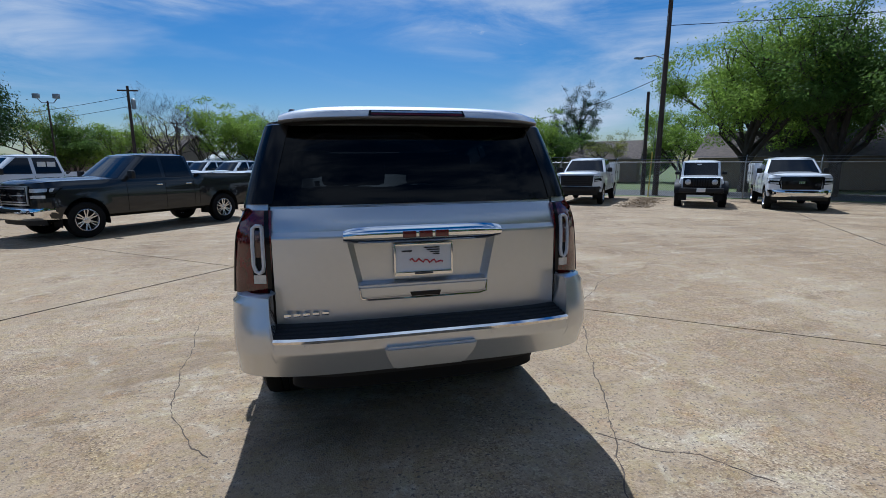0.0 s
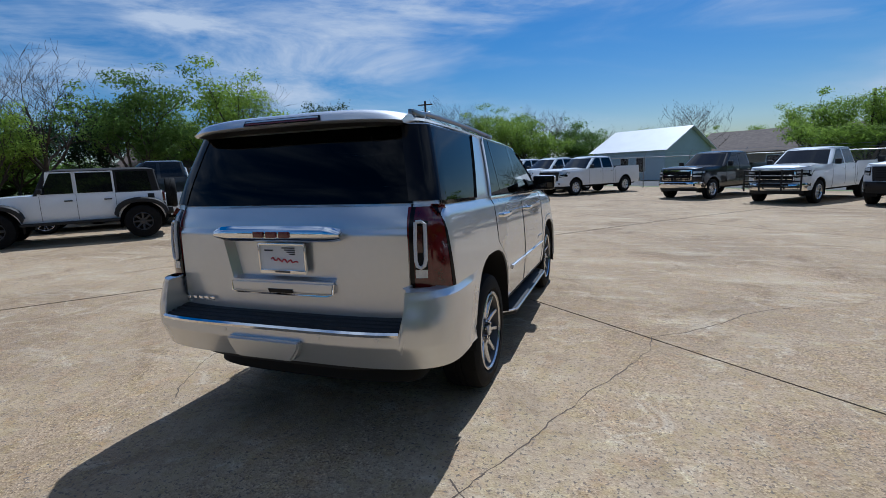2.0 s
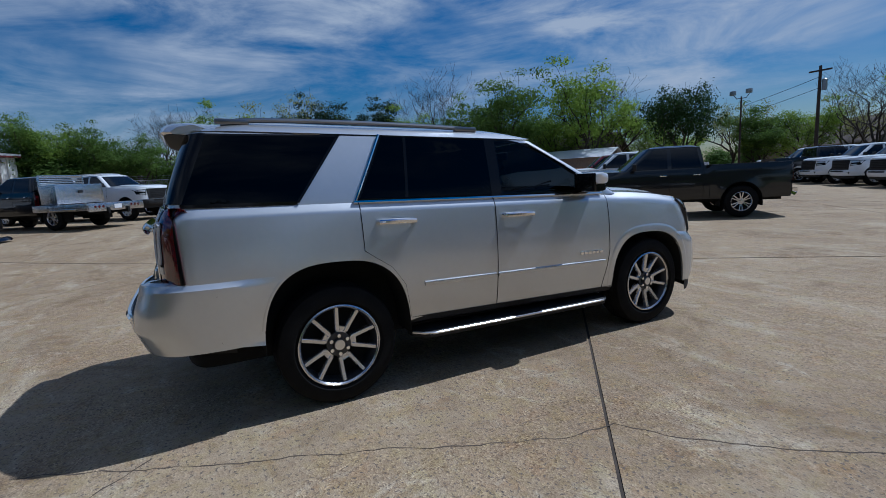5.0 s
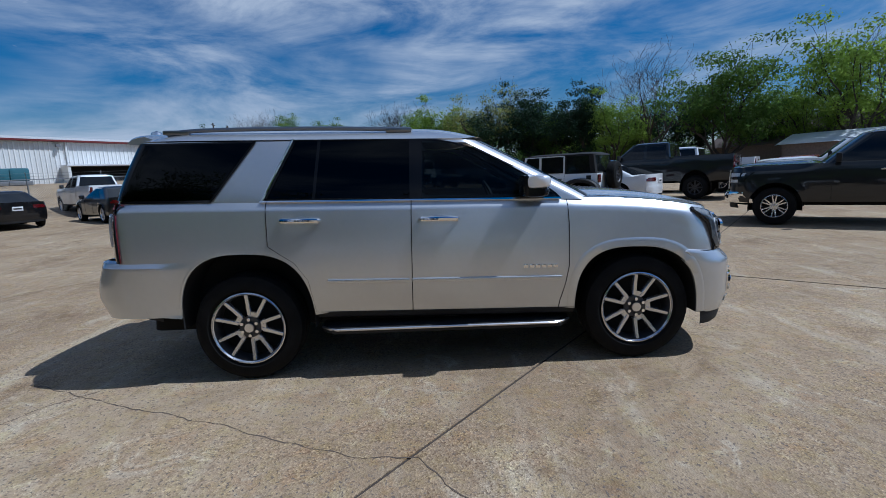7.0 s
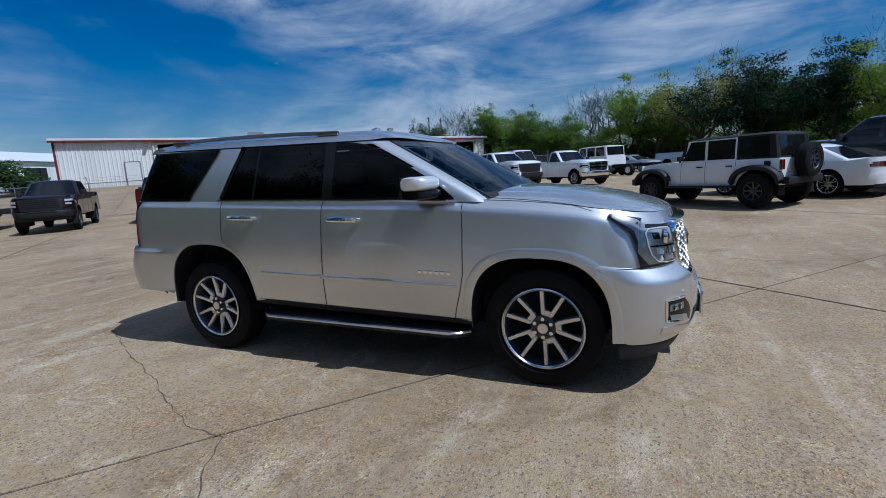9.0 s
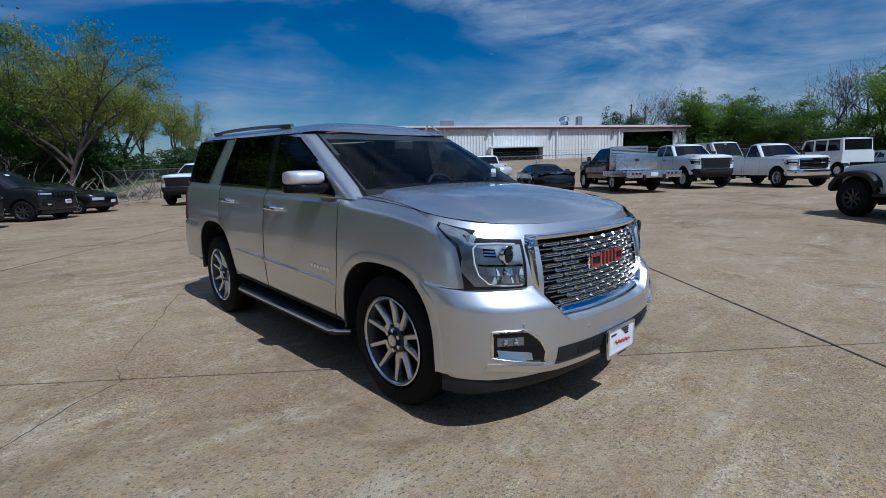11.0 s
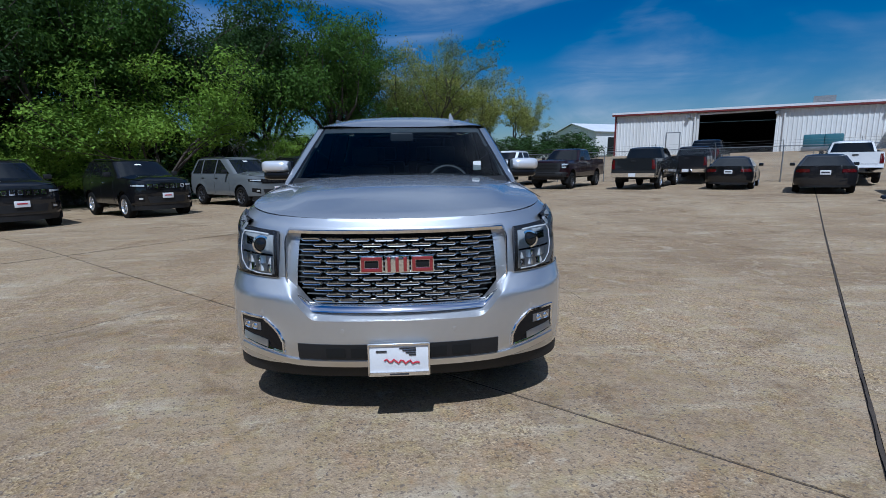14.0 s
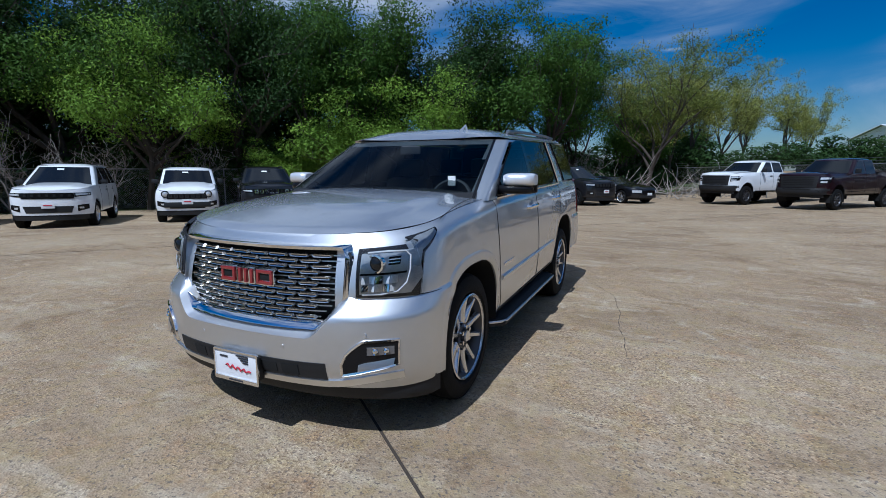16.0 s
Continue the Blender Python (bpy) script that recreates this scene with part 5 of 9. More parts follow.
    def mark(nm, x, z, sx, sz, mt, lab, dy):
        part(nm, raked(bbox(x, gy(x) + tilt(zb2) + dy, z, sx, 0.018, sz, 0.004)), mt, car, lab)
    for x in (0.132, -0.132):  # two hollow blocks and a split block between them
        mark("badge_frame", x, zb2, 0.122, 0.092, M_CHROME, "chrome badge outline block", 0.006)
        for dx, dz, sx, sz in ((0, 0.030, 0.108, 0.018), (0, -0.030, 0.108, 0.018), (0.045, 0, 0.018, 0.078), (-0.045, 0, 0.018, 0.078)):
            mark("badge", x + dx, zb2 + dz, sx, sz, M_REDBADGE, "red grille badge block", 0.016)
        mark("badge_gap", x, zb2, 0.070, 0.038, M_DARK, "", 0.008)
    mark("badge_frame", 0.0, zb2, 0.128, 0.092, M_CHROME, "chrome badge outline block", 0.006)
    for dx in (-0.042, 0.0, 0.042):
        mark("badge", dx, zb2, 0.018, 0.078, M_REDBADGE, "red grille badge block", 0.016)
    # headlamps
    for s in (1, -1):
        def lampface(u, v, s=s, off=0.006):
            off = off * 0.62
            if u < 0.70:
                x = lerp(0.640, 0.880, u / 0.70)
                z0 = Z(0.812, 2.25)
                z1 = hood_z(x, nose_y(x, 1.08)) - 0.012 - 0.010 * (1 - u / 0.70)
                z = lerp(z0, z1, v)
                return s * x, nose_y(x, z) + off, z
            t = (u - 0.70) / 0.30
            ye = nose_y(0.880, 1.0)
            y = lerp(ye, 1.89, t)
            z0 = Z(0.812, 2.25) if t < 0.12 else lerp(Z(0.812, 2.25), 1.09, (t - 0.12) / 0.16) if t < 0.28 else lerp(1.09, wing_z(1.89) - 0.024, (t - 0.28) / 0.72)
            z1 = wing_z(y) - 0.008
            z = lerp(z0, z1, v)
            return s * (body_x(y, z) + off * lerp(0.9, 0.3, t)), y, z
        part("headlamp", raked(panel(lampface, 26, 12, 0.02, s > 0)), M_LAMPHOUSE, car, "dark headlamp housing")
        hl = car.children[-1]
        def reflect(u, v, s=s):
            p = lampface(lerp(0.06, 0.755, u), lerp(0.07, 0.90, v), s, 0.016)
            return p
        part("reflector", raked(panel(reflect, 12, 8, 0.004, s > 0)), M_LENS, car, "bright inner reflector")
        for cx, cz, rr in ((0.728, 0.985, 0.040),):
            bm = bmesh.new()
            yy = nose_y(cx, Z(cz, 2.2)) + 0.004
            lathe(bm, [(-0.01, rr + 0.012), (0.012, rr + 0.010), (0.014, rr), (0.004, rr - 0.004)], 20, "y", (s * cx, yy, Z(cz, 2.2)))
            part("lamp_ring", raked(fix_normals(bm)), M_CHROME, car)
            bm = bmesh.new()
            lathe(bm, [(0.004, rr), (0.016, rr * 0.8), (0.024, rr * 0.4), (0.026, 0.0)], 20, "y", (s * cx, yy, Z(cz, 2.2)))
            part("lamp_projector", raked(fix_normals(bm)), M_GLASSD, car)
        bm = bmesh.new()
        tube(bm, [lampface(u, v, s, 0.020) for u, v in ((0.14, 0.91), (0.40, 0.91), (0.60, 0.88), (0.66, 0.78), (0.675, 0.5), (0.65, 0.28), (0.55, 0.12), (0.36, 0.075), (0.10, 0.07))], 0.0055, 6)
        part("lamp_guide", raked(bm), M_RINGLENS, car, "pale light guide")
        part("lamp_well", raked(panel(lambda u, v, s=s: lampface(lerp(0.42, 0.56, u), lerp(0.64, 0.80, v), s, 0.019), 4, 3, 0.004, s > 0)), M_DARK, hl, "dark well beside the projector")
        for zc in (0.69, 0.75):
            part("well_blade", raked(panel(lambda u, v, s=s, zc=zc: lampface(lerp(0.42, 0.56, u), zc + 0.022 * (v - 0.5), s, 0.024), 3, 1, 0.004, s > 0)), M_CHROME, hl)
        for k in range(5):
            for v0, v1 in ((0.13, 0.27), (0.29, 0.44)):
                u0, u1 = 0.10 + 0.092 * k, 0.18 + 0.092 * k
                part("reflector_cell", raked(panel(lambda u, v, s=s, u0=u0, u1=u1, v0=v0, v1=v1, k=k: lampface(lerp(u0, u1, u), lerp(v0, v1, v), s, 0.018 + 0.020 * (u if k % 2 else 1 - u) * (1 - v * 0.6)), 3, 3, 0.004, s > 0)), (M_CHROME, M_LENS, M_SATIN)[(k + (v0 > 0.2)) % 3], hl, "bright reflector cell")
        part("lamp_bezel", raked(panel(lambda u, v, s=s: lampface(lerp(0.07, 0.64, u), lerp(0.46, 0.50, v), s, 0.020), 8, 1, 0.006, s > 0)), M_GLOSSBLK, hl)
        def brim(u):
            return lerp(0.50, 0.20, smooth01((u - 0.705) / 0.09))
        def upper(u, v, s=s):
            uu = lerp(0.655, 0.975, u)
            return lampface(uu, lerp(brim(uu) + 0.04, 0.93, v), s, 0.016)
        part("lamp_strip", raked(panel(upper, 14, 4, 0.004, s > 0)), M_STRIPLENS, car, "bright upper lamp strip")
        def amber(u, v, s=s):
            uu = lerp(0.765, 0.97, u)
            return lampface(uu, lerp(0.06, brim(uu), v), s, 0.016)
        part("side_marker", raked(panel(amber, 14, 6, 0.004, s > 0)), M_MARKER, car, "dark amber side marker")
        part("headlamp_lens", raked(panel(lambda u, v, s=s: lampface(u, v, s, 0.026 if 0.02 < u < 0.98 and 0.02 < v < 0.98 else 0.014), 26, 12, 0.0, s > 0)), M_LENSCLR, car, "clear headlamp lens")
    # bonnet shut lines
    for s in (1, -1):
        bm = bmesh.new()
        pts = []
        for k in range(25):
            y = lerp(1.02, 1.80, k / 24)
            x = s * (body_x(y, wing_z(y)) - lerp(0.075, 0.012, k / 24))
            pts.append((x, y, hood_z(x, y) + 0.0005))
        tube(bm, pts, 0.0022, 5)
        part("bonnet_gap", raked(bm), M_DARK, car)
    # wipers
    for x0, x1 in ((-0.60, 0.02), (0.04, 0.62)):
        bm = bmesh.new()
        tube(bm, [(lerp(x0, x1, k / 6), g_front(lerp(x0, x1, k / 6), 1.335 + 0.012 * k) + 0.03, 1.335 + 0.006 * k) for k in range(7)], 0.008, 5)
        part("wiper", raked(bm), M_PLASTIC, car)


def hero_side(car):
    for s in (1, -1):
        # door gaps
        lines = [[(lerp(-0.205, -0.235, k / 8), lerp(1.300, 0.475, k / 8)) for k in range(9)],
                 [(-1.262, 1.300), (-1.262, 1.10), (-1.262, 0.975), (-1.20, 0.93), (-1.08, 0.85), (-0.99, 0.72), (-0.965, 0.56), (-0.955, 0.475)],
                 [(0.945, 1.295), (0.952, 1.10), (0.945, 0.80), (0.915, 0.66), (0.875, 0.53), (0.865, 0.475)]]
        for ln in lines:
            bm = bmesh.new()
            fine = []
            for (y0, z0), (y1, z1) in zip(ln, ln[1:]):
                for k in range(4):
                    fine.append((lerp(y0, y1, k / 4), lerp(z0, z1, k / 4)))
            fine.append(ln[-1])
            tube(bm, [(s * (body_x(y, z) + 0.0005), y, z) for y, z in fine], 0.0032, 5)
            part("door_gap", raked(bm), M_DARK, car)
        # bumper split lines
        for y0, y1, z in ((1.91, 2.10, 0.888),):
            bm = bmesh.new()
            tube(bm, [(s * (skin_x(lerp(y0, y1, k / 6), z) + 0.0005), lerp(y0, y1, k / 6), z) for k in range(7)], 0.0022, 5)
            part("panel_gap", raked(bm), M_DARK, car)
        # flat flanges round the wheel arches
        for cy, cz, half, high in H_ARCH:
            fore = cy > 0
            zr, zf = (0.475, 0.425) if fore else (0.530, 0.475)
            unit = [(-1.0, lerp(zr, cz, k / 4) - cz) for k in range(4)]
            unit += [(-math.copysign(sup(abs(math.cos(a)), ARCH_N), math.cos(a)), high * sup(math.sin(a), ARCH_N)) for a in [math.pi * k / 44 for k in range(45)]]
            unit += [(1.0, lerp(cz, zf, k / 4) - cz) for k in range(1, 5)]
            rows = []
            lip = ((0.0, -0.055), (0.0, 0.001), (0.004, 0.0045), (0.046, 0.0045), (0.056, 0.0035), (0.066, 0.001), (0.078, -0.003)) if fore else ((0.0, -0.055), (0.0, 0.0005), (0.004, 0.0030), (0.016, 0.0025), (0.030, -0.003))
            for grow, out in lip:
                row = []
                for uy, uz in unit:
                    uz = max(uz, (zr if uy < 0 else zf) - cz)
                    y, z = cy + uy * (half - 0.002 + grow), cz + (uz * (1 + grow / high) if uz > 0 else uz)
                    row.append((s * (skin_x(y, z) + out), y, z))
                rows.append(row)
            bm = bmesh.new()
            grid(bm, rows)
            part("arch_flange", raked(fix_normals(bm)), M_SILVER, car, angle=40)
        # mouldings
        for y0, y1 in ((-0.845, -0.245), (-0.225, 0.885)):
            bm = bmesh.new()
            rows = []
            for k in range(13):
                y = lerp(y0, y1, k / 12)
                x = body_x(y, 0.708)
                rows.append([(s * (x - 0.004), y, 0.728), (s * (x + 0.012), y, 0.722), (s * (x + 0.014), y, 0.708), (s * (x + 0.010), y, 0.694), (s * (x - 0.004), y, 0.690)])
            vs = grid(bm, rows)
            bm.faces.new(vs[0]), bm.faces.new(vs[-1][::-1])
            part("side_moulding", raked(fix_normals(bm)), M_SILVER, car)
            bm = bmesh.new()
            tube(bm, [(s * (body_x(lerp(y0, y1, k / 12), 0.72) + 0.013), lerp(y0, y1, k / 12), 0.718) for k in range(13)], 0.0035, 5)
            part("moulding_trim", raked(bm), M_SATIN, car)
        # handles
        for y in (-1.017, -0.006):
            zz = 1.147
            x = body_x(y, zz)
            bm = bmesh.new()
            tube(bm, [(s * (x + a), y + b, zz + c) for a, b, c in ((-0.005, -0.138, 0.012), (0.022, -0.128, 0.012), (0.034, -0.06, 0.014), (0.034, 0.06, 0.014), (0.024, 0.128, 0.012), (-0.005, 0.138, 0.012))], [0.015, 0.018, 0.019, 0.019, 0.018, 0.015], 10)
            part("door_handle", raked(bm), M_CHROME, car, "chrome door handle")
            # recess disc: body silver darkened by colour in place of the cup's shade
            bm = bmesh.new()
            lathe(bm, [(0.0, 0.066), (0.003, 0.060), (-0.004, 0.0)], 22, "x", (s * (x - 0.001), y + 0.01, zz - 0.022))
            part("handle_cup", raked(fix_normals(bm)), M_CUP, car, "shaded handle recess")
        # name badge blocks on the front doors
        for i in range(6):
            y = 0.62 + 0.044 * i
            part("lettering", raked(bbox(s * (body_x(y, 0.80) + 0.003), y, 0.80, 0.008, 0.034, 0.026, 0.002)), M_CHROME, car, "chrome letter block")
        # running board
        bm = bmesh.new()
        rows = []
        for k in range(21):
            t = k / 20
            y = lerp(-0.93, 0.955, t)
            tuck = 0.10 * (1 - min(1, min(t, 1 - t) / 0.05))
            rows.append([(s * (0.80), y, 0.375), (s * (0.985 - tuck), y, 0.365), (s * (1.005 - tuck), y, 0.350), (s * (1.0 - tuck), y, 0.325), (s * (0.80), y, 0.32)])
        vs = grid(bm, rows)
        bm.faces.new(vs[0]), bm.faces.new(vs[-1][::-1])
        sh = fix_normals(bm)
        for v in sh.verts:
            v.co.z += -0.019 * v.co.y
        board = part("running_board", sh, M_PLASTIC, car, "black running board with bright edge")
        bm = bmesh.new()
        tube(bm, [(s * (1.004 - 0.10 * (1 - min(1, min(t, 1 - t) / 0.05))), lerp(-0.93, 0.955, t), 0.357 - 0.019 * lerp(-0.93, 0.955, t)) for t in [k / 30 for k in range(31)]], 0.010, 6)
        part("board_trim", bm, M_SATIN, board)
        # sill
        bm = bmesh.new()
        grid(bm, [[(s * (0.958), lerp(-0.95, 0.99, k / 8), 0.475) for k in range(9)], [(s * 0.93, lerp(-0.95, 0.99, k / 8), 0.43) for k in range(9)], [(s * 0.80, lerp(-0.95, 0.99, k / 8), 0.38) for k in range(9)]])
        part("sill", raked(fix_normals(bm)), M_PLASTIC, car)
        # mirror
        def mirror_body(z0, z1, x0, x1, grow, top):
            bm = bmesh.new()
            rows = []
            for k in range(11):
                t = k / 10
                x = s * lerp(x0, x1, t)
                e = 1 - 0.30 * abs(2 * t - 1) ** 5
                h = (z1 - z0) / 2 * (1 - 0.22 * abs(2 * t - 1) ** 6)
                cz, cy = (z0 + z1) / 2, 0.705 - 0.045 * t
                rows.append([(x, cy + grow * e * (0.115 if math.cos(a) > 0 else 0.070) * sup(abs(math.cos(a)), 3) * (1 if math.cos(a) > 0 else -1), cz + h * sup(abs(math.sin(a)), 3.6) * (1 if math.sin(a) > 0 else -1)) for a in [2 * math.pi * q / 20 for q in range(20)]])
            vs = grid(bm, rows, close=True)
            bm.faces.new(vs[0]), bm.faces.new(vs[-1][::-1])
            return fix_normals(bm)
        part("mirror_shell", mirror_body(1.348, 1.446, 0.930, 1.150, 1.0, True), M_MIRRORCAP, car, "bright mirror cap", angle=50)
        part("mirror_base", mirror_body(1.288, 1.362, 0.880, 1.135, 0.94, False), M_GLOSSBLK, car, "black mirror foot", angle=50)
        part("mirror_bezel", bbox(s * 1.036, 0.606, 1.370, 0.225, 0.030, 0.145, 0.012), M_GLOSSBLK, car, "black back of the mirror")
        part("mirror_glass", bbox(s * 1.038, 0.590, 1.378, 0.18, 0.006, 0.11, 0.002), M_GLASSD, car)


def hero_cabin(car):
    """What shows through the glass: dashboard, wheel, seats, liner."""
    bm = bmesh.new()
    grid(bm, [[(lerp(-0.80, 0.80, k / 10), y, z - 0.02 * abs(lerp(-1, 1, k / 10))) for k in range(11)] for y, z in ((1.10, 1.27), (0.85, 1.27), (0.66, 1.23), (0.60, 1.12), (0.62, 0.80))])
    part("dashboard", raked(fix_normals(bm)), M_CABIN, car)
    bm = bmesh.new()
    ring = [(-0.40 + 0.18 * math.cos(t), 0.56 - 0.075 * math.sin(t), 1.235 + 0.165 * math.sin(t)) for t in [2 * math.pi * k / 24 for k in range(25)]]
    tube(bm, ring, 0.016, 6)
    box(bm, -0.40, 0.57, 1.225, 0.20, 0.04, 0.09, 0.02)
    part("steering_wheel", raked(bm), M_TRIMGREY, car)
    for y, xs in ((0.02, (-0.40, 0.40)), (-0.95, (-0.38, 0.38)), (-1.72, (-0.27, 0.27))):
        for x in xs:
            seat = new("seat")
            seat.parent = car
            part("seat_back", raked(bbox(x, y - 0.22, 1.08, 0.50, 0.16, 0.62, 0.06)), M_SEAT, seat)
            part("headrest", raked(bbox(x, y - 0.27, 1.49, 0.26, 0.10, 0.18, 0.04)), M_SEAT, seat)
            part("seat_cushion", raked(bbox(x, y + 0.05, 0.80, 0.52, 0.52, 0.16, 0.05)), M_SEAT, seat)
    part("rear_view_mirror", raked(bbox(0.0, 0.50, 1.655, 0.20, 0.03, 0.07, 0.012)), M_TRIMGREY, car, "grey back of the rear-view mirror")
    for s in (1, -1):
        bm = bmesh.new()
        pts = []
        for k in range(9):
            z = lerp(1.36, 1.70, k / 8)
            x = g_args(z)[0] * 0.90
            pts.append((s * x, g_front(x, z) - 0.07, z))
        tube(bm, pts, 0.022, 6)
        part("pillar_trim", raked(bm), M_TRIMPALE, car, "pale inner pillar trim")
    part("dash_screen", raked(bbox(0.0, 0.60, 1.22, 0.24, 0.03, 0.16, 0.01)), M_GLOSSBLK, car)
    part("inspection_sticker", raked(bbox(-0.60, g_front(-0.60, 1.42) - 0.004, 1.42, 0.06, 0.004, 0.07)), M_PAPER, car, "white windshield sticker")


M_LAMPHOUSE = mat("lamp_housing_grey", (0.05, 0.05, 0.055), rough=0.25, metal=0.5)
M_MIRRORCAP = mat("bright_mirror_cap", (0.78, 0.78, 0.80), rough=0.30, metal=0.45, coat=0.6)
M_TRIMGREY = mat("grey_cabin_plastic", (0.11, 0.11, 0.115), rough=0.5, vary=0.15, scale=9)
M_TRIMPALE = mat("pale_pillar_trim", (0.42, 0.42, 0.41), rough=0.7, vary=0.1, scale=6)
M_FOGLENS = mat("smoked_fog_lens", (0.20, 0.20, 0.21), rough=0.15, metal=0.5, coat=1.0, vary=0.3, scale=40)
M_RAIL = mat("dark_polished_rail", (0.26, 0.26, 0.27), rough=0.30, metal=1.0)
M_GRILLE = mat("satin_chrome_grille", (0.66, 0.65, 0.63), rough=0.20, metal=1.0)
# darker copy of the silver, with the handle recess's shade in its colour
M_CUP = mat("shaded_silver_recess", (0.30, 0.31, 0.32), rough=0.35, metal=0.7)
M_REDDARK = mat("dark_red_badge", (0.10, 0.006, 0.008), rough=0.25, coat=0.8)
M_SEAT = mat("dark_leather", (0.085, 0.080, 0.075), rough=0.5, vary=0.2, scale=6, bump=0.1, bump_scale=90)
build_hero()

# ---- parked vehicles ----
PICKUP = dict(w=1.0, nose=2.78, tail=-3.02, dr=0.10, nr=6, df=0.55, nf=3.0, sill=0.50, belt=1.30, rim=1.38, hood_y=1.12, hood_front=1.27, crown=0.06, cab=(-1.02, 1.12), top=(-0.92, 0.46), roof=1.94, wt=0.76, axle=1.84, r=0.41, rim_r=0.25, sides=((-0.88, -0.16), (-0.06, 0.86)), bed=-1.08, arch=0.50)
PICKUP_REG = dict(PICKUP, nose=2.60, tail=-3.0, cab=(-0.35, 0.95), top=(-0.28, 0.35), sides=((-0.22, 0.72),), bed=-0.42, hood_y=0.95)
CHASSIS = dict(PICKUP, tail=-1.15, roof=2.02, belt=1.42, rim=1.42, hood_front=1.36, sill=0.58, axle=1.84, r=0.44, bed=None, arch=0.54)
SUV = dict(w=0.97, nose=2.40, tail=-2.42, dr=0.30, nr=3.2, df=0.60, nf=2.6, sill=0.42, belt=1.22, rim=1.22, hood_y=0.98, hood_front=1.13, crown=0.08, cab=(-2.34, 1.22), top=(-2.02, 0.26), roof=1.89, wt=0.72, axle=1.46, r=0.385, rim_r=0.255, sides=((-2.10, -1.45), (-1.36, -0.42), (-0.33, 0.68)), bed=None, arch=0.45)
SEDAN = dict(w=0.92, nose=2.38, tail=-2.48, dr=0.45, nr=2.8, df=0.75, nf=2.4, sill=0.30, belt=0.93, rim=0.98, hood_y=0.95, hood_front=0.74, crown=0.05, cab=(-1.90, 1.05), top=(-1.02, 0.12), roof=1.42, wt=0.62, axle=1.40, r=0.335, rim_r=0.24, sides=((-1.25, -0.42), (-0.34, 0.52)), bed=None, deck=-1.75, arch=0.39)
COUPE = dict(SEDAN, roof=1.38, sides=((-1.0, 0.50),))
JEEP = dict(w=0.79, nose=2.02, tail=-2.02, dr=0.06, nr=8, df=0.20, nf=4.0, sill=0.55, belt=1.20, rim=1.20, hood_y=0.72, hood_front=1.14, crown=0.04, cab=(-1.98, 0.72), top=(-1.90, 0.46), roof=1.84, wt=0.70, axle=1.50, r=0.425, rim_r=0.23, sides=((-1.78, -1.02), (-0.92, -0.18), (-0.10, 0.56)), bed=None, arch=0.52, jeep=True)
RENEGADE = dict(SUV, w=0.90, nose=2.06, tail=-2.08, cab=(-2.02, 0.95), top=(-1.88, 0.42), roof=1.78, belt=1.20, rim=1.20, hood_front=1.03, hood_y=0.88, axle=1.28, r=0.36, rim_r=0.22, wt=0.74, df=0.35, nf=3.2, sides=((-1.85, -1.28), (-1.20, -0.40), (-0.32, 0.62)), arch=0.42)
COMPACT = dict(SUV, w=0.91, nose=2.16, tail=-2.18, cab=(-2.12, 1.08), top=(-1.86, 0.30), roof=1.80, wt=0.68, axle=1.32, r=0.37, rim_r=0.235, hood_y=0.90, sides=((-1.92, -1.34), (-1.26, -0.42), (-0.34, 0.60)))
CREWVAN = dict(w=0.98, nose=1.9, tail=-1.5, dr=0.08, nr=8, df=0.25, nf=4, sill=0.62, belt=1.45, rim=1.45, hood_y=1.62, hood_front=1.42, crown=0.02, cab=(-1.46, 1.80), top=(-1.40, 1.45), roof=2.20, wt=0.90, axle=1.25, r=0.38, rim_r=0.22, sides=((-1.25, -0.45), (-0.30, 0.45), (0.60, 1.45)), bed=None, arch=0.46)


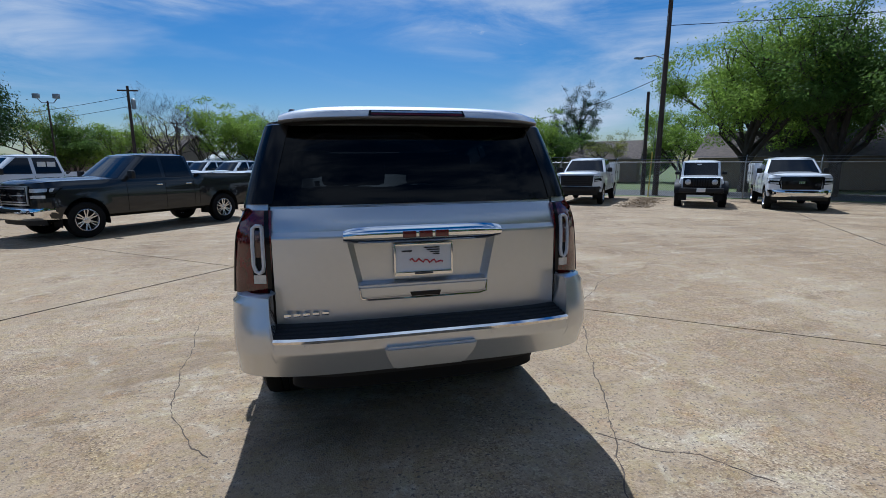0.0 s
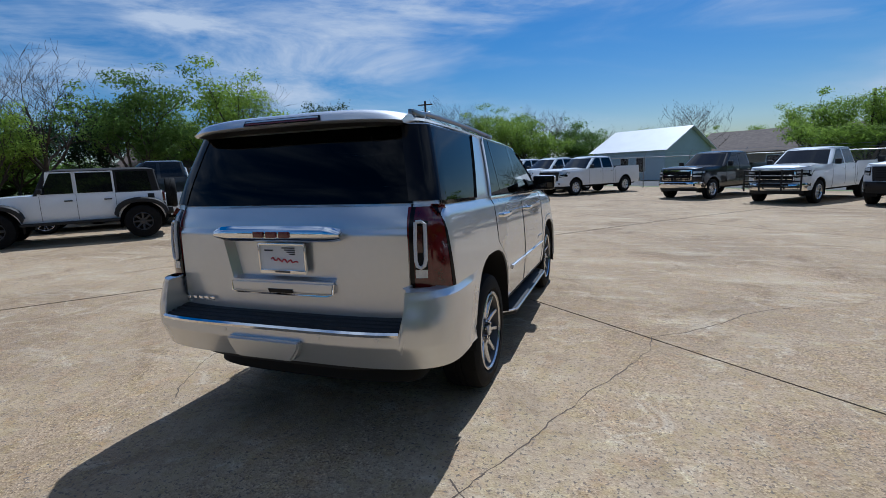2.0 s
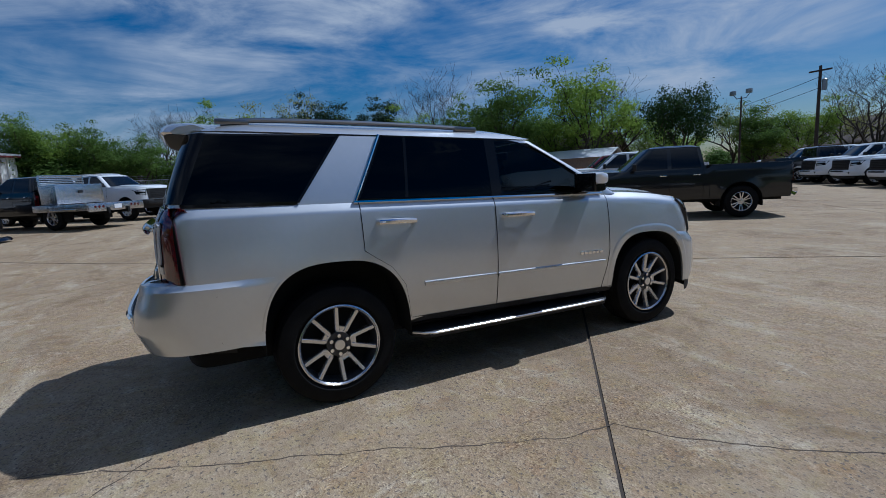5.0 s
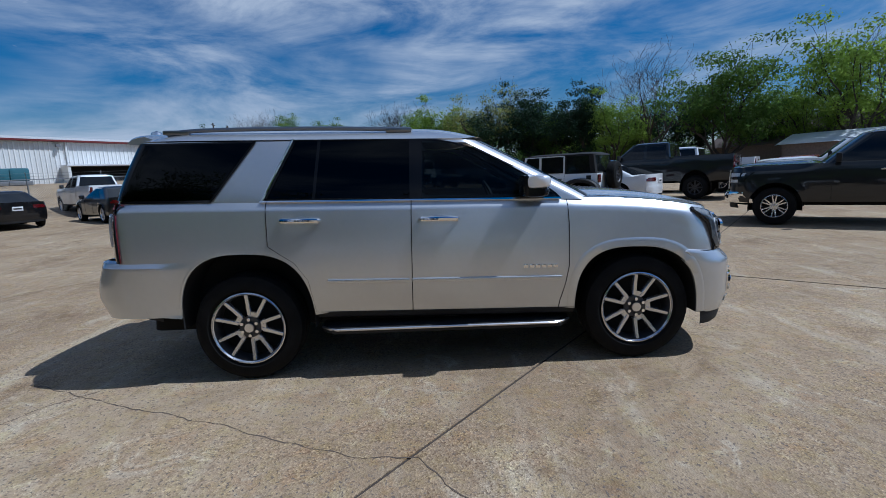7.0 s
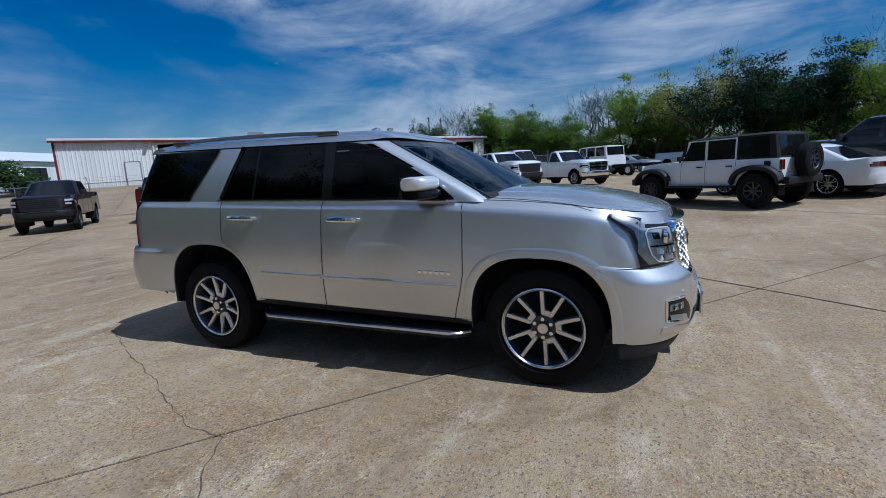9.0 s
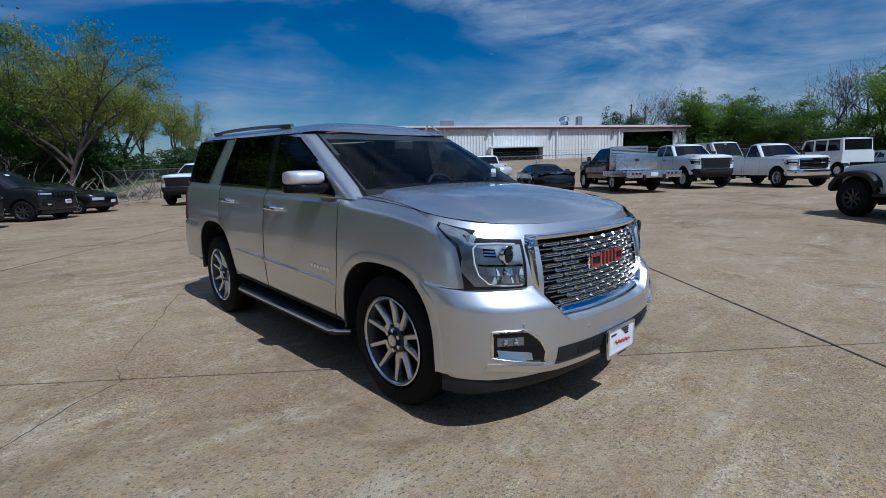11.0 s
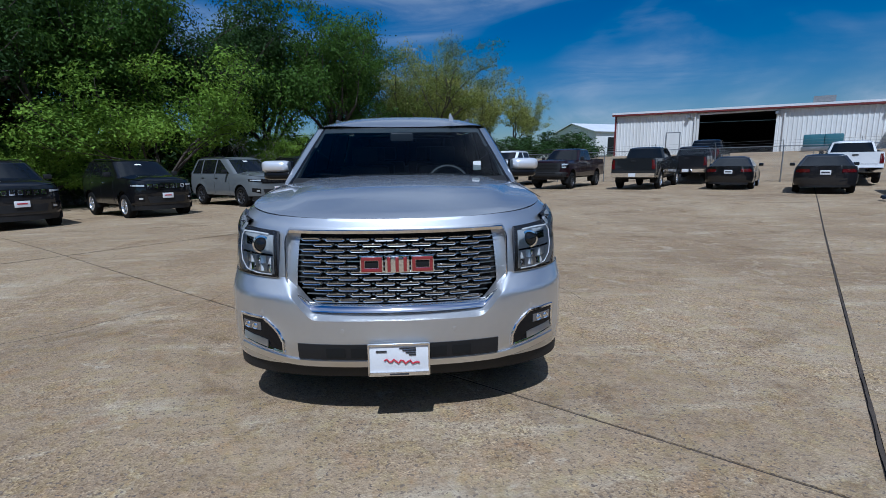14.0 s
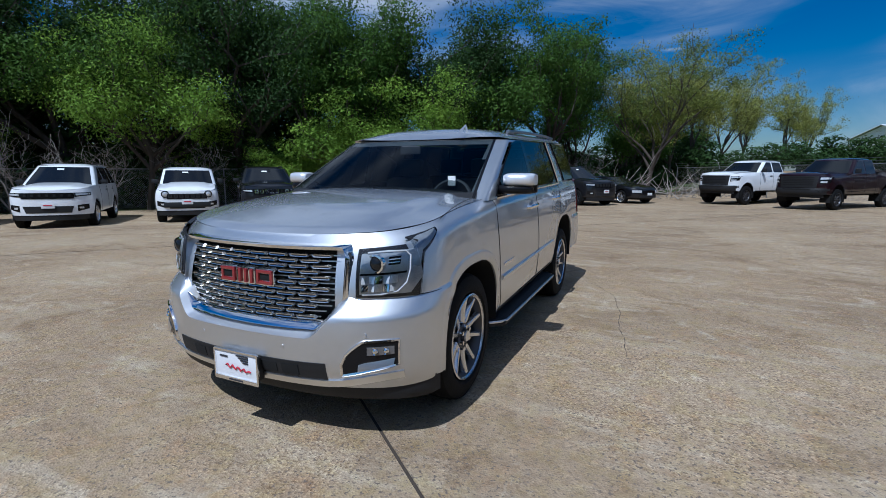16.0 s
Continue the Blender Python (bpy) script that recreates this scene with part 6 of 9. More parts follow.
def auto(name, label, category, x, y, hx, hy, S, paint_m, wheels="six", front="pickup", bright=True, lift=0.0, group="", grille=None, dz=0.0, rearbar=True, cab_paint=None, black_front=False):
    m = heading(x, y, ground_z(x, y) + dz, hx, hy)
    t = thing(name, label, category, m, group)
    w, belt, sill = S["w"], S["belt"] + lift, S["sill"] + lift
    rim = S["rim"] + lift
    jeep = S.get("jeep")
    args = (w, S["tail"], S["nose"], S["dr"], S["nr"], S["df"], S["nf"])

    def wz(z):
        k = (z - sill) / (belt - sill)
        return w - 0.03 * max(0, (0.35 - k) / 0.35) ** 2 - 0.045 * max(0, (k - 0.50) / 0.50) ** 2

    def az(z):
        k = (z - sill) / (belt - sill)
        return (wz(z), S["tail"] + 0.05 * max(0, 0.3 - k), S["nose"] - 0.06 * max(0, k - 0.5) ** 1.5 - 0.04 * max(0, 0.3 - k), *args[3:])

    def tz(px, py):
        if py > S["hood_y"]:
            k = (py - S["hood_y"]) / (S["nose"] - S["hood_y"])
            lead = plan_y(min(abs(px), w * 0.97), True, *args) - py
            dome = 0.028 * smooth01((lerp(0.62, 0.50, k) * w - abs(px)) / 0.07 + 0.5) * smooth01((1 - k) / 0.25) * smooth01(k / 0.12)
            return belt + (S["hood_front"] + lift - belt) * k**1.7 + S["crown"] * (1 - min(1, abs(px) / w) ** 3) * (1 - 0.3 * k) + (dome if not jeep else 0) - 0.075 * max(0.0, 1 - lead / 0.20) ** 2.2
        if S.get("bed") is not None and py < S["bed"]:
            return rim
        if S.get("deck") is not None and py < S["deck"]:
            return lerp(belt, rim, smooth01((S["deck"] - py) / 0.5)) + 0.02 * (1 - (abs(px) / w) ** 2)
        return belt

    arches = [(S["axle"] * s, S["r"] * 0.96, S["arch"], S["arch"] + 0.03 + lift * 0.7) for s in (-1, 1)]
    bm = bmesh.new()
    rows = []
    for j in range(18):
        v = j / 17
        half = []
        for px, py in outline(*az(sill + v * (belt - sill)), 8, 52, 14):
            tk = 1 - 0.045 * max(0.0, (v - 0.80) / 0.20) ** 2 * smooth01((py - S["hood_y"] + 0.1) / 0.5) if not jeep else 1.0
            half.append((px * tk, py, sill + v * (tz(px, py) - sill)))
        rows.append(full(half))
    grid(bm, rows, close=True)
    cut_arches(bm, arches, w * 0.75, 0.015)
    top = rows[-1]
    hn = len(top) // 2 + 1
    fi = next(i for i in range(hn) if top[i][1] > S["hood_y"])
    grid(bm, [[(lerp(-px, px, c / 14), py, tz(lerp(-px, px, c / 14), py)) for c in range(15)] for px, py, pz in top[fi - 1:hn]])
    if S.get("deck") is not None:
        di = next(i for i in range(hn) if top[i][1] > S["deck"])
        grid(bm, [[(lerp(-px, px, c / 10), py, tz(lerp(-px, px, c / 10), py)) for c in range(11)] for px, py, pz in top[:di + 2]])
    bmesh.ops.remove_doubles(bm, verts=bm.verts, dist=0.001)
    part("body", fix_normals(bm), paint_m, t, angle=45)
    bm = bmesh.new()
    bm.faces.new([bm.verts.new((px * 0.78, py * 0.95, sill - 0.08)) for px, py, _ in full([(a, b, 0) for a, b in outline(*args, 6, 12, 8)])])
    und = bmesh.ops.extrude_face_region(bm, geom=bm.faces[:])
    for v in und["geom"]:
        if isinstance(v, bmesh.types.BMVert):
            v.co.z += 0.25
    part("underbody", fix_normals(bm), M_DARK, t)
    for a in arches:
        for s in (1, -1):
            part("wheel_well", liner(a, w * 0.985, w * 0.62, s, S["r"] * 0.7), M_DARK, t)
    # cargo bed
    if S.get("bed") is not None:
        y0, y1 = S["tail"] + 0.08, S["bed"] - 0.03
        bm = bmesh.new()
        o = [(-w + 0.03, y0 - 0.04), (w - 0.03, y0 - 0.04), (w - 0.03, y1 + 0.03), (-w + 0.03, y1 + 0.03)]
        i = [(-w + 0.10, y0 + 0.02), (w - 0.10, y0 + 0.02), (w - 0.10, y1), (-w + 0.10, y1)]
        grid(bm, [[(a, b, rim + 0.004) for a, b in o], [(a, b, rim + 0.006) for a, b in i], [(a, b, rim - 0.48) for a, b in i]], close=True)
        bm.faces.new([bm.verts.new((a, b, rim - 0.48)) for a, b in i])
        part("bed_liner", fix_normals(bm), M_PLASTIC, t, "black bed liner and rails")
        part("cab_back", bbox(0, S["cab"][0] + 0.04, belt - 0.1, 2 * w - 0.16, 0.05, 0.35, 0.01), paint_m, t)
    # cab
    c0, c1 = S["cab"]
    t0, t1 = S["top"]
    zr = S["roof"] + lift - 0.07
    wt, wb = S["wt"], w - 0.055

    def ca(z):
        v = min(1.0, max(0.0, (z - belt) / (zr - belt)))
        return lerp(wb, wt, v**1.1), lerp(c0, t0, v), lerp(c1, t1, v), 0.10, 4.5, 0.22 if not jeep else 0.06, 2.6 if not jeep else 6

    def cx(py, z):
        return plan_x(py, *ca(z))

    def cy(px, z, f):
        return plan_y(px, f, *ca(z))

    bm = bmesh.new()
    rows = []
    for j in range(8):
        z = lerp(belt - 0.01, zr, j / 7)
        rows.append(full([(px, py, z) for px, py in outline(*ca(z), 6, 26, 10)]))
    grid(bm, rows, close=True)
    top = rows[-1]
    hn = len(top) // 2 + 1

    def rz(px, py):
        k = min(1, abs(px) / (wt + 0.01))
        e = 1 - max(0, 1 - (t1 - py) / 0.4) ** 2
        e2 = 1 - max(0, 1 - (py - t0) / 0.3) ** 2
        return zr + 0.075 * (1 - k**4) ** 0.6 * max(0, min(1, e)) * max(0, min(1, e2))
    grid(bm, [[(lerp(-px, px, c / 12), py, rz(lerp(-px, px, c / 12), py)) for c in range(13)] for px, py, pz in top[:hn]])
    bmesh.ops.remove_doubles(bm, verts=bm.verts, dist=0.001)
    part("cab", fix_normals(bm), cab_paint or paint_m, t, angle=45)
    zb = belt + 0.03
    zt = zr - 0.035

    def pn(nm, fn, nu, nv, mt, flip=False, both=False, thick=0.006, lab=""):
        for s in (1, -1) if both else (1,):
            b = panel(lambda u, v, s=s: (lambda p: (p[0] * s, p[1], p[2]))(fn(u, v)), nu, nv, thick, flip if s > 0 else not flip)
            part(nm, b, mt, t, lab)
    pn("windshield", lambda u, v: (lambda px, z: (px, cy(px, z, True) + 0.006, z))(lerp(-1, 1, u) * lerp(wb - 0.10, wt - 0.08, v), lerp(zb, zt, v)), 10, 5, M_GLASSD, True)
    pn("rear_window", lambda u, v: (lambda px, z: (px, cy(px, z, False) - 0.006, z))(lerp(-1, 1, u) * lerp(wb - 0.12, wt - 0.08, v), lerp(zb + 0.02, zt, v)), 8, 5, M_GLASSD)
    if jeep and cab_paint:
        for a, b in S["sides"][1:]:
            pn("door_frame", lambda u, v, a=a, b=b: (lambda py, z: (cx(py, z) + 0.001, py, z))(lerp(a - 0.045, b + 0.06 - 0.10 * v * (b > 0), u), lerp(belt, zr - 0.005, v)), 6, 4, paint_m, both=True, thick=0.004, lab="white door frame")
    rake_f = (c1 - t1) * 0.92
    if front in ("suv", "jeep"):
        bm = panel(lambda u, v: (lambda px, z: (px, cy(px, z, True) + 0.012, z))(lerp(-0.02, 0.16, u), lerp(zt - 0.085, zt - 0.045, v)), 2, 1, 0.003, True)
        part("window_sticker", bm, M_PAPER, t, "small white windshield sticker")
    for k, (a, b) in enumerate(S["sides"]):
        last, first = k == len(S["sides"]) - 1, k == 0
        slope_r = rake_f if last else 0.0
        slope_l = (t0 - c0) * 0.8 if first else 0.0
        pn("side_window", lambda u, v: (lambda py, z: (cx(py, z) + 0.006, py, z))(lerp(a + slope_l * v, b - slope_r * v, u), lerp(zb, zt, v)), 6, 5, M_GLASSD, both=True)
    # wheels
    for s in (-1, 1):
        for q in (-1, 1):
            wheel(t, q * (w - 0.115 if not jeep else 0.80), s * S["axle"], S["r"], q, wheels, S["rim_r"], 0.24 if not jeep else 0.27)
    fa = lambda px, z, off=0.0: (px, plan_y(px, True, *az(z)) + off, z)
    ra = lambda px, z, off=0.0: (px, plan_y(px, False, *az(z)) - off, z)
    ht = S["hood_front"] + lift
    bump = M_CHROME if bright else M_PLASTIC
    if front == "pickup":
        gm = grille or (M_PLASTIC if black_front else M_CHROME)
        dark = M_PLASTIC if gm is M_PLASTIC else M_GLOSSBLK
        gw = 0.70 if gm is M_PLASTIC else 0.62
        pn("grille", lambda u, v: fa(lerp(-gw, gw, u) * (1 - 0.07 * (1 - v)) * w, lerp(ht - 0.52, ht - 0.075, v), 0.02), 14, 5, dark, True, thick=0.03)
        for k in range(5):
            z = ht - 0.12 - 0.072 * k
            pn("grille_bar", lambda u, v: fa(lerp(-0.56, 0.56, u) * w, z + 0.022 * (v - 0.5), 0.030), 10, 1, M_DARK if gm is M_PLASTIC else gm if k in (0, 2, 4) else dark, True, thick=0.02)
        if gm is not M_PLASTIC:
            for zz in (ht - 0.46, ht - 0.075):
                pn("grille_rim", lambda u, v: fa(lerp(-0.63, 0.63, u) * w, zz + 0.03 * (v - 0.5), 0.036), 12, 1, gm, True, thick=0.02)
            pn("grille_post", lambda u, v: fa(lerp(0.615, 0.65, u) * w, lerp(ht - 0.475, ht - 0.06, v), 0.036), 1, 4, gm, True, True, thick=0.02)
            pn("grille_emblem", lambda u, v: fa(lerp(-0.09, 0.09, u), ht - 0.265 + 0.09 * (v - 0.5), 0.055), 2, 1, M_DARK if gm is M_CHROME else M_CHROME, True, thick=0.02)
        pn("headlamp_housing", lambda u, v: fa(lerp(gw + 0.03, 0.988, u) * w, lerp(ht - 0.36 + 0.05 * u, ht - 0.10 - 0.01 * u, v), 0.008), 8, 3, M_GLOSSBLK, True, True, thick=0.02)
        pn("headlamp", lambda u, v: fa(lerp(gw + 0.05, 0.975, u) * w, lerp(ht - 0.21 + 0.02 * u, ht - 0.12, v), 0.014), 6, 3, M_LENS, True, True, thick=0.015)
        pn("turn_lamp", lambda u, v: fa(lerp(gw + 0.06, 0.93, u) * w, lerp(ht - 0.33, ht - 0.265, v), 0.014), 4, 2, M_LENS, True, True, thick=0.012)
        pn("front_bumper", lambda u, v: (lambda q: (q[0], q[1] + 0.03 * math.sin(math.pi * v) ** 0.6, q[2]))(fa(lerp(-0.985, 0.985, u) * w, lerp(sill - 0.02, ht - 0.54, v), 0.075 * smooth01((0.5 - abs(u - 0.5)) / 0.12) + 0.01)), 24, 6, bump if not black_front else paint_m if bright else M_PLASTIC, True, thick=0.06)
        pn("air_dam", lambda u, v: fa(lerp(-0.86, 0.86, u) * w, lerp(sill - 0.14, sill, v), 0.01), 12, 2, M_PLASTIC, True, thick=0.04)
        pn("fog_lamp", lambda u, v: fa(lerp(0.66, 0.80, u) * w, lerp(sill + 0.08, sill + 0.15, v), 0.112), 3, 2, M_DARK, True, True, thick=0.01)
        pn("bumper_opening", lambda u, v: fa(lerp(-0.5, 0.5, u) * w, lerp(sill + 0.06, ht - 0.56, v), 0.112), 8, 2, M_DARK, True, thick=0.01)
        pn("tail_lamp", lambda u, v: ra(lerp(0.83, 0.975, u) * w, lerp(rim - 0.50, rim - 0.08, v), 0.012), 3, 4, M_REDLENS, both=True, thick=0.02)
        if rearbar and S.get("bed") is not None:
            pn("rear_bumper", lambda u, v: ra(lerp(-0.98, 0.98, u) * w, lerp(sill + 0.02, sill + 0.20, v), 0.14), 10, 3, M_CHROME if bright else M_PLASTIC, thick=0.12)
            part("tailgate_handle", bbox(0, S["tail"] - 0.012, rim - 0.12, 0.22, 0.02, 0.06, 0.008), M_PLASTIC, t)
            part("tailgate_gap", bbox(0, S["tail"] - 0.002, rim - 0.52, 1.55 * w, 0.008, 0.012), M_DARK, t)
            part("rear_plate", bbox(0, S["tail"] - 0.16, sill + 0.11, 0.31, 0.012, 0.155, 0.004), M_PLATE, t, "white number plate with a plain bar")
    elif front == "suv":
        pn("grille", lambda u, v: fa(lerp(-0.62, 0.62, u) * w, lerp(ht - 0.25, ht - 0.085, v), 0.012), 12, 2, M_GLOSSBLK, True, thick=0.02)
        for k in range(7):
            px = lerp(-0.52, 0.52, k / 6) * w
            pn("grille_slot", lambda u, v: fa(px + lerp(-0.054, 0.054, u), lerp(ht - 0.215, ht - 0.095, v), 0.02), 2, 2, grille or M_CHROME, True, thick=0.01)
            pn("slot_opening", lambda u, v: fa(px + lerp(-0.030, 0.030, u), lerp(ht - 0.188, ht - 0.122, v), 0.024), 1, 1, M_DARK, True, thick=0.004)
        if S is not RENEGADE:
            pn("headlamp", lambda u, v: fa(lerp(0.63, 0.975, u) * w, lerp(ht - 0.205 + 0.035 * u, ht - 0.085, v), 0.010), 8, 2, M_GLOSSBLK, True, True, thick=0.02)
            pn("lamp_lens", lambda u, v: fa(lerp(0.66, 0.95, u) * w, lerp(ht - 0.165 + 0.02 * u, ht - 0.105, v), 0.014), 6, 1, M_LENS, True, True, thick=0.004)
        pn("lower_grille", lambda u, v: fa(lerp(-0.60, 0.60, u) * (0.90 + 0.10 * v) * w, lerp(sill + 0.06, sill + 0.25, v), 0.010), 10, 2, M_PLASTIC, True, thick=0.02)
        pn("front_lip", lambda u, v: fa(lerp(-0.90, 0.90, u) * w, lerp(sill - 0.15, sill + 0.015, v), -0.012), 14, 2, M_PLASTIC, True, thick=0.04)
        pn("fog_pocket", lambda u, v: fa(lerp(0.68, 0.93, u) * w, lerp(sill + 0.09 + 0.07 * u, sill + 0.30 - 0.03 * (1 - u), v), 0.009), 4, 2, M_GLOSSBLK, True, True, thick=0.012)
        pn("fog_lamp", lambda u, v: fa(lerp(0.72, 0.82, u) * w, lerp(sill + 0.17, sill + 0.22, v), 0.018), 3, 1, M_LENS, True, True, thick=0.01)
        part("front_plate", bbox(0, S["nose"] + 0.03, sill + 0.27, 0.31, 0.012, 0.155, 0.004), M_PLATE, t, "white dealer plate with plain marks")
        part("plate_mark", bbox(0, S["nose"] + 0.039, sill + 0.28, 0.2, 0.008, 0.03), M_PRINTR, t)
        pn("tail_lamp", lambda u, v: ra(lerp(0.60, 0.93, u) * w, lerp(belt - 0.16, belt - 0.03, v), 0.012), 4, 2, M_REDLENS, both=True, thick=0.02)
        for s in (1, -1):
            bm = bmesh.new()
            tube(bm, [(s * (wt - 0.08), lerp(t0 + 0.1, t1 - 0.25, k / 6), rz(wt - 0.08, lerp(t0 + 0.1, t1 - 0.25, k / 6)) + (0.035 if 0 < k < 6 else 0)) for k in range(7)], 0.014, 6)
            part("roof_rail", bm, M_PLASTIC, t)
    elif front == "sedan":
        pn("grille", lambda u, v: fa(lerp(-0.42, 0.42, u) * w, lerp(ht - 0.22, ht - 0.07, v), 0.012), 8, 2, M_GLOSSBLK, True, thick=0.02)
        pn("lower_grille", lambda u, v: fa(lerp(-0.60, 0.60, u) * w, lerp(sill + 0.02, sill + 0.14, v), 0.012), 8, 2, M_PLASTIC, True, thick=0.02)
        pn("headlamp", lambda u, v: fa(lerp(0.52, 0.90, u) * w, lerp(ht - 0.17, ht - 0.05, v), 0.014), 6, 2, M_LENS, True, True, thick=0.02)
        pn("tail_lamp", lambda u, v: ra(lerp(0.50, 0.93, u) * w, lerp(rim - 0.22, rim - 0.10, v), 0.012), 6, 2, M_REDLENS, both=True, thick=0.02)
        part("rear_plate", bbox(0, S["tail"] - 0.01, rim - 0.22, 0.31, 0.012, 0.155, 0.004), M_PLATE, t, "white number plate with a plain bar")
        part("plate_mark", bbox(0, S["tail"] - 0.018, rim - 0.22, 0.24, 0.006, 0.05), M_PRINTB, t)
        pn("rear_bumper", lambda u, v: ra(lerp(-0.95, 0.95, u) * w, lerp(sill + 0.02, sill + 0.28, v), 0.018), 14, 3, paint_m, thick=0.02)
        pn("rear_diffuser", lambda u, v: ra(lerp(-0.80, 0.80, u) * w, lerp(sill - 0.06, sill + 0.06, v), 0.012), 10, 2, M_PLASTIC, thick=0.02)
        part("front_plate", bbox(0, S["nose"] + 0.02, sill + 0.2, 0.31, 0.012, 0.12, 0.004), M_PLATE, t)
    elif front == "jeep":
        bm = bmesh.new()
        box(bm, 0, S["nose"] + 0.02, ht - 0.19, 1.30, 0.05, 0.40, 0.02)
        part("grille_panel", bm, paint_m if cab_paint else M_GLOSSBLK, t)
        for k in range(7):
            part("grille_slot", bbox(lerp(-0.27, 0.27, k / 6), S["nose"] + 0.04, ht - 0.19, 0.055, 0.03, 0.27, 0.015), M_DARK, t)
        for s in (1, -1):
            bm = bmesh.new()
            lathe(bm, [(0, 0.115), (0.03, 0.10), (0.04, 0.08), (0.055, 0.0)], 20, "y", (s * 0.47, S["nose"] + 0.03, ht - 0.16))
            part("headlamp", fix_normals(bm), M_LENS, t)
            for q in (-1, 1):
                bm = bmesh.new()
                rows = []
                for k in range(13):
                    a = math.pi * (0.06 + 0.88 * k / 12)
                    py, pz = q * S["axle"] + 0.62 * math.cos(a), S["r"] + 0.62 * math.sin(a) ** 0.55
                    rows.append([(s * 0.70, py, pz + 0.02), (s * 0.92, py, pz + 0.01), (s * 0.955, py, pz - 0.02), (s * 0.955, lerp(q * S["axle"], py, 0.90), pz - 0.10), (s * 0.90, lerp(q * S["axle"], py, 0.88), pz - 0.11), (s * 0.72, lerp(q * S["axle"], py, 0.92), pz - 0.07)])
                grid(bm, rows, close=True)
                part("fender_flare", fix_normals(bm), M_PLASTIC, t, "black fender flare")
            part("side_step", bbox(s * 0.86, 0, 0.52, 0.16, 2.0, 0.07, 0.02), M_PLASTIC, t)
            part("tail_lamp", bbox(s * 0.70, S["tail"] - 0.02, belt - 0.16, 0.14, 0.06, 0.24, 0.015), M_REDLENS, t)
            part("fuel_cap" if s < 0 else "badge", bbox(s * (w + 0.002), -1.75 if s < 0 else 0.95, belt - 0.12, 0.012, 0.15, 0.12, 0.005), M_PLASTIC, t)
        part("front_bumper", bbox(0, S["nose"] + 0.20, 0.66 + lift, 1.55, 0.22, 0.20, 0.04), M_PLASTIC, t, "black steel front bumper")
        part("front_plate", bbox(0, S["nose"] + 0.315, 0.68 + lift, 0.31, 0.012, 0.155, 0.004), M_PLATE, t)
        part("rear_bumper", bbox(0, S["tail"] - 0.12, 0.66 + lift, 1.50, 0.18, 0.18, 0.04), M_PLASTIC, t)
        sp = wheel(t, 0, 0, S["r"] * 0.98, 1, wheels, S["rim_r"], 0.27)
        sp.matrix_basis = pose(0.06, S["tail"] - 0.21, 1.12 + lift, 0, 0, -90)
        for k in range(4):
            part("hood_vent", bbox(lerp(-0.22, 0.22, k / 3), 1.35, ht + 0.055, 0.05, 0.22, 0.012, 0.004), M_PLASTIC, t)
    # mirrors, handles, shut lines
    ym = S["sides"][-1][1] - rake_f * 0.10
    for s in (1, -1):
        part("mirror", bbox(s * (w + 0.09), ym, belt + 0.11, 0.19, 0.10, 0.19 if front == "pickup" else 0.13, 0.03), M_PLASTIC if front != "sedan" else paint_m, t, "door mirror")
        for a, b in S["sides"][-2:]:
            py = a + 0.12
            part("door_handle", bbox(s * (wz(belt - 0.14) + 0.012), py, belt - 0.15, 0.03, 0.17, 0.03, 0.008), M_CHROME if bright else M_PLASTIC, t)
        for py in [S["sides"][-1][1] + 0.02] + [a - 0.045 for a, b in S["sides"][-2:]] + ([S["bed"]] if S.get("bed") is not None else []):
            bm = bmesh.new()
            tube(bm, [(s * (plan_x(py, *az(z)) + 0.001), py, z) for z in [lerp(sill + 0.03, belt - 0.005, k / 6) for k in range(7)]], 0.005, 4)
            part("door_gap", bm, M_DARK, t)
    return t


def service_body(t):
    """Utility boxes in place of a cargo bed."""
    for s in (1, -1):
        bx = part("tool_locker", bbox(s * 0.86, -2.1, 1.30, 0.42, 2.1, 0.95, 0.02), M_WHITE, t, "white utility body locker")
        for k in range(3):
            part("locker_door", bbox(s * 1.075, -2.85 + 0.72 * k, 1.32, 0.02, 0.64, 0.78, 0.008), M_WHITE, bx)
            part("locker_latch", bbox(s * 1.09, -2.68 + 0.72 * k, 1.32, 0.02, 0.08, 0.10, 0.01), M_PLASTIC, bx)


def flat_deck(t, y0, y1, z, wid=2.35, mt=None):
    mt = mt or M_TREAD
    dk = part("flat_deck", bbox(0, (y0 + y1) / 2, z, wid, y1 - y0, 0.10, 0.015), mt, t, "aluminium flatbed deck")
    for s in (1, -1):
        part("frame_rail", bbox(s * 0.42, (y0 + y1) / 2 + 0.3, z - 0.22, 0.10, y1 - y0 + 0.8, 0.22, 0.01), M_DARK, t)
        part("side_skirt", bbox(s * wid / 2, (y0 + y1) / 2, z - 0.06, 0.04, y1 - y0, 0.24, 0.01), mt, t)
        part("mud_fender", bbox(s * 0.98, y0 + 1.1, z - 0.12, 0.50, 1.15, 0.06, 0.02), mt, t)
        for k in range(3):
            bm = bmesh.new()
            lathe(bm, [(0, 0.055), (-0.02, 0.05), (-0.025, 0)], 12, "y", (s * (0.60 + 0.16 * k), y0 - 0.03, z - 0.06))
            part("tail_lamp", fix_normals(bm), M_REDLENS, t)
    part("rear_bumper", bbox(0, y0 - 0.02, z - 0.10, wid, 0.06, 0.26, 0.01), mt, t)
    part("rear_plate", bbox(0, y0 - 0.06, z - 0.08, 0.31, 0.012, 0.155), M_PLATE, t)
    return dk


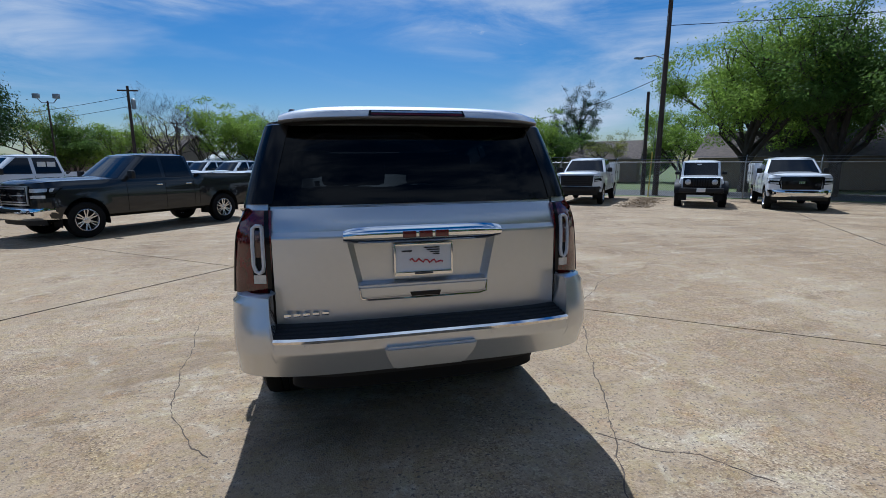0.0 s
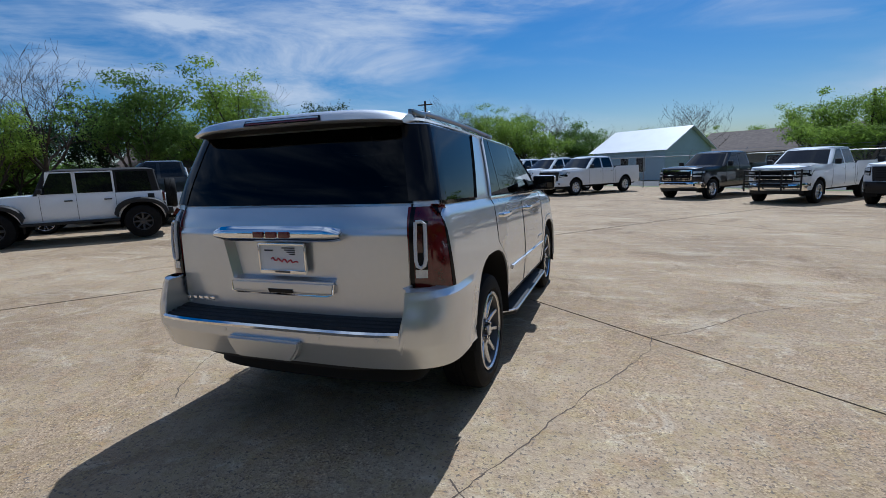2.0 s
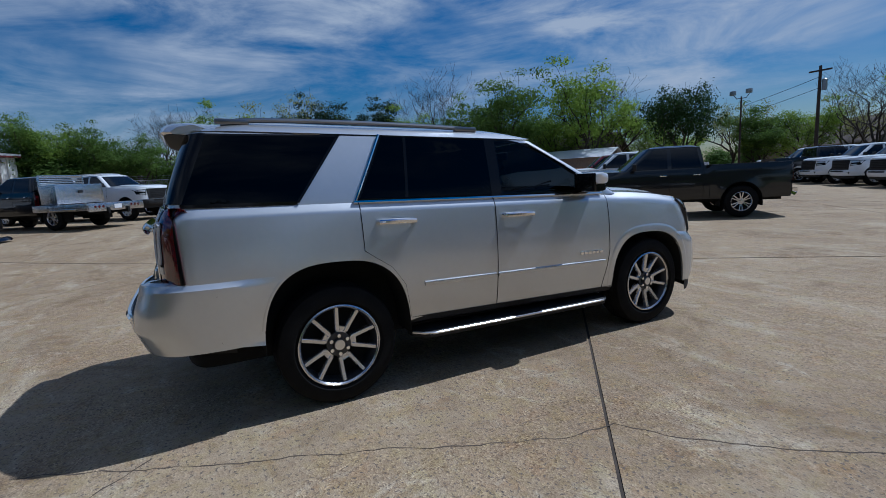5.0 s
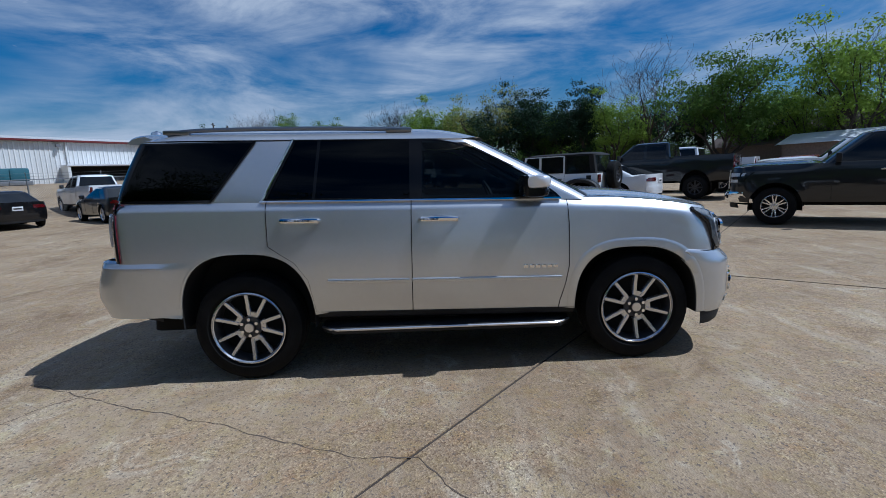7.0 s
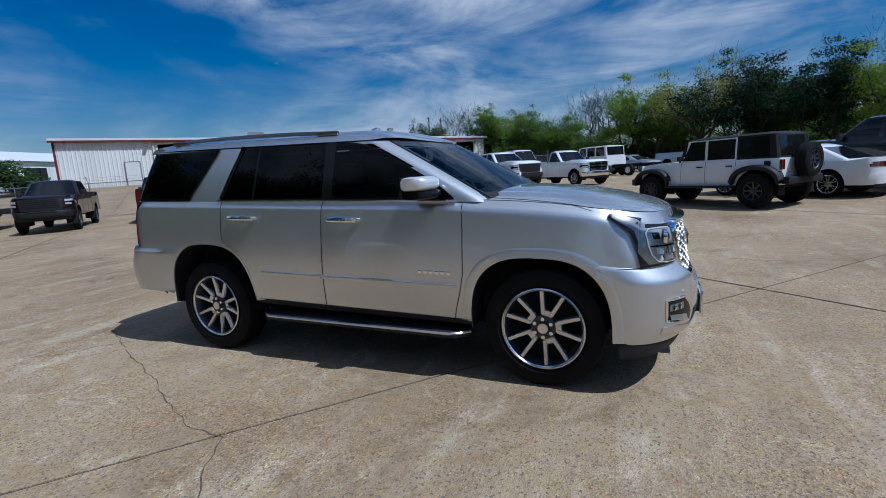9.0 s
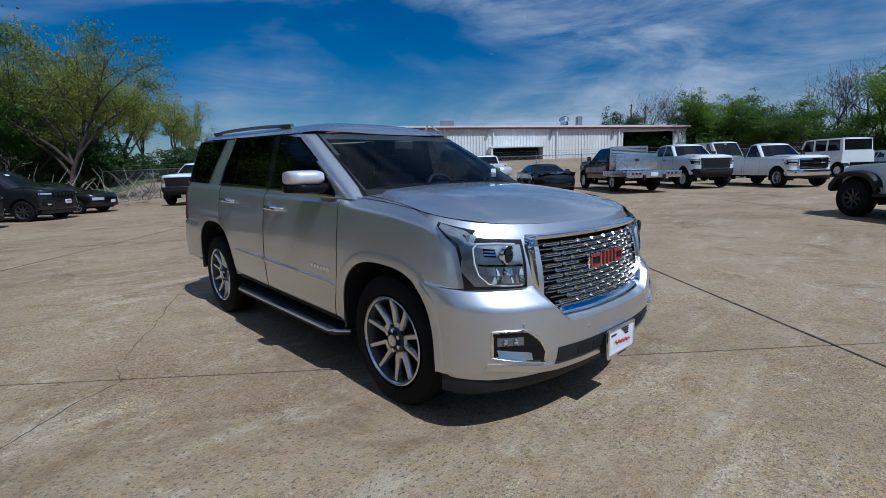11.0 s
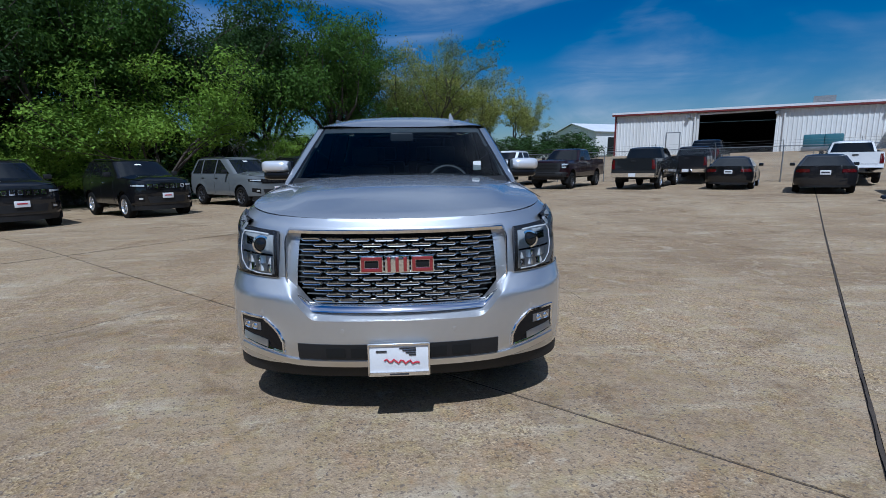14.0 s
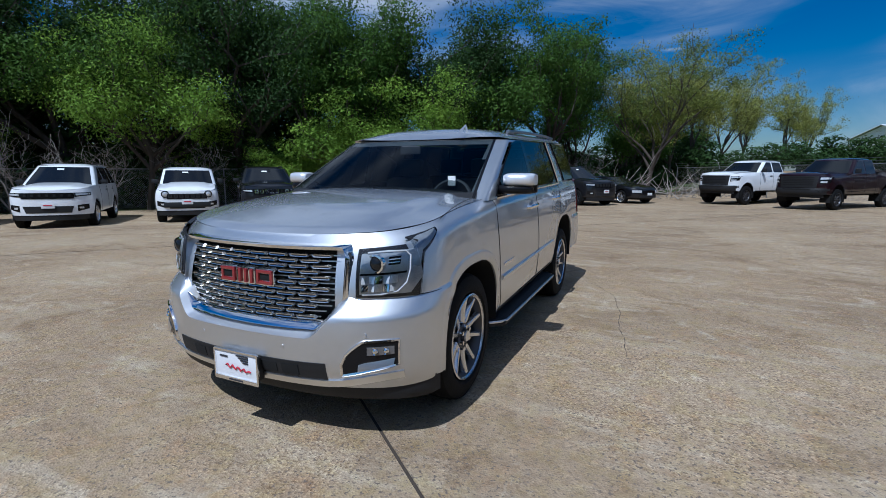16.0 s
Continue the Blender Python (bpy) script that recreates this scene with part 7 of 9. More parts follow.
def build_lot_cars():
    h = (HX, HY)
    b = (-HX, -HY)
    # centre row: the dark pickup beside the SUV and its neighbours
    auto("pickup_truck", "dark grey crew-cab pickup with chrome bumper and alloy wheels", "truck", -5.43, 9.55, *h, PICKUP, M_DGREY, "six", grille=M_SATIN)
    t = auto("pickup_truck", "white crew-cab pickup with window stickers", "truck", -10.3, 13.5, *h, PICKUP, M_WHITE, "six", grille=M_GLOSSBLK)
    for py in (-0.36, -0.63):
        part("window_sticker", bbox(-0.872, py, 1.60, 0.010, 0.23, 0.21), M_PAPER, t, "white price sheet in the window")
    auto("pickup_truck", "dark red pickup truck in the lot's middle row", "truck", -14.6, 17.2, *h, PICKUP, M_RED, "six")
    auto("pickup_truck", "dark grey pickup behind the row of white trucks", "truck", -10.2, 29.5, *b, PICKUP, M_CHAR, "six")
    # the row along the street fence
    c = auto("pickup_truck", "white extended-cab work truck with black grille", "truck", 0.3, 22.4, *h, PICKUP, M_WHITE, "steel", black_front=True, group="row of white work trucks", bright=True)
    for k in range(1, 7):
        x, y = 0.3 - 2.05 * k, 22.4 + 1.5 * k
        copy_thing(c, heading(x, y, ground_z(x, y), *h))
    auto("pickup_truck", "charcoal crew-cab pickup with crossbar chrome grille", "truck", 5.9, 19.5, *h, PICKUP, M_CHAR, "six")
    t = auto("pickup_truck", "white pickup with black grille guard", "truck", 8.7, 17.1, *h, PICKUP, M_WHITE, "six", grille=M_CHROME)
    g = bmesh.new()
    for z in (0.62, 0.80, 0.98, 1.16):
        tube(g, [(x, 2.98 - 0.12 * abs(x) ** 3, z) for x in (-0.92, -0.6, -0.3, 0, 0.3, 0.6, 0.92)], 0.03, 6)
    for x in (-0.9, -0.35, 0.35, 0.9):
        tube(g, [(x, 2.99 - 0.12 * abs(x) ** 3, 0.45), (x, 3.0 - 0.12 * abs(x) ** 3, 1.2)], 0.03, 6)
    part("grille_guard", g, M_PLASTIC, t, "black steel grille guard")
    t = auto("pickup_truck", "white service truck with black grille and utility lockers", "truck", 11.6, 15.8, *h, PICKUP, M_WHITE, "steel", black_front=True, bright=False, lift=0.06)
    service_body(t)
    auto("off_road_car", "white two-row off-roader with black fenders and soft top", "car", 15.2, 12.75, *h, JEEP, M_WHITE, "black", "jeep", bright=False, lift=0.04)
    t = auto("pickup_truck", "white heavy-duty pickup with chrome-ringed black grille", "truck", 18.0, 11.1, *h, PICKUP, M_WHITE, "six", lift=0.06, grille=M_GLOSSBLK)
    service_body(t)
    # middle of the lot
    auto("off_road_car", "white four-door off-roader with black soft top and spare wheel", "car", -11.6, 3.9, *h, JEEP, M_WHITE, "black", "jeep", bright=False, cab_paint=M_BLACKSOFT)
    auto("sedan", "white four-door sedan with red tail lamps", "car", -13.5, 6.0, *h, SEDAN, M_WHITE, "six", "sedan")
    auto("pickup_truck", "lifted dark grey pickup with black wheels", "truck", -14.3, 8.6, *h, PICKUP, M_DGREY, "black", bright=False, lift=0.16)
    auto("pickup_truck", "white crew-cab pickup seen from behind", "truck", -17.0, 11.2, *h, PICKUP, M_WHITE, "six")
    # far end of the lot
    t = auto("flatbed_truck", "black crew-cab truck with polished aluminium flatbed and toolbox", "truck", -20.0, -7.7, *h, CHASSIS, M_BLACKP, "six", rearbar=False)
    flat_deck(t, -3.7, -1.25, 0.86)
    bx = part("toolbox", bbox(0, -1.75, 1.30, 1.9, 0.75, 0.72, 0.02), M_TREAD, t, "polished diamond-plate toolbox")
    part("toolbox_latch", bbox(0, -2.14, 1.38, 0.16, 0.04, 0.12, 0.01), M_PLASTIC, bx)
    rk = part("headache_rack", bbox(0, -1.30, 2.00, 1.75, 0.06, 0.06, 0.02), M_TREAD, t, "aluminium headache rack")
    for k in range(6):
        part("louvre", bbox(0, -1.30, 1.62 + 0.065 * k, 1.68, 0.05, 0.035, 0.006), M_SATIN, rk)
    for s in (1, -1):
        part("rack_post", bbox(s * 0.86, -1.30, 1.66, 0.06, 0.06, 0.66, 0.01), M_TREAD, rk)
    t = auto("cab_chassis_truck", "white crew-cab chassis truck with black grille", "truck", -22.9, -5.7, *b, CHASSIS, M_WHITE, "steel", black_front=True, bright=False, lift=0.06)
    flat_deck(t, -4.6, -1.25, 0.95, 2.2, M_DARK)
    auto("pickup_truck", "white regular-cab pickup with crossbar grille", "truck", -24.2, -2.3, *b, PICKUP_REG, M_WHITE, "six")
    t = auto("cab_over_truck", "white cab-over crew truck with bare chassis", "truck", -34.3, -1.2, *h, CREWVAN, M_WHITE, "steel", "none", bright=False)
    for s in (1, -1):
        part("frame_rail", bbox(s * 0.42, -3.2, 0.70, 0.10, 3.6, 0.22, 0.01), M_DARK, t)
        wheel(t, s * 0.85, -3.4, 0.40, s, "steel", 0.22, 0.30)
    auto("pickup_truck", "silver regular-cab pickup by the far fence", "truck", -38.5, 5.5, *b, PICKUP_REG, M_LTSILVER, "black")
    auto("sedan", "white sedan by the far fence", "car", -43.0, 9.0, *b, SEDAN, M_LTSILVER, "black", "sedan")
    auto("van", "white high-roof cargo van", "van", -33.8, -7.5, *b, dict(SUV, w=1.0, roof=2.35, wt=0.88, belt=1.30, rim=1.30, hood_front=1.16, hood_y=1.5, cab=(-2.4, 1.6), top=(-2.38, 0.85), sides=((0.2, 1.15),)), M_WHITE, "steel", "suv", bright=False)
    auto("pickup_truck", "white pickup parked beyond the cab-chassis trucks", "truck", -29.5, -8.6, *b, PICKUP, M_WHITE, "six")
    auto("sedan", "silver compact car behind the flatbed truck", "car", -25.0, -10.2, *b, SEDAN, M_LTSILVER, "six", "sedan")
    auto("sedan", "blue sedan at the back of the lot", "car", -37.0, -2.0, *b, SEDAN, M_BLUE, "six", "sedan")
    auto("sedan", "pale silver sedan at the back of the lot", "car", -40.0, 1.0, *b, SEDAN, M_LTSILVER, "six", "sedan")
    # along the warehouse fence
    t = auto("cab_chassis_truck", "white crew-cab chassis truck with flat deck beside brush", "truck", -5.9, -24.2, *b, CHASSIS, M_WHITE, "black", black_front=True, bright=False, lift=0.08)
    flat_deck(t, -4.6, -1.25, 0.95, 2.2, M_DARK)
    auto("pickup_truck", "dark maroon lifted pickup with black grille", "truck", -8.6, -21.4, *b, PICKUP, M_MAROON, "black", bright=False, lift=0.12, black_front=True)
    auto("pickup_truck", "black crew-cab pickup with chrome rear bumper", "truck", -12.2, -19.4, *h, PICKUP, M_DGREY, "six", lift=0.05)
    auto("pickup_truck", "dark pickup parked by the warehouse fence", "truck", -16.6, -22.6, *h, PICKUP, M_CHAR, "six")
    auto("pickup_truck", "black pickup parked on the warehouse ramp", "truck", -19.2, -25.6, *h, PICKUP, M_BLACKP, "six", lift=0.05)
    auto("sedan", "black four-door sedan with red tail lamps", "car", -15.2, -17.1, *h, SEDAN, M_BLACKP, "six", "sedan")
    auto("sedan", "dark grey saloon with chrome trim", "car", -16.3, -13.4, *h, SEDAN, M_CHAR, "six", "sedan")
    auto("pickup_truck", "white pickup parked up the ramp", "truck", -21.5, -17.8, *h, PICKUP, M_WHITE, "six")
    t = auto("wrecked_coupe", "wrecked black coupe with crumpled front and loose bumper", "car", -17.2, -10.0, *b, COUPE, M_BLACKP, "black", "none", bright=False)
    bm = bmesh.new()
    rng = random.Random(3)
    grid(bm, [[(lerp(-0.85, 0.85, i / 10), 1.1 + 0.16 * j, 0.88 + 0.14 * math.sin(j * 1.1) + rng.uniform(-0.05, 0.05)) for i in range(11)] for j in range(7)])
    part("crumpled_hood", fix_normals(bm), M_BLACKP, t, "buckled black hood", angle=15)
    bm = bmesh.new()
    rows = []
    for i in range(15):
        a = lerp(-1.2, 1.2, i / 14)
        rows.append([(0.7 + 0.95 * math.sin(a), 2.6 + 0.55 * math.cos(a) + 0.12 * j, 0.02 + 0.10 * math.sin(math.pi * j / 4) + rng.uniform(0, 0.03)) for j in range(5)])
    grid(bm, rows)
    part("loose_bumper", fix_normals(bm), M_BLACKP, t, "torn-off bumper cover on the ground", angle=15)
    # along the trees
    j = (-0.768, 0.64)
    f0 = Vector((14.4, -3.9))
    st = Vector((-2.2, -2.67))
    row = [("white compact SUV with black lower bumper", SUV, M_WHITE, M_GLOSSBLK, "six"), ("white small SUV with black hood decal and roof rails", RENEGADE, M_WHITE, M_PLASTIC, "six"), ("dark brown SUV with chrome slotted grille", COMPACT, M_CHAR, M_CHROME, "six"), ("black SUV with chrome slotted grille", COMPACT, M_BLACKP, M_CHROME, "six"), ("grey muscular SUV with hood scoop and black wheels", SUV, M_GREY, M_DARK, "black"), ("charcoal SUV with black grille and wheels", SUV, M_CHAR, M_DARK, "black"), ("dark charcoal SUV with black grille", SUV, M_CHAR, M_DARK, "black")]
    for k, (lab, S, pm, gm, wh) in enumerate(row):
        fx, fy = f0 + st * (k - (0, 0, 0.28, 0.28, 0.08, 0.0, 0.0)[k]) + Vector(j) * (0.45 if S is COMPACT else 0.0)
        ax = S["axle"]
        t = auto("suv", lab, "car", fx - j[0] * ax, fy - j[1] * ax, *j, S, pm, wh, "suv", bright=gm is M_CHROME, grille=gm)
        if wh == "black" and pm is M_GREY:
            part("hood_scoop", bbox(0, 1.55, 1.185, 0.42, 0.30, 0.05, 0.02), M_PLASTIC, t, "black hood scoop")
        if S is RENEGADE:
            def bonnet(u, v):
                px, py = lerp(-0.36, 0.36, u), lerp(1.05, 1.86, v)
                k = (py - S["hood_y"]) / (S["nose"] - S["hood_y"])
                return px, py, S["belt"] + (S["hood_front"] - S["belt"]) * k**1.7 + S["crown"] * (1 - (abs(px) / S["w"]) ** 3) * (1 - 0.3 * k) + 0.006
            for s in (1, -1):
                bm = bmesh.new()
                lathe(bm, [(-0.04, 0.115), (0.035, 0.112), (0.040, 0.095), (0.012, 0.088)], 20, "y", (s * 0.60, S["nose"] - 0.05, 0.93))
                part("headlamp_ring", fix_normals(bm), M_GLOSSBLK, t, "round black headlamp ring")
                bm = bmesh.new()
                lathe(bm, [(0.010, 0.092), (0.030, 0.075), (0.042, 0.04), (0.046, 0.0)], 20, "y", (s * 0.60, S["nose"] - 0.05, 0.93))
                part("round_headlamp", fix_normals(bm), M_LENS, t, "round clear headlamp")
            part("bumper_cladding", bbox(0, S["nose"] - 0.02, 0.60, 1.30, 0.10, 0.16, 0.03), M_PLASTIC, t, "black lower bumper cladding")
            part("hood_decal", panel(bonnet, 8, 8, 0.004), M_PLASTIC, t, "matt black hood decal")
    fx, fy = f0 - st
    auto("suv", "white SUV at the end of the row by the trees", "car", fx + 1.12, fy - 0.93, *j, SUV, M_WHITE, "six", "suv")
    auto("coupe", "black two-door coupe with bright alloy wheels", "car", 0.5, -23.3, *j, COUPE, M_BLACKP, "six", "sedan")


M_BLACKSOFT = mat("black_soft_top", (0.012, 0.012, 0.013), rough=0.85, vary=0.3, scale=3, bump=0.2, bump_scale=60)
build_lot_cars()

# ---- buildings, fences, poles ----
D2 = Vector((-0.768, 0.64))  # along the warehouse and fences
N2 = Vector((0.64, 0.768))  # from the warehouse towards the lot
WA = Vector((-19.8, -41.8))


def wpt(s, out, z):
    p = WA + D2 * s + N2 * out
    return (p.x, p.y, z)


def corrugated(s0, s1, z0, z1a, z1b, out=0.0):
    """A ribbed metal wall between two stations; the eave may fall from z1a to z1b."""
    bm = bmesh.new()
    pts = []
    n = max(1, round((s1 - s0) / 0.305))
    for k in range(n):
        a = s0 + (s1 - s0) * k / n
        d = (s1 - s0) / n
        pts += [(a, 0.0), (a + d * 0.62, 0.0), (a + d * 0.72, 0.04), (a + d * 0.88, 0.04)]
    pts.append((s1, 0.0))
    rows = [[wpt(a, out + o, z0) for a, o in pts], [wpt(a, out + o, lerp(z1a, z1b, (a - s0) / max(1e-6, s1 - s0))) for a, o in pts]]
    grid(bm, rows)
    return fix_normals(bm)


def wbox(s0, s1, o0, o1, z0, z1, bevel=0.0):
    bm = bmesh.new()
    c = [wpt(s, o, z) for z in (z0, z1) for s, o in ((s0, o0), (s1, o0), (s1, o1), (s0, o1))]
    v = [bm.verts.new(p) for p in c]
    for f in ((0, 1, 2, 3), (4, 5, 6, 7), (0, 1, 5, 4), (1, 2, 6, 5), (2, 3, 7, 6), (3, 0, 4, 7)):
        bm.faces.new([v[i] for i in f])
    fix_normals(bm)
    if bevel:
        bmesh.ops.bevel(bm, geom=bm.edges[:], offset=bevel, segments=1, affect="EDGES")
    return bm


def eave(s):
    return 5.92 - 0.0185 * s


def build_warehouse():
    t = thing("warehouse", "long white metal warehouse with red eave trim and open bays", "building")
    base, L = 1.7, 40.6
    holes = [(7.25, 12.9, 5.42), (33.8, 39.2, 4.80)]
    s = 0.0
    for a, b, top in holes + [(L, L, 0)]:
        part("wall", corrugated(s, a, base, eave(s), eave(a)), M_SIDING, t)
        if b > a:
            part("wall", corrugated(a, b, top, eave(a), eave(b)), M_SIDING, t)
            for s0, s1 in ((a - 0.14, a + 0.02), (b - 0.02, b + 0.14)):
                part("bay_frame", wbox(s0, s1, -0.1, 0.09, base, top + 0.12), M_SIDING, t)
            part("bay_frame", wbox(a - 0.14, b + 0.14, -0.1, 0.09, top, top + 0.14), M_SIDING, t)
        s = b
    # inside of the bays: near-black all over, so the shade is in the colour
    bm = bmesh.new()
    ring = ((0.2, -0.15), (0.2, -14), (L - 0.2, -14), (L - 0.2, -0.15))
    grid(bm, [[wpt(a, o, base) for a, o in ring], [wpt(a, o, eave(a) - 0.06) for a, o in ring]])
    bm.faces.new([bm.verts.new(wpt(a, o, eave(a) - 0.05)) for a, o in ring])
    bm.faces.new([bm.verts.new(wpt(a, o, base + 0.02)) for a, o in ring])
    part("bay_interior", bm, M_DARK, t, "warehouse interior in near-black for its shade")
    for s0 in (0.0, L):
        bm = bmesh.new()
        bm.faces.new([bm.verts.new(p) for p in (wpt(s0, 0, base), wpt(s0, -16, base), wpt(s0, -16, eave(s0) + 0.9), wpt(s0, 0, eave(s0)))])
        part("end_wall", bm, M_SIDING, t)
    bm = bmesh.new()
    grid(bm, [[wpt(lerp(-0.25, L + 0.25, k / 40), o, eave(lerp(0, L, k / 40)) + h) for k in range(41)] for o, h in ((0.34, -0.02), (0.37, 0.0), (0.37, 0.17), (-8.0, 0.90), (-16.0, 0.4))])
    part("roof", fix_normals(bm), M_ROOFW, t, "white ribbed metal roof")
    bm = bmesh.new()
    grid(bm, [[wpt(lerp(-0.25, L + 0.25, k / 40), o, eave(lerp(0, L, k / 40)) + h) for k in range(41)] for o, h in ((0.10, -0.16), (0.365, -0.14), (0.365, -0.01), (0.05, 0.0))])
    part("eave_trim", fix_normals(bm), M_REDTRIM, t, "red metal eave trim")
    part("corner_trim", wbox(-0.06, 0.10, -0.05, 0.07, base, eave(0)), M_REDTRIM, t)
    for s0 in (6.9, 13.4, 20.2, 26.8, 33.3, 39.8):
        part("downspout", wbox(s0, s0 + 0.12, 0.05, 0.17, base, eave(s0) - 0.05), M_SIDING, t)
        part("wall_lamp", wbox(s0 - 0.6, s0 - 0.35, 0.06, 0.40, eave(s0) - 0.55, eave(s0) - 0.35), M_GALV, t)
    part("personnel_door", wbox(4.7, 5.75, 0.05, 0.10, base + 0.3, 3.98), M_SIDING, t, "white steel door in its frame")
    part("door_frame", wbox(4.62, 5.83, 0.045, 0.07, base + 0.3, 4.06), M_GALV, t)
    # lean-to; its opening's shade is painted into the near-black back and step
    part("canopy_roof", wbox(19.7, 25.2, 0.1, 1.8, 3.45, 3.56), M_ROOFW, t, "white canopy roof over a dark bay")
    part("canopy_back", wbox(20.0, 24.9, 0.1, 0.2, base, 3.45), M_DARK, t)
    for s0 in (19.75, 24.95):
        part("canopy_side", wbox(s0, s0 + 0.2, 0.1, 1.75, base, 3.45), M_SIDING, t)
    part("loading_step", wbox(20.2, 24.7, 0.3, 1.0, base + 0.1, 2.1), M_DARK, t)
    for s0, w0, h0 in ((15.2, 1.5, 0.35), (30.5, 0.5, 0.8)):
        part("roof_vent", wbox(s0, s0 + w0, -5, -4.2, eave(s0) + 0.6, eave(s0) + 0.75 + h0), M_GALV, t)
    bm = bmesh.new()
    lathe(bm, [(0, 0.45), (0.35, 0.45), (0.4, 0.6), (0.8, 0.5), (1.0, 0.0)], 16, "z", wpt(29.2, -5, eave(29) + 0.7))
    part("turbine_vent", fix_normals(bm), M_SATIN, t)
    return t


def shed(x, y, ang, L, W, zb, he, hr, wall_m, roof_m, name, label, over=0.35, windows=(), front_dark=False):
    """A gabled building: ridge along its own x, walls, roof slabs with overhang, windows with frames."""
    t = thing(name, label, "building", pose(x, y, zb, 0, 0, ang))
    bm = bmesh.new()
    pr = [(-W / 2, 0), (-W / 2, he), (0, hr), (W / 2, he), (W / 2, 0)]
    vs = grid(bm, [[(-L / 2, a, z) for a, z in pr], [(L / 2, a, z) for a, z in pr]])
    bm.faces.new(vs[0]), bm.faces.new(vs[1][::-1])
    part("wall", fix_normals(bm), wall_m, t, smooth=False)
    k = (hr - he) / (W / 2)
    for s in (1, -1):
        bm = bmesh.new()
        e = W / 2 + over
        grid(bm, [[(lx, s * a, hr - k * a + dz) for a in (0, e / 2, e)] for lx, dz in ((-L / 2 - over, 0.03), (-L / 2 - over, 0.11), (L / 2 + over, 0.11), (L / 2 + over, 0.03))], close=False)
        part("roof", fix_normals(bm), roof_m, t, smooth=False)
    for wx, wy, ww, wh, wz in windows:
        onx = abs(abs(wx) - L / 2) < 0.01
        w_ob = new("window")
        w_ob.parent = t
        sx, sy = (0.08, ww) if onx else (ww, 0.08)
        part("window_frame", bbox(wx, wy, wz, sx + (0 if onx else 0.14), sy + (0.14 if onx else 0), wh + 0.14, 0.01), M_WHITE, w_ob)
        part("pane", bbox(wx * (1.003 if onx else 1), wy * (1.003 if not onx else 1), wz, sx + (0.03 if onx else 0), sy + (0 if onx else 0.03), wh, 0.0), M_GLASSD, w_ob)
    return t


def chain_mat():
    m = mat("chain_link_wire", (0.30, 0.30, 0.30), rough=0.5, metal=0.7)
    n, l = m.node_tree.nodes, m.node_tree.links
    uv = n.new("ShaderNodeTexCoord")
    tot = None
    for ang in (45, -45):
        mp, wv, gt = n.new("ShaderNodeMapping"), n.new("ShaderNodeTexWave"), n.new("ShaderNodeMath")
        mp.inputs["Rotation"].default_value = (0, 0, radians(ang))
        l.new(uv.outputs["UV"], mp.inputs[0]), l.new(mp.outputs[0], wv.inputs["Vector"])
        wv.inputs["Scale"].default_value = 4.4
        gt.operation = "GREATER_THAN"
        gt.inputs[1].default_value = 0.984
        l.new(wv.outputs["Fac"], gt.inputs[0])
        if tot is None:
            tot = gt.outputs[0]
        else:
            mx = n.new("ShaderNodeMath")
            mx.operation = "MAXIMUM"
            l.new(tot, mx.inputs[0]), l.new(gt.outputs[0], mx.inputs[1])
            tot = mx.outputs[0]
    tr, ms = n.new("ShaderNodeBsdfTransparent"), n.new("ShaderNodeMixShader")
    l.new(tot, ms.inputs[0]), l.new(tr.outputs[0], ms.inputs[1]), l.new(n["Principled BSDF"].outputs[0], ms.inputs[2])
    l.new(ms.outputs[0], n["Material Output"].inputs["Surface"])
    return m


M_CHAIN = chain_mat()


def fence(p0, p1, height=1.85, step=3.0, barbed=True, label=""):
    p0, p1 = Vector(p0), Vector(p1)
    t = thing("chain_link_fence", label or "galvanised chain-link fence with posts and top rail", "fence")
    L = (p1 - p0).length
    n = round(L / step)
    d = (p1 - p0) / n
    pb = bmesh.new()
    tube(pb, [(0, 0, -0.1), (0, 0, height + 0.05)], 0.03, 8)
    if barbed:
        tube(pb, [(0, 0, height + 0.02), (0.16, 0.10, height + 0.34)], 0.015, 6)
    me = mesh_of("post", pb, M_GALV)
    pts = []
    for k in range(n + 1):
        c = p0 + d * k
        z = ground_z(c.x, c.y)
        o = new("post", me)
        o.parent = t
        o.location = (c.x, c.y, z)
        pts.append((c.x, c.y, z))
    bm = bmesh.new()
    tube(bm, [(x, y, z + height) for x, y, z in pts], 0.022, 6)
    part("top_rail", bm, M_GALV, t)
    if barbed:
        for k in range(2):
            bm = bmesh.new()
            tube(bm, [(x + 0.06 + 0.07 * k, y + 0.05 + 0.04 * k, z + height + 0.14 + 0.14 * k) for x, y, z in pts], 0.006, 4)
            part("barbed_wire", bm, M_GALV, t)
    bm = bmesh.new()
    vs = grid(bm, [[(x, y, z + 0.03) for x, y, z in pts], [(x, y, z + height) for x, y, z in pts]])
    uv = bm.loops.layers.uv.new("uv")
    for fc in bm.faces:
        for lp in fc.loops:
            i = next(k for k in range(len(pts)) if lp.vert in (vs[0][k], vs[1][k]))
            lp[uv].uv = (i * d.length, 0 if lp.vert is vs[0][i] else height)
    part("wire_mesh", bm, M_CHAIN, t, "diamond wire mesh")
    return t


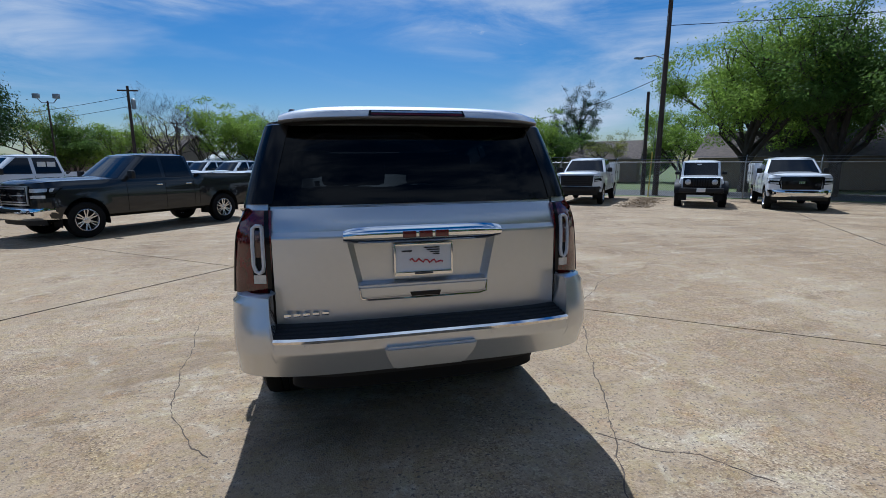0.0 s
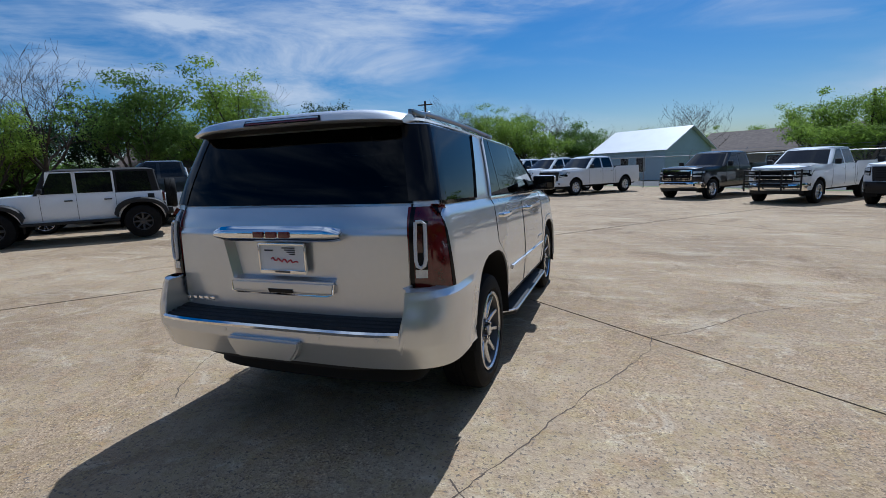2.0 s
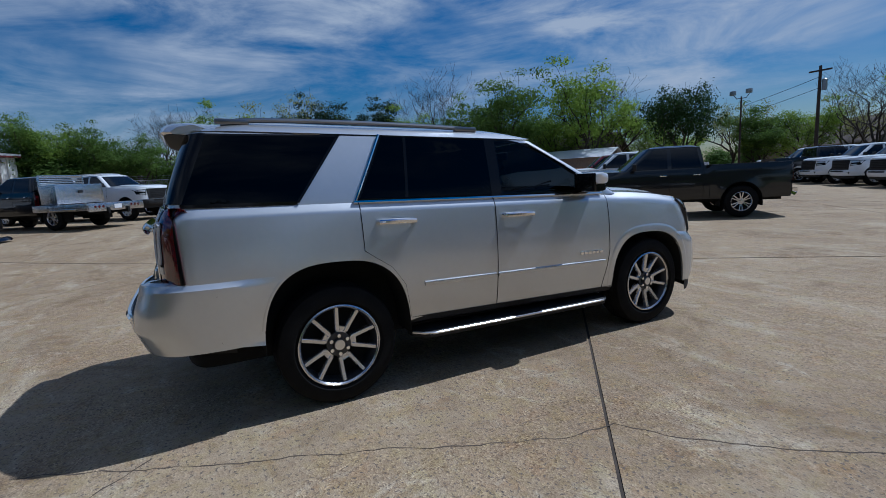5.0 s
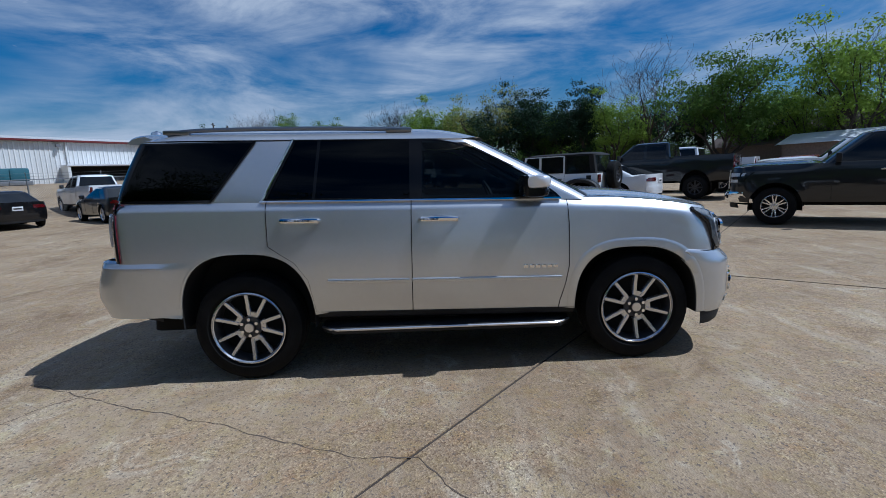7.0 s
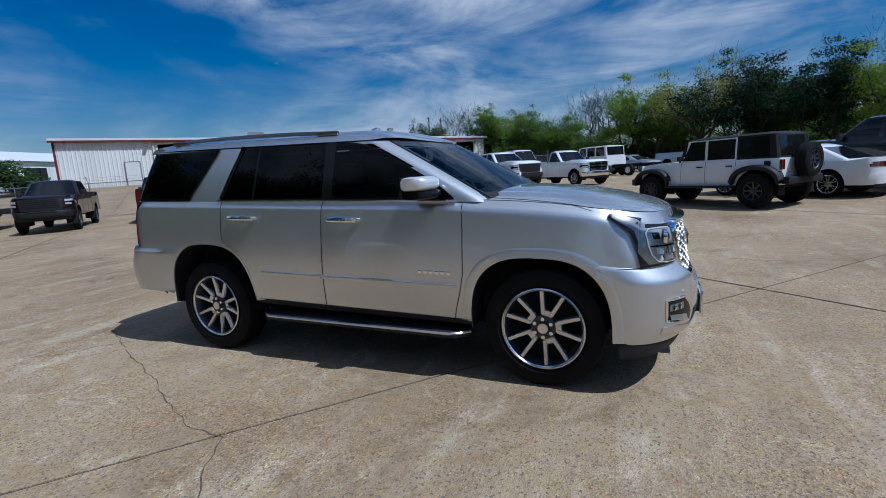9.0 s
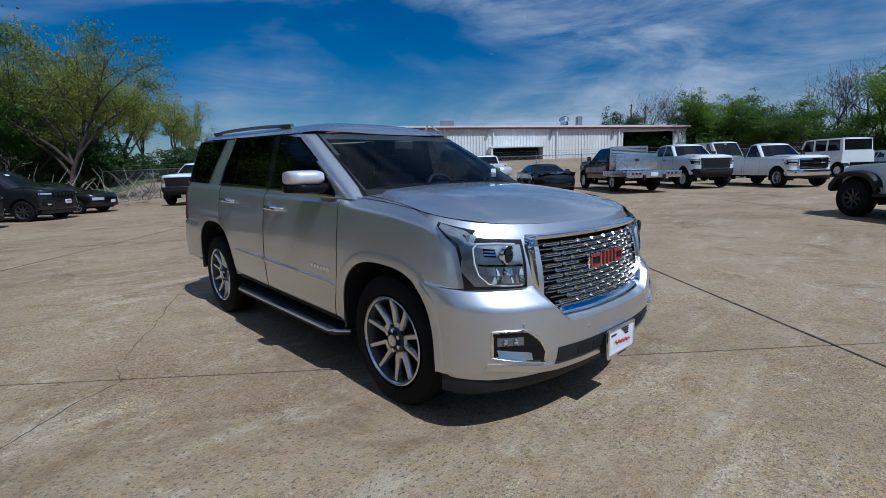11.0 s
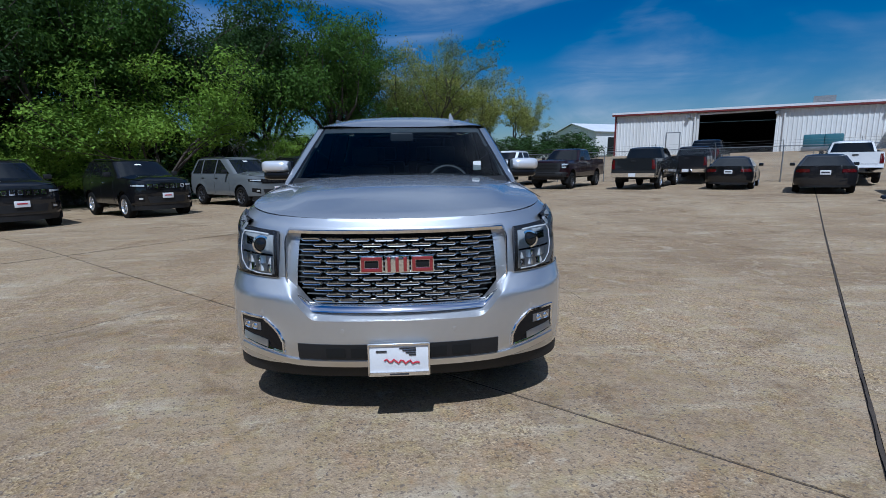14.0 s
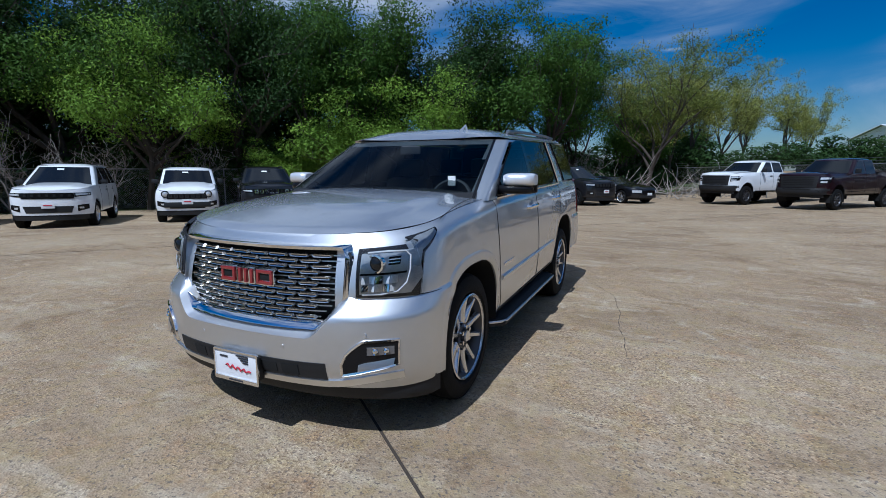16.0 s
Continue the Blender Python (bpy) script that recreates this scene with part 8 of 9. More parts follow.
def utility_pole(x, y, h, r=0.16, lean=(0, 0), arm=True, label="weathered wooden utility pole"):
    z = ground_z(x, y)
    t = thing("utility_pole", label, "pole", pose(x, y, z))
    bm = bmesh.new()
    tube(bm, [(lean[0] * k / 8, lean[1] * k / 8, -0.2 + (h + 0.2) * k / 8) for k in range(9)], [r * (1 - 0.045 * k) for k in range(9)], 12)
    part("pole", bm, M_POLE, t)
    if arm:
        part("crossarm", bbox(lean[0], lean[1], h - 0.35, 1.5, 0.10, 0.12, 0.01), M_POLE, t)
        bm = bmesh.new()
        lathe(bm, [(-0.4, 0.17), (0.35, 0.17), (0.42, 0.10), (0.45, 0.0)], 14, "z", (0.32 + lean[0], lean[1], h - 1.4))
        part("transformer", fix_normals(bm), M_GALV, t)
    return t


def build_site():
    build_warehouse()
    shed(-30.5, -68, 20, 15, 10, 2.4, 3.2, 4.6, M_SIDING, M_ROOFW, "metal_building", "distant white metal building with brown end", windows=((-5, 5.0, 1.4, 1.2, 2.2), (-1, 5.0, 1.4, 1.2, 2.2), (4, 5.0, 3.0, 2.4, 1.3)))
    # houses across the street
    shed(4.85, 44.7, 143.7, 7.2, 7.4, -0.05, 2.55, 4.42, M_WALLB, M_ROOFW, "white_roof_house", "pale blue house with white metal roof", windows=((-3.6, -1.6, 0.8, 1.2, 1.3), (-1.4, 3.7, 0.8, 1.2, 1.3), (0.2, 3.7, 0.8, 1.2, 1.3)))
    shed(17.5, 50.0, 150, 14, 9.0, -0.2, 2.3, 4.3, M_WALLT, M_SHINGLE, "house", "brown-roofed bungalow across the street", windows=((-7, 0, 1.4, 1.1, 1.3), (0, 4.5, 1.6, 1.1, 1.3)))
    shed(28.5, 46.5, 140, 13, 8.5, -0.3, 2.4, 4.3, M_WALLT, M_SHINGLE, "house", "low brick house with brown shingles", windows=((-6.5, 0, 1.4, 1.1, 1.3),))
    shed(39.0, 24.5, 128, 19, 10, -0.4, 2.4, 4.5, M_WALLT, M_SHINGLE, "house", "long brown-roofed brick house under trees", windows=((3, 5, 1.6, 1.1, 1.3), (-4, 5, 1.6, 1.1, 1.3)))
    shed(-21.5, 56, 160, 15, 9, 0.2, 2.4, 4.8, M_WALLT, M_SHINGLE, "house", "brown bungalow behind the truck row", windows=((-7.5, 0, 1.4, 1.1, 1.3),))
    shed(-38.0, 34, 205, 13, 8, 0.4, 2.4, 4.6, M_WALLT, M_SHINGLE, "house", "tan house beneath oak trees", windows=((-6.5, 0, 1.4, 1.1, 1.3),))
    shed(-30.5, 30.5, 205, 6, 4, 0.3, 2.2, 2.9, M_WALLT, M_ROOFW, "carport", "carport with pale metal roof")
    shed(-9.5, 47, 158, 4.0, 3.2, 0.0, 2.1, 2.8, M_WALLT, M_ROOFW, "garden_shed", "small shed with pale metal roof")
    # street
    bm = bmesh.new()
    rows = []
    for k in range(41):
        c = Vector((0, 0)) - Vector((HX, HY)) * 29.5 + D2 * lerp(-90, 90, k / 40)
        rows.append([(c.x + N2.x * o, c.y + N2.y * o, ground_z(c.x, c.y) - 0.03 - 0.0005 * abs(o)) for o in (-3.2, 0, 3.2)])
    grid(bm, rows)
    for fc in bm.faces:
        fc.normal_update()
        if fc.normal.z < 0:
            fc.normal_flip()
    tagged(part("road", bm, M_ASPH), "grey asphalt street beyond the fence", "road", kind="structure")
    # fences
    f0 = N2 * 24.2
    fence(f0 + D2 * 34, f0 - D2 * 30, label="chain-link fence along the street")
    f1 = -N2 * 27.0
    fence(f1 - D2 * 19, f1 + D2 * 30, label="chain-link fence before the warehouse ramp")
    fence(Vector((-46.5, 42)), Vector((-58, -12)), label="chain-link fence at the far end of the lot")
    fence(Vector((24, -6)), Vector((6.5, -27.5)), barbed=False, label="chain-link fence in front of the trees")
    # poles and wires
    utility_pole(18.3, 19.7, 12.5, 0.17, lean=(0.35, 0.1), arm=False, label="tall wooden pole with street lamp arm")
    lamp = thing("street_lamp", "street lamp head on a curved arm", "lamp", pose(18.5, 19.75, ground_z(18.3, 19.7) + 7.6))
    bm = bmesh.new()
    tube(bm, [(0, 0, 0), (-0.5, 0.3, 0.25), (-1.1, 0.65, 0.2)], 0.03, 6)
    part("arm", bm, M_GALV, lamp)
    part("lamp_head", bbox(-1.25, 0.74, 0.16, 0.5, 0.22, 0.10, 0.03), M_GALV, lamp)
    utility_pole(17.9, 20.3, 5.9, 0.13, arm=False, label="short wooden pole beside the tall one")
    utility_pole(-15.9, 40.3, 8.0, 0.15)
    guy = thing("guy_wire", "guy wire with yellow guard beside the tall pole", "cable")
    bm = bmesh.new()
    tube(bm, [(16.5, 17.9, ground_z(16.5, 17.9) - 0.05), (16.95, 18.35, ground_z(16.5, 17.9) + 2.4)], 0.035, 8)
    part("guard", bm, M_YELLOW, guy, "yellow plastic wire guard")
    bm = bmesh.new()
    tube(bm, [(16.5, 17.9, ground_z(16.5, 17.9) - 0.05), (18.45, 19.72, 9.8)], 0.008, 4)
    part("wire", bm, M_GALV, guy)
    utility_pole(20.2, 42.0, 6.6, 0.12, arm=False)
    utility_pole(-21, 72, 8, 0.14)
    utility_pole(-87, -39, 10.2, 0.17)
    utility_pole(-88.5, -37, 9.8, 0.17)
    t = thing("lot_lamp", "tall steel lot lamp with two floodlights", "lamp", pose(-21.4, 39.8, ground_z(-21.4, 39.8)))
    bm = bmesh.new()
    tube(bm, [(0, 0, -0.1), (0, 0, 6.6)], [0.09, 0.06], 10)
    tube(bm, [(-0.65, 0, 6.75), (-0.4, 0, 6.45), (0.4, 0, 6.45), (0.65, 0, 6.75)], 0.03, 6)
    part("pole", bm, M_POLE, t)
    for s in (1, -1):
        part("floodlight", bbox(s * 0.68, -0.1, 6.95, 0.42, 0.30, 0.36, 0.04), M_GALV, t)
    for a, b, sag in (((18.7, 19.8, 9.2), (48, -6, 8.6), 0.7), ((18.7, 19.8, 6.6), (20.2, 42.0, 6.2), 0.5), ((-15.9, 40.3, 7.4), (-52, 61, 7.0), 0.9), ((-15.9, 40.3, 6.6), (-52, 61, 6.2), 0.9)):
        bm = bmesh.new()
        tube(bm, [(lerp(a[0], b[0], k / 16), lerp(a[1], b[1], k / 16), lerp(a[2], b[2], k / 16) - sag * 4 * (k / 16) * (1 - k / 16)) for k in range(17)], 0.018, 4)
        tagged(part("overhead_cable", bm, M_DARK), "black overhead cable between poles", "cable")
    # leaf litter strip, utility tank, curb
    rng = random.Random(11)
    vs, fs = [], []
    a, b = Vector((11.2, 11.6)), Vector((15.6, 16.6))
    for k in range(1500):
        q = a.lerp(b, rng.random()) + D2 * rng.gauss(0, 0.32)
        z = ground_z(q.x, q.y) + 0.01 + abs(rng.gauss(0, 0.025))
        an, sz = rng.uniform(0, 6.28), rng.uniform(0.04, 0.09)
        i = len(vs)
        vs += [(q.x + sz * math.cos(an), q.y + sz * math.sin(an), z), (q.x - 0.4 * sz * math.sin(an), q.y + 0.4 * sz * math.cos(an), z + 0.02), (q.x - sz * math.cos(an), q.y - sz * math.sin(an), z)]
        fs.append((i, i + 1, i + 2))
    me = bpy.data.meshes.new("leaf_litter")
    me.from_pydata(vs, [], fs)
    me.materials.append(M_DIRT)
    tagged(new("leaf_litter", me), "strip of dry brown leaves between parked trucks", "leaf litter", kind="stuff")
    for k, (s, o) in enumerate(((15.6, 2.5), (16.6, 2.6))):
        p = WA + D2 * s + N2 * o
        t = thing("storage_tank", "blue-green steel tank on a skid", "tank", pose(p.x, p.y, ground_z(p.x, p.y), 0, 0, 140))
        part("tank_shell", bbox(0, 0, 0.75, 1.6 - 0.5 * k, 1.0, 0.9, 0.12), M_TANK, t)
        part("skid", bbox(0, 0, 0.15, 1.8 - 0.5 * k, 1.1, 0.3, 0.02), M_GALV, t)


M_TANK = mat("teal_tank_paint", (0.05, 0.16, 0.20), rough=0.5, vary=0.3, scale=3)
build_site()

# ---- trees ----
def branch_net(seed, h, trunk, spread, levels=3, forks=(5, 4, 3), up=0.55, wiggle=0.25, r0=0.18):
    """Limbs of a tree as (points, radii) and the places where leaves grow."""
    rng = random.Random(seed)
    limbs, tips = [], []

    def grow(p, d, length, r, lev):
        n = 4
        pts, rad = [p.copy()], [r]
        for k in range(n):
            d = (d + Vector((rng.gauss(0, wiggle), rng.gauss(0, wiggle), rng.gauss(0, wiggle * 0.6) + 0.04))).normalized()
            p = p + d * length / n
            pts.append(p.copy()), rad.append(r * (1 - 0.5 * (k + 1) / n))
            if lev >= levels - 1:
                tips.append(p.copy())
        limbs.append((pts, rad))
        if lev < levels:
            for _ in range(forks[min(lev, len(forks) - 1)]):
                k = rng.randint(2, n)
                az = rng.uniform(0, 6.283)
                out = Vector((math.cos(az), math.sin(az), rng.uniform(up - 0.35, up + 0.35)))
                nd = (d * 0.55 + out.normalized() * 0.9).normalized()
                grow(pts[k], nd, length * rng.uniform(0.55, 0.8), rad[k] * 0.62, lev + 1)

    base = Vector((0, 0, -0.15))
    p, d, r = base, Vector((rng.gauss(0, 0.05), rng.gauss(0, 0.05), 1)), r0
    pts, rad = [p.copy()], [r * 1.25]
    for k in range(4):
        d = (d + Vector((rng.gauss(0, 0.08), rng.gauss(0, 0.08), 0.1))).normalized()
        p = p + d * trunk / 4
        pts.append(p.copy()), rad.append(r * (1 - 0.06 * k))
    limbs.append((pts, rad))
    for q in range(forks[0]):
        az = 6.283 * (q + rng.uniform(-0.3, 0.3)) / forks[0]
        out = Vector((math.cos(az), math.sin(az), up + rng.uniform(-0.2, 0.4))).normalized()
        grow(pts[-1 if q % 2 else 3], (out * spread + Vector((0, 0, 0.5))).normalized(), (h - trunk) * rng.uniform(0.42, 0.6), r * 0.62, 1)
    grow(pts[-1], Vector((0, 0, 1)), (h - trunk) * 0.55, r * 0.7, 1)
    return limbs, tips


def leaf_mesh(name, centres, per, sigma, size, material, seed, lean=0.45):
    """Leaves in uneven clumps round the twigs, most of them turned up and out towards the light."""
    rng = np.random.default_rng(seed)
    c = np.array([tuple(p) for p in centres])
    c = c + rng.normal(0, 1, c.shape) * sigma * 0.25
    big = rng.uniform(0.55, 1.35, len(c))
    m = np.maximum(4, per * big**2).astype(int)
    own = np.repeat(np.arange(len(c)), m)
    off = rng.normal(0, 1, (len(own), 3))
    off /= np.linalg.norm(off, axis=1)[:, None]
    rad = rng.uniform(0.15, 1.0, (len(own), 1)) ** 0.5 * (1 + 0.35 * rng.normal(0, 1, (len(own), 1)) ** 2 * 0.5)
    pos = c[own] + off * rad * (sigma * big[own])[:, None] * np.array([1.15, 1.15, 0.62])
    n = len(pos)
    nor = rng.normal(0, 0.36, (n, 3)) + off * 0.75 + np.array([0, 0, lean])
    nor /= np.linalg.norm(nor, axis=1)[:, None]
    a = np.cross(nor, rng.normal(0, 1, (n, 3)))
    a /= np.linalg.norm(a, axis=1)[:, None]
    b = np.cross(nor, a)
    s = size * rng.uniform(0.55, 1.3, (n, 1))
    v = np.stack([pos - a * s, pos + (a * 0.7 - b * 0.44) * s, pos + (a * 0.7 + b * 0.44) * s], 1).reshape(-1, 3)
    f = np.arange(n * 3).reshape(-1, 3)
    me = bpy.data.meshes.new(name)
    me.from_pydata(v.tolist(), [], f.tolist())
    me.materials.append(material)
    return me


def tree_kind(label, seed, h, trunk, spread, material, per, sigma, size, levels=3, forks=(5, 4, 3), up=0.55, r0=0.18, wiggle=0.25, skip=3):
    limbs, tips = branch_net(seed, h, trunk, spread, levels, forks, up, wiggle, r0)
    top = sorted(p.z for p in tips)[int(len(tips) * 0.985)] + sigma * 0.5
    f = Vector((1, 1, h / top))
    limbs = [([p * f for p in pts], rad) for pts, rad in limbs]
    tips = [p * f for p in tips]
    bm = bmesh.new()
    for pts, rad in limbs:
        tube(bm, pts, [max(0.011 if material is not None else 0.0075, q) for q in rad], 7 if rad[0] > 0.08 else 4 if rad[0] > 0.02 else 3, cap=False)
    t = thing("tree", label, "tree")
    part("trunk", bm, M_DEAD if trunk < 0.5 and material is None else M_BARK, t)
    if material is not None:
        o = new("crown", leaf_mesh("crown", tips[::skip], per * 1.9, sigma, size * 0.79, material, seed))
        o.parent = t
    t["height"] = h
    return t


def build_trees():
    K = {
        "near_a": tree_kind("tall leafy green tree at the lot's edge", 1, 10.5, 2.6, 0.9, L_GREEN, 95, 0.72, 0.112, forks=(6, 4, 3), r0=0.20, skip=2),
        "near_b": tree_kind("tall leafy green tree with dense crown", 2, 9.5, 2.2, 1.0, L_GREEN, 70, 0.70, 0.112, forks=(5, 4, 4), r0=0.18, skip=2),
        "near_c": tree_kind("dark green tree with deep shade beneath", 3, 10.0, 1.8, 0.9, L_DARK, 72, 0.76, 0.116, forks=(6, 4, 3), r0=0.20, skip=2),
        "bush": tree_kind("bright green spring bush", 4, 5.6, 0.7, 1.1, L_BRIGHT, 120, 0.58, 0.084, forks=(6, 4, 3), r0=0.10, up=0.5),
        "low": tree_kind("low dense undergrowth shrub", 5, 3.4, 0.3, 1.6, L_DARK, 24, 0.55, 0.20, levels=2, forks=(7, 4), r0=0.06, up=0.3, skip=2),
        "near_d": tree_kind("bright green spring tree with open trunk", 16, 8.0, 2.4, 1.0, L_BRIGHT, 80, 0.66, 0.098, forks=(6, 4, 3), r0=0.14, up=0.5),
        "yel": tree_kind("thin yellow-green spring tree", 6, 7.2, 1.8, 0.8, L_YEL, 40, 0.42, 0.085, forks=(5, 4, 3), r0=0.10, skip=2),
        "olive": tree_kind("tall olive-green spring tree beside the brush pile", 31, 11.0, 2.2, 0.8, L_OLIVE, 62, 0.60, 0.092, forks=(6, 4, 3), r0=0.16, skip=2),
        "far_a": tree_kind("green tree across the street", 7, 8.5, 1.1, 1.1, L_FAR, 62, 0.80, 0.178, forks=(5, 4, 3)),
        "far_b": tree_kind("bright spring tree across the street", 8, 8.0, 1.1, 1.1, L_FARB, 58, 0.72, 0.165, forks=(5, 4, 3)),
        "far_c": tree_kind("dark evergreen tree in the distance", 9, 8.0, 1.0, 0.8, L_DARK, 55, 0.75, 0.165, forks=(5, 4, 3)),
        "low_far": tree_kind("leafy green hedge shrub in the distance", 25, 3.4, 0.3, 1.5, L_FAR, 34, 0.62, 0.185, levels=2, forks=(7, 5), r0=0.06, up=0.4, skip=3),
        "cedar": tree_kind("dark columnar cedar tree in the distance", 26, 8.5, 0.7, 0.34, L_PINE, 50, 0.62, 0.155, forks=(6, 4, 3), up=1.1, r0=0.12, skip=2),
        "far_d": tree_kind("thinly leafed spring tree", 10, 8.5, 2.2, 1.0, L_YEL, 26, 0.55, 0.12, forks=(5, 4, 3)),
        "bare": tree_kind("bare grey-brown tree with fine twigs", 11, 9.0, 2.0, 1.0, None, 0, 0, 0, levels=5, forks=(5, 4, 3, 3, 2), r0=0.15),
        "dead": tree_kind("pale leafless shrub with tangled branches", 15, 4.2, 0.4, 1.5, None, 0, 0, 0, levels=4, forks=(6, 4, 3, 2), r0=0.07, up=0.35, wiggle=0.35),
        "pine": tree_kind("tall dark pine with open layered crown", 12, 11.0, 5.2, 1.0, L_PINE, 110, 0.62, 0.095, levels=2, forks=(6, 4), up=0.2, r0=0.16, skip=2),
        "oak": tree_kind("large spreading live oak with dark limbs", 13, 11.0, 2.6, 1.5, L_FAR, 95, 0.85, 0.14, forks=(7, 4, 4), r0=0.36, up=0.35, skip=3),
        "oak_bright": tree_kind("large bright green oak beside the street", 14, 11.0, 2.4, 1.2, L_FARB, 95, 0.85, 0.135, forks=(7, 4, 4), r0=0.30, up=0.5),
    }
    used = set()

    def put(kind, x, y, h=None, turn=0.0, group="", wide=1.0):
        t = K[kind]
        s = (h or t["height"]) / t["height"]
        m = pose(x, y, ground_z(x, y) - 0.05, 0, 0, turn) @ Matrix.Diagonal((s * wide, s * wide, s, 1))
        if kind not in used:
            used.add(kind)
            t.matrix_basis = m
            o = t
        else:
            o = copy_thing(t, m @ Matrix.Diagonal((1 / t.scale[0], 1 / t.scale[1], 1 / t.scale[2], 1)))
        if group:
            o["group"] = group

    def polar(ex, ey, az, d):
        return ex - math.sin(radians(az)) * d, ey + math.cos(radians(az)) * d

    rng = random.Random(21)
    # wall of trees behind the SUVs: (kind, along the row, behind it, height, width)
    base, st, back = Vector((15.0, -4.4)), Vector((-0.64, -0.768)), Vector((0.768, -0.64))
    grp = "trees behind the parked SUVs"
    for kd, al, bk, h, wd in (("near_c", -9.0, 8.5, 10.5, 1.0), ("near_a", -5.2, 8.5, 11.5, 1.0), ("near_c", -1.9, 9.5, 12.5, 1.0), ("near_a", 1.8, 9.5, 12.2, 0.9), ("near_c", 5.4, 9.0, 12.2, 0.85), ("near_b", 9.2, 8.4, 11.8, 0.9), ("near_a", 12.6, 9.2, 12.2, 0.95), ("near_c", 16.0, 8.2, 11.8, 1.0), ("near_b", 20.4, 9.5, 12.0, 0.95), ("near_a", 24.4, 7.4, 11.6, 0.82), ("near_b", 28.0, 9.0, 9.6, 0.8), ("near_b", 33.0, 9.5, 7.8, 0.8)):
        p = base + st * al + back * bk
        put(kd, p.x, p.y, h, rng.uniform(0, 360), grp, wd)
    for k in range(6):
        p = base + st * (-11 + 6.2 * k) + back * (14.0 + rng.uniform(-1, 1))
        put("near_b" if k % 2 else "near_c", p.x, p.y, rng.uniform(9.6, 11.4), rng.uniform(0, 360), grp)
    for kd, al, bk, h, wd in (("near_d", 1.5, 7.2, 8.2, 0.95), ("bush", 12.8, 6.3, 6.8, 1.15), ("bush", 8.6, 7.0, 3.6, 1.2), ("bush", -6.5, 7.0, 5.5, 1.0), ("bush", 20.5, 7.2, 4.2, 1.0)):
        p = base + st * al + back * bk
        put(kd, p.x, p.y, h, rng.uniform(0, 360), "bright bushes along the fence", wd)
    for k in range(44):
        p = base + st * (-12 + 1.25 * k) + back * (9.4 + (k % 3) * 1.3 + rng.uniform(-0.4, 0.6))
        put("low", p.x, p.y, rng.uniform(2.4, 4.4), rng.uniform(0, 360), "undergrowth along the fence")
    for al, bk, h in ((-3.4, 6.9, 3.8), (-0.2, 6.8, 3.2), (3.6, 7.0, 3.2), (17.5, 7.2, 3.4), (26.5, 6.6, 3.2)):
        p = base + st * al + back * bk
        put("dead", p.x, p.y, h, rng.uniform(0, 360), "leafless shrubs along the fence")
    for al, bk, h in ((33.8, 9.0, 10.6), (37.5, 9.0, 10.6), (41.0, 9.6, 10.8), (45.4, 10.0, 9.8), (50.0, 11.0, 8.6), (56.5, 11.0, 9.3), (62.0, 12.0, 8.4)):
        p = base + st * al + back * bk
        put("yel", p.x, p.y, h, rng.uniform(0, 360), "yellow-green trees by the brush pile", 0.82)
    for al, bk, h, kd in ((30.8, 5.0, 10.9, "olive"), (36.0, 11.0, 6.5, "near_b"), (42.0, 13.0, 6.0, "near_b"), (49.0, 15.0, 5.0, "near_b")):
        p = base + st * al + back * bk
        put(kd, p.x, p.y, h, rng.uniform(0, 360), grp)
    for k in range(8):
        x, y = polar(0, 4, 160 + 3.0 * k, 46 + rng.uniform(-1, 8))
        put("low", x, y, rng.uniform(2.0, 3.2), rng.uniform(0, 360), "undergrowth along the fence", 1.3)
    # across the street
    for x, y in (polar(-0.5, -4.9, -45.5, 37), polar(-0.5, -4.9, -48.5, 46)):
        put("oak_bright", x, y, 10.8, rng.uniform(0, 360), "oaks by the street")
    # the oak at -68 stands out of view, added to fill the reflections
    for x, y, h in ((*polar(-0.5, -4.9, -52.5, 35), 10.2), (*polar(-0.5, -4.9, -59, 38), 11), (*polar(-0.5, -4.9, -68, 36), 10), (*polar(-0.5, -4.9, -49, 48), 10.5)):
        put("oak", x, y, h, rng.uniform(0, 360), "oaks by the street")
    put("pine", *polar(-0.5, -4.9, -29.2, 60), 11.2, 40, "", 0.72)
    put("pine", *polar(-0.5, -4.9, -26.4, 66), 9.0, 140, "", 0.65)
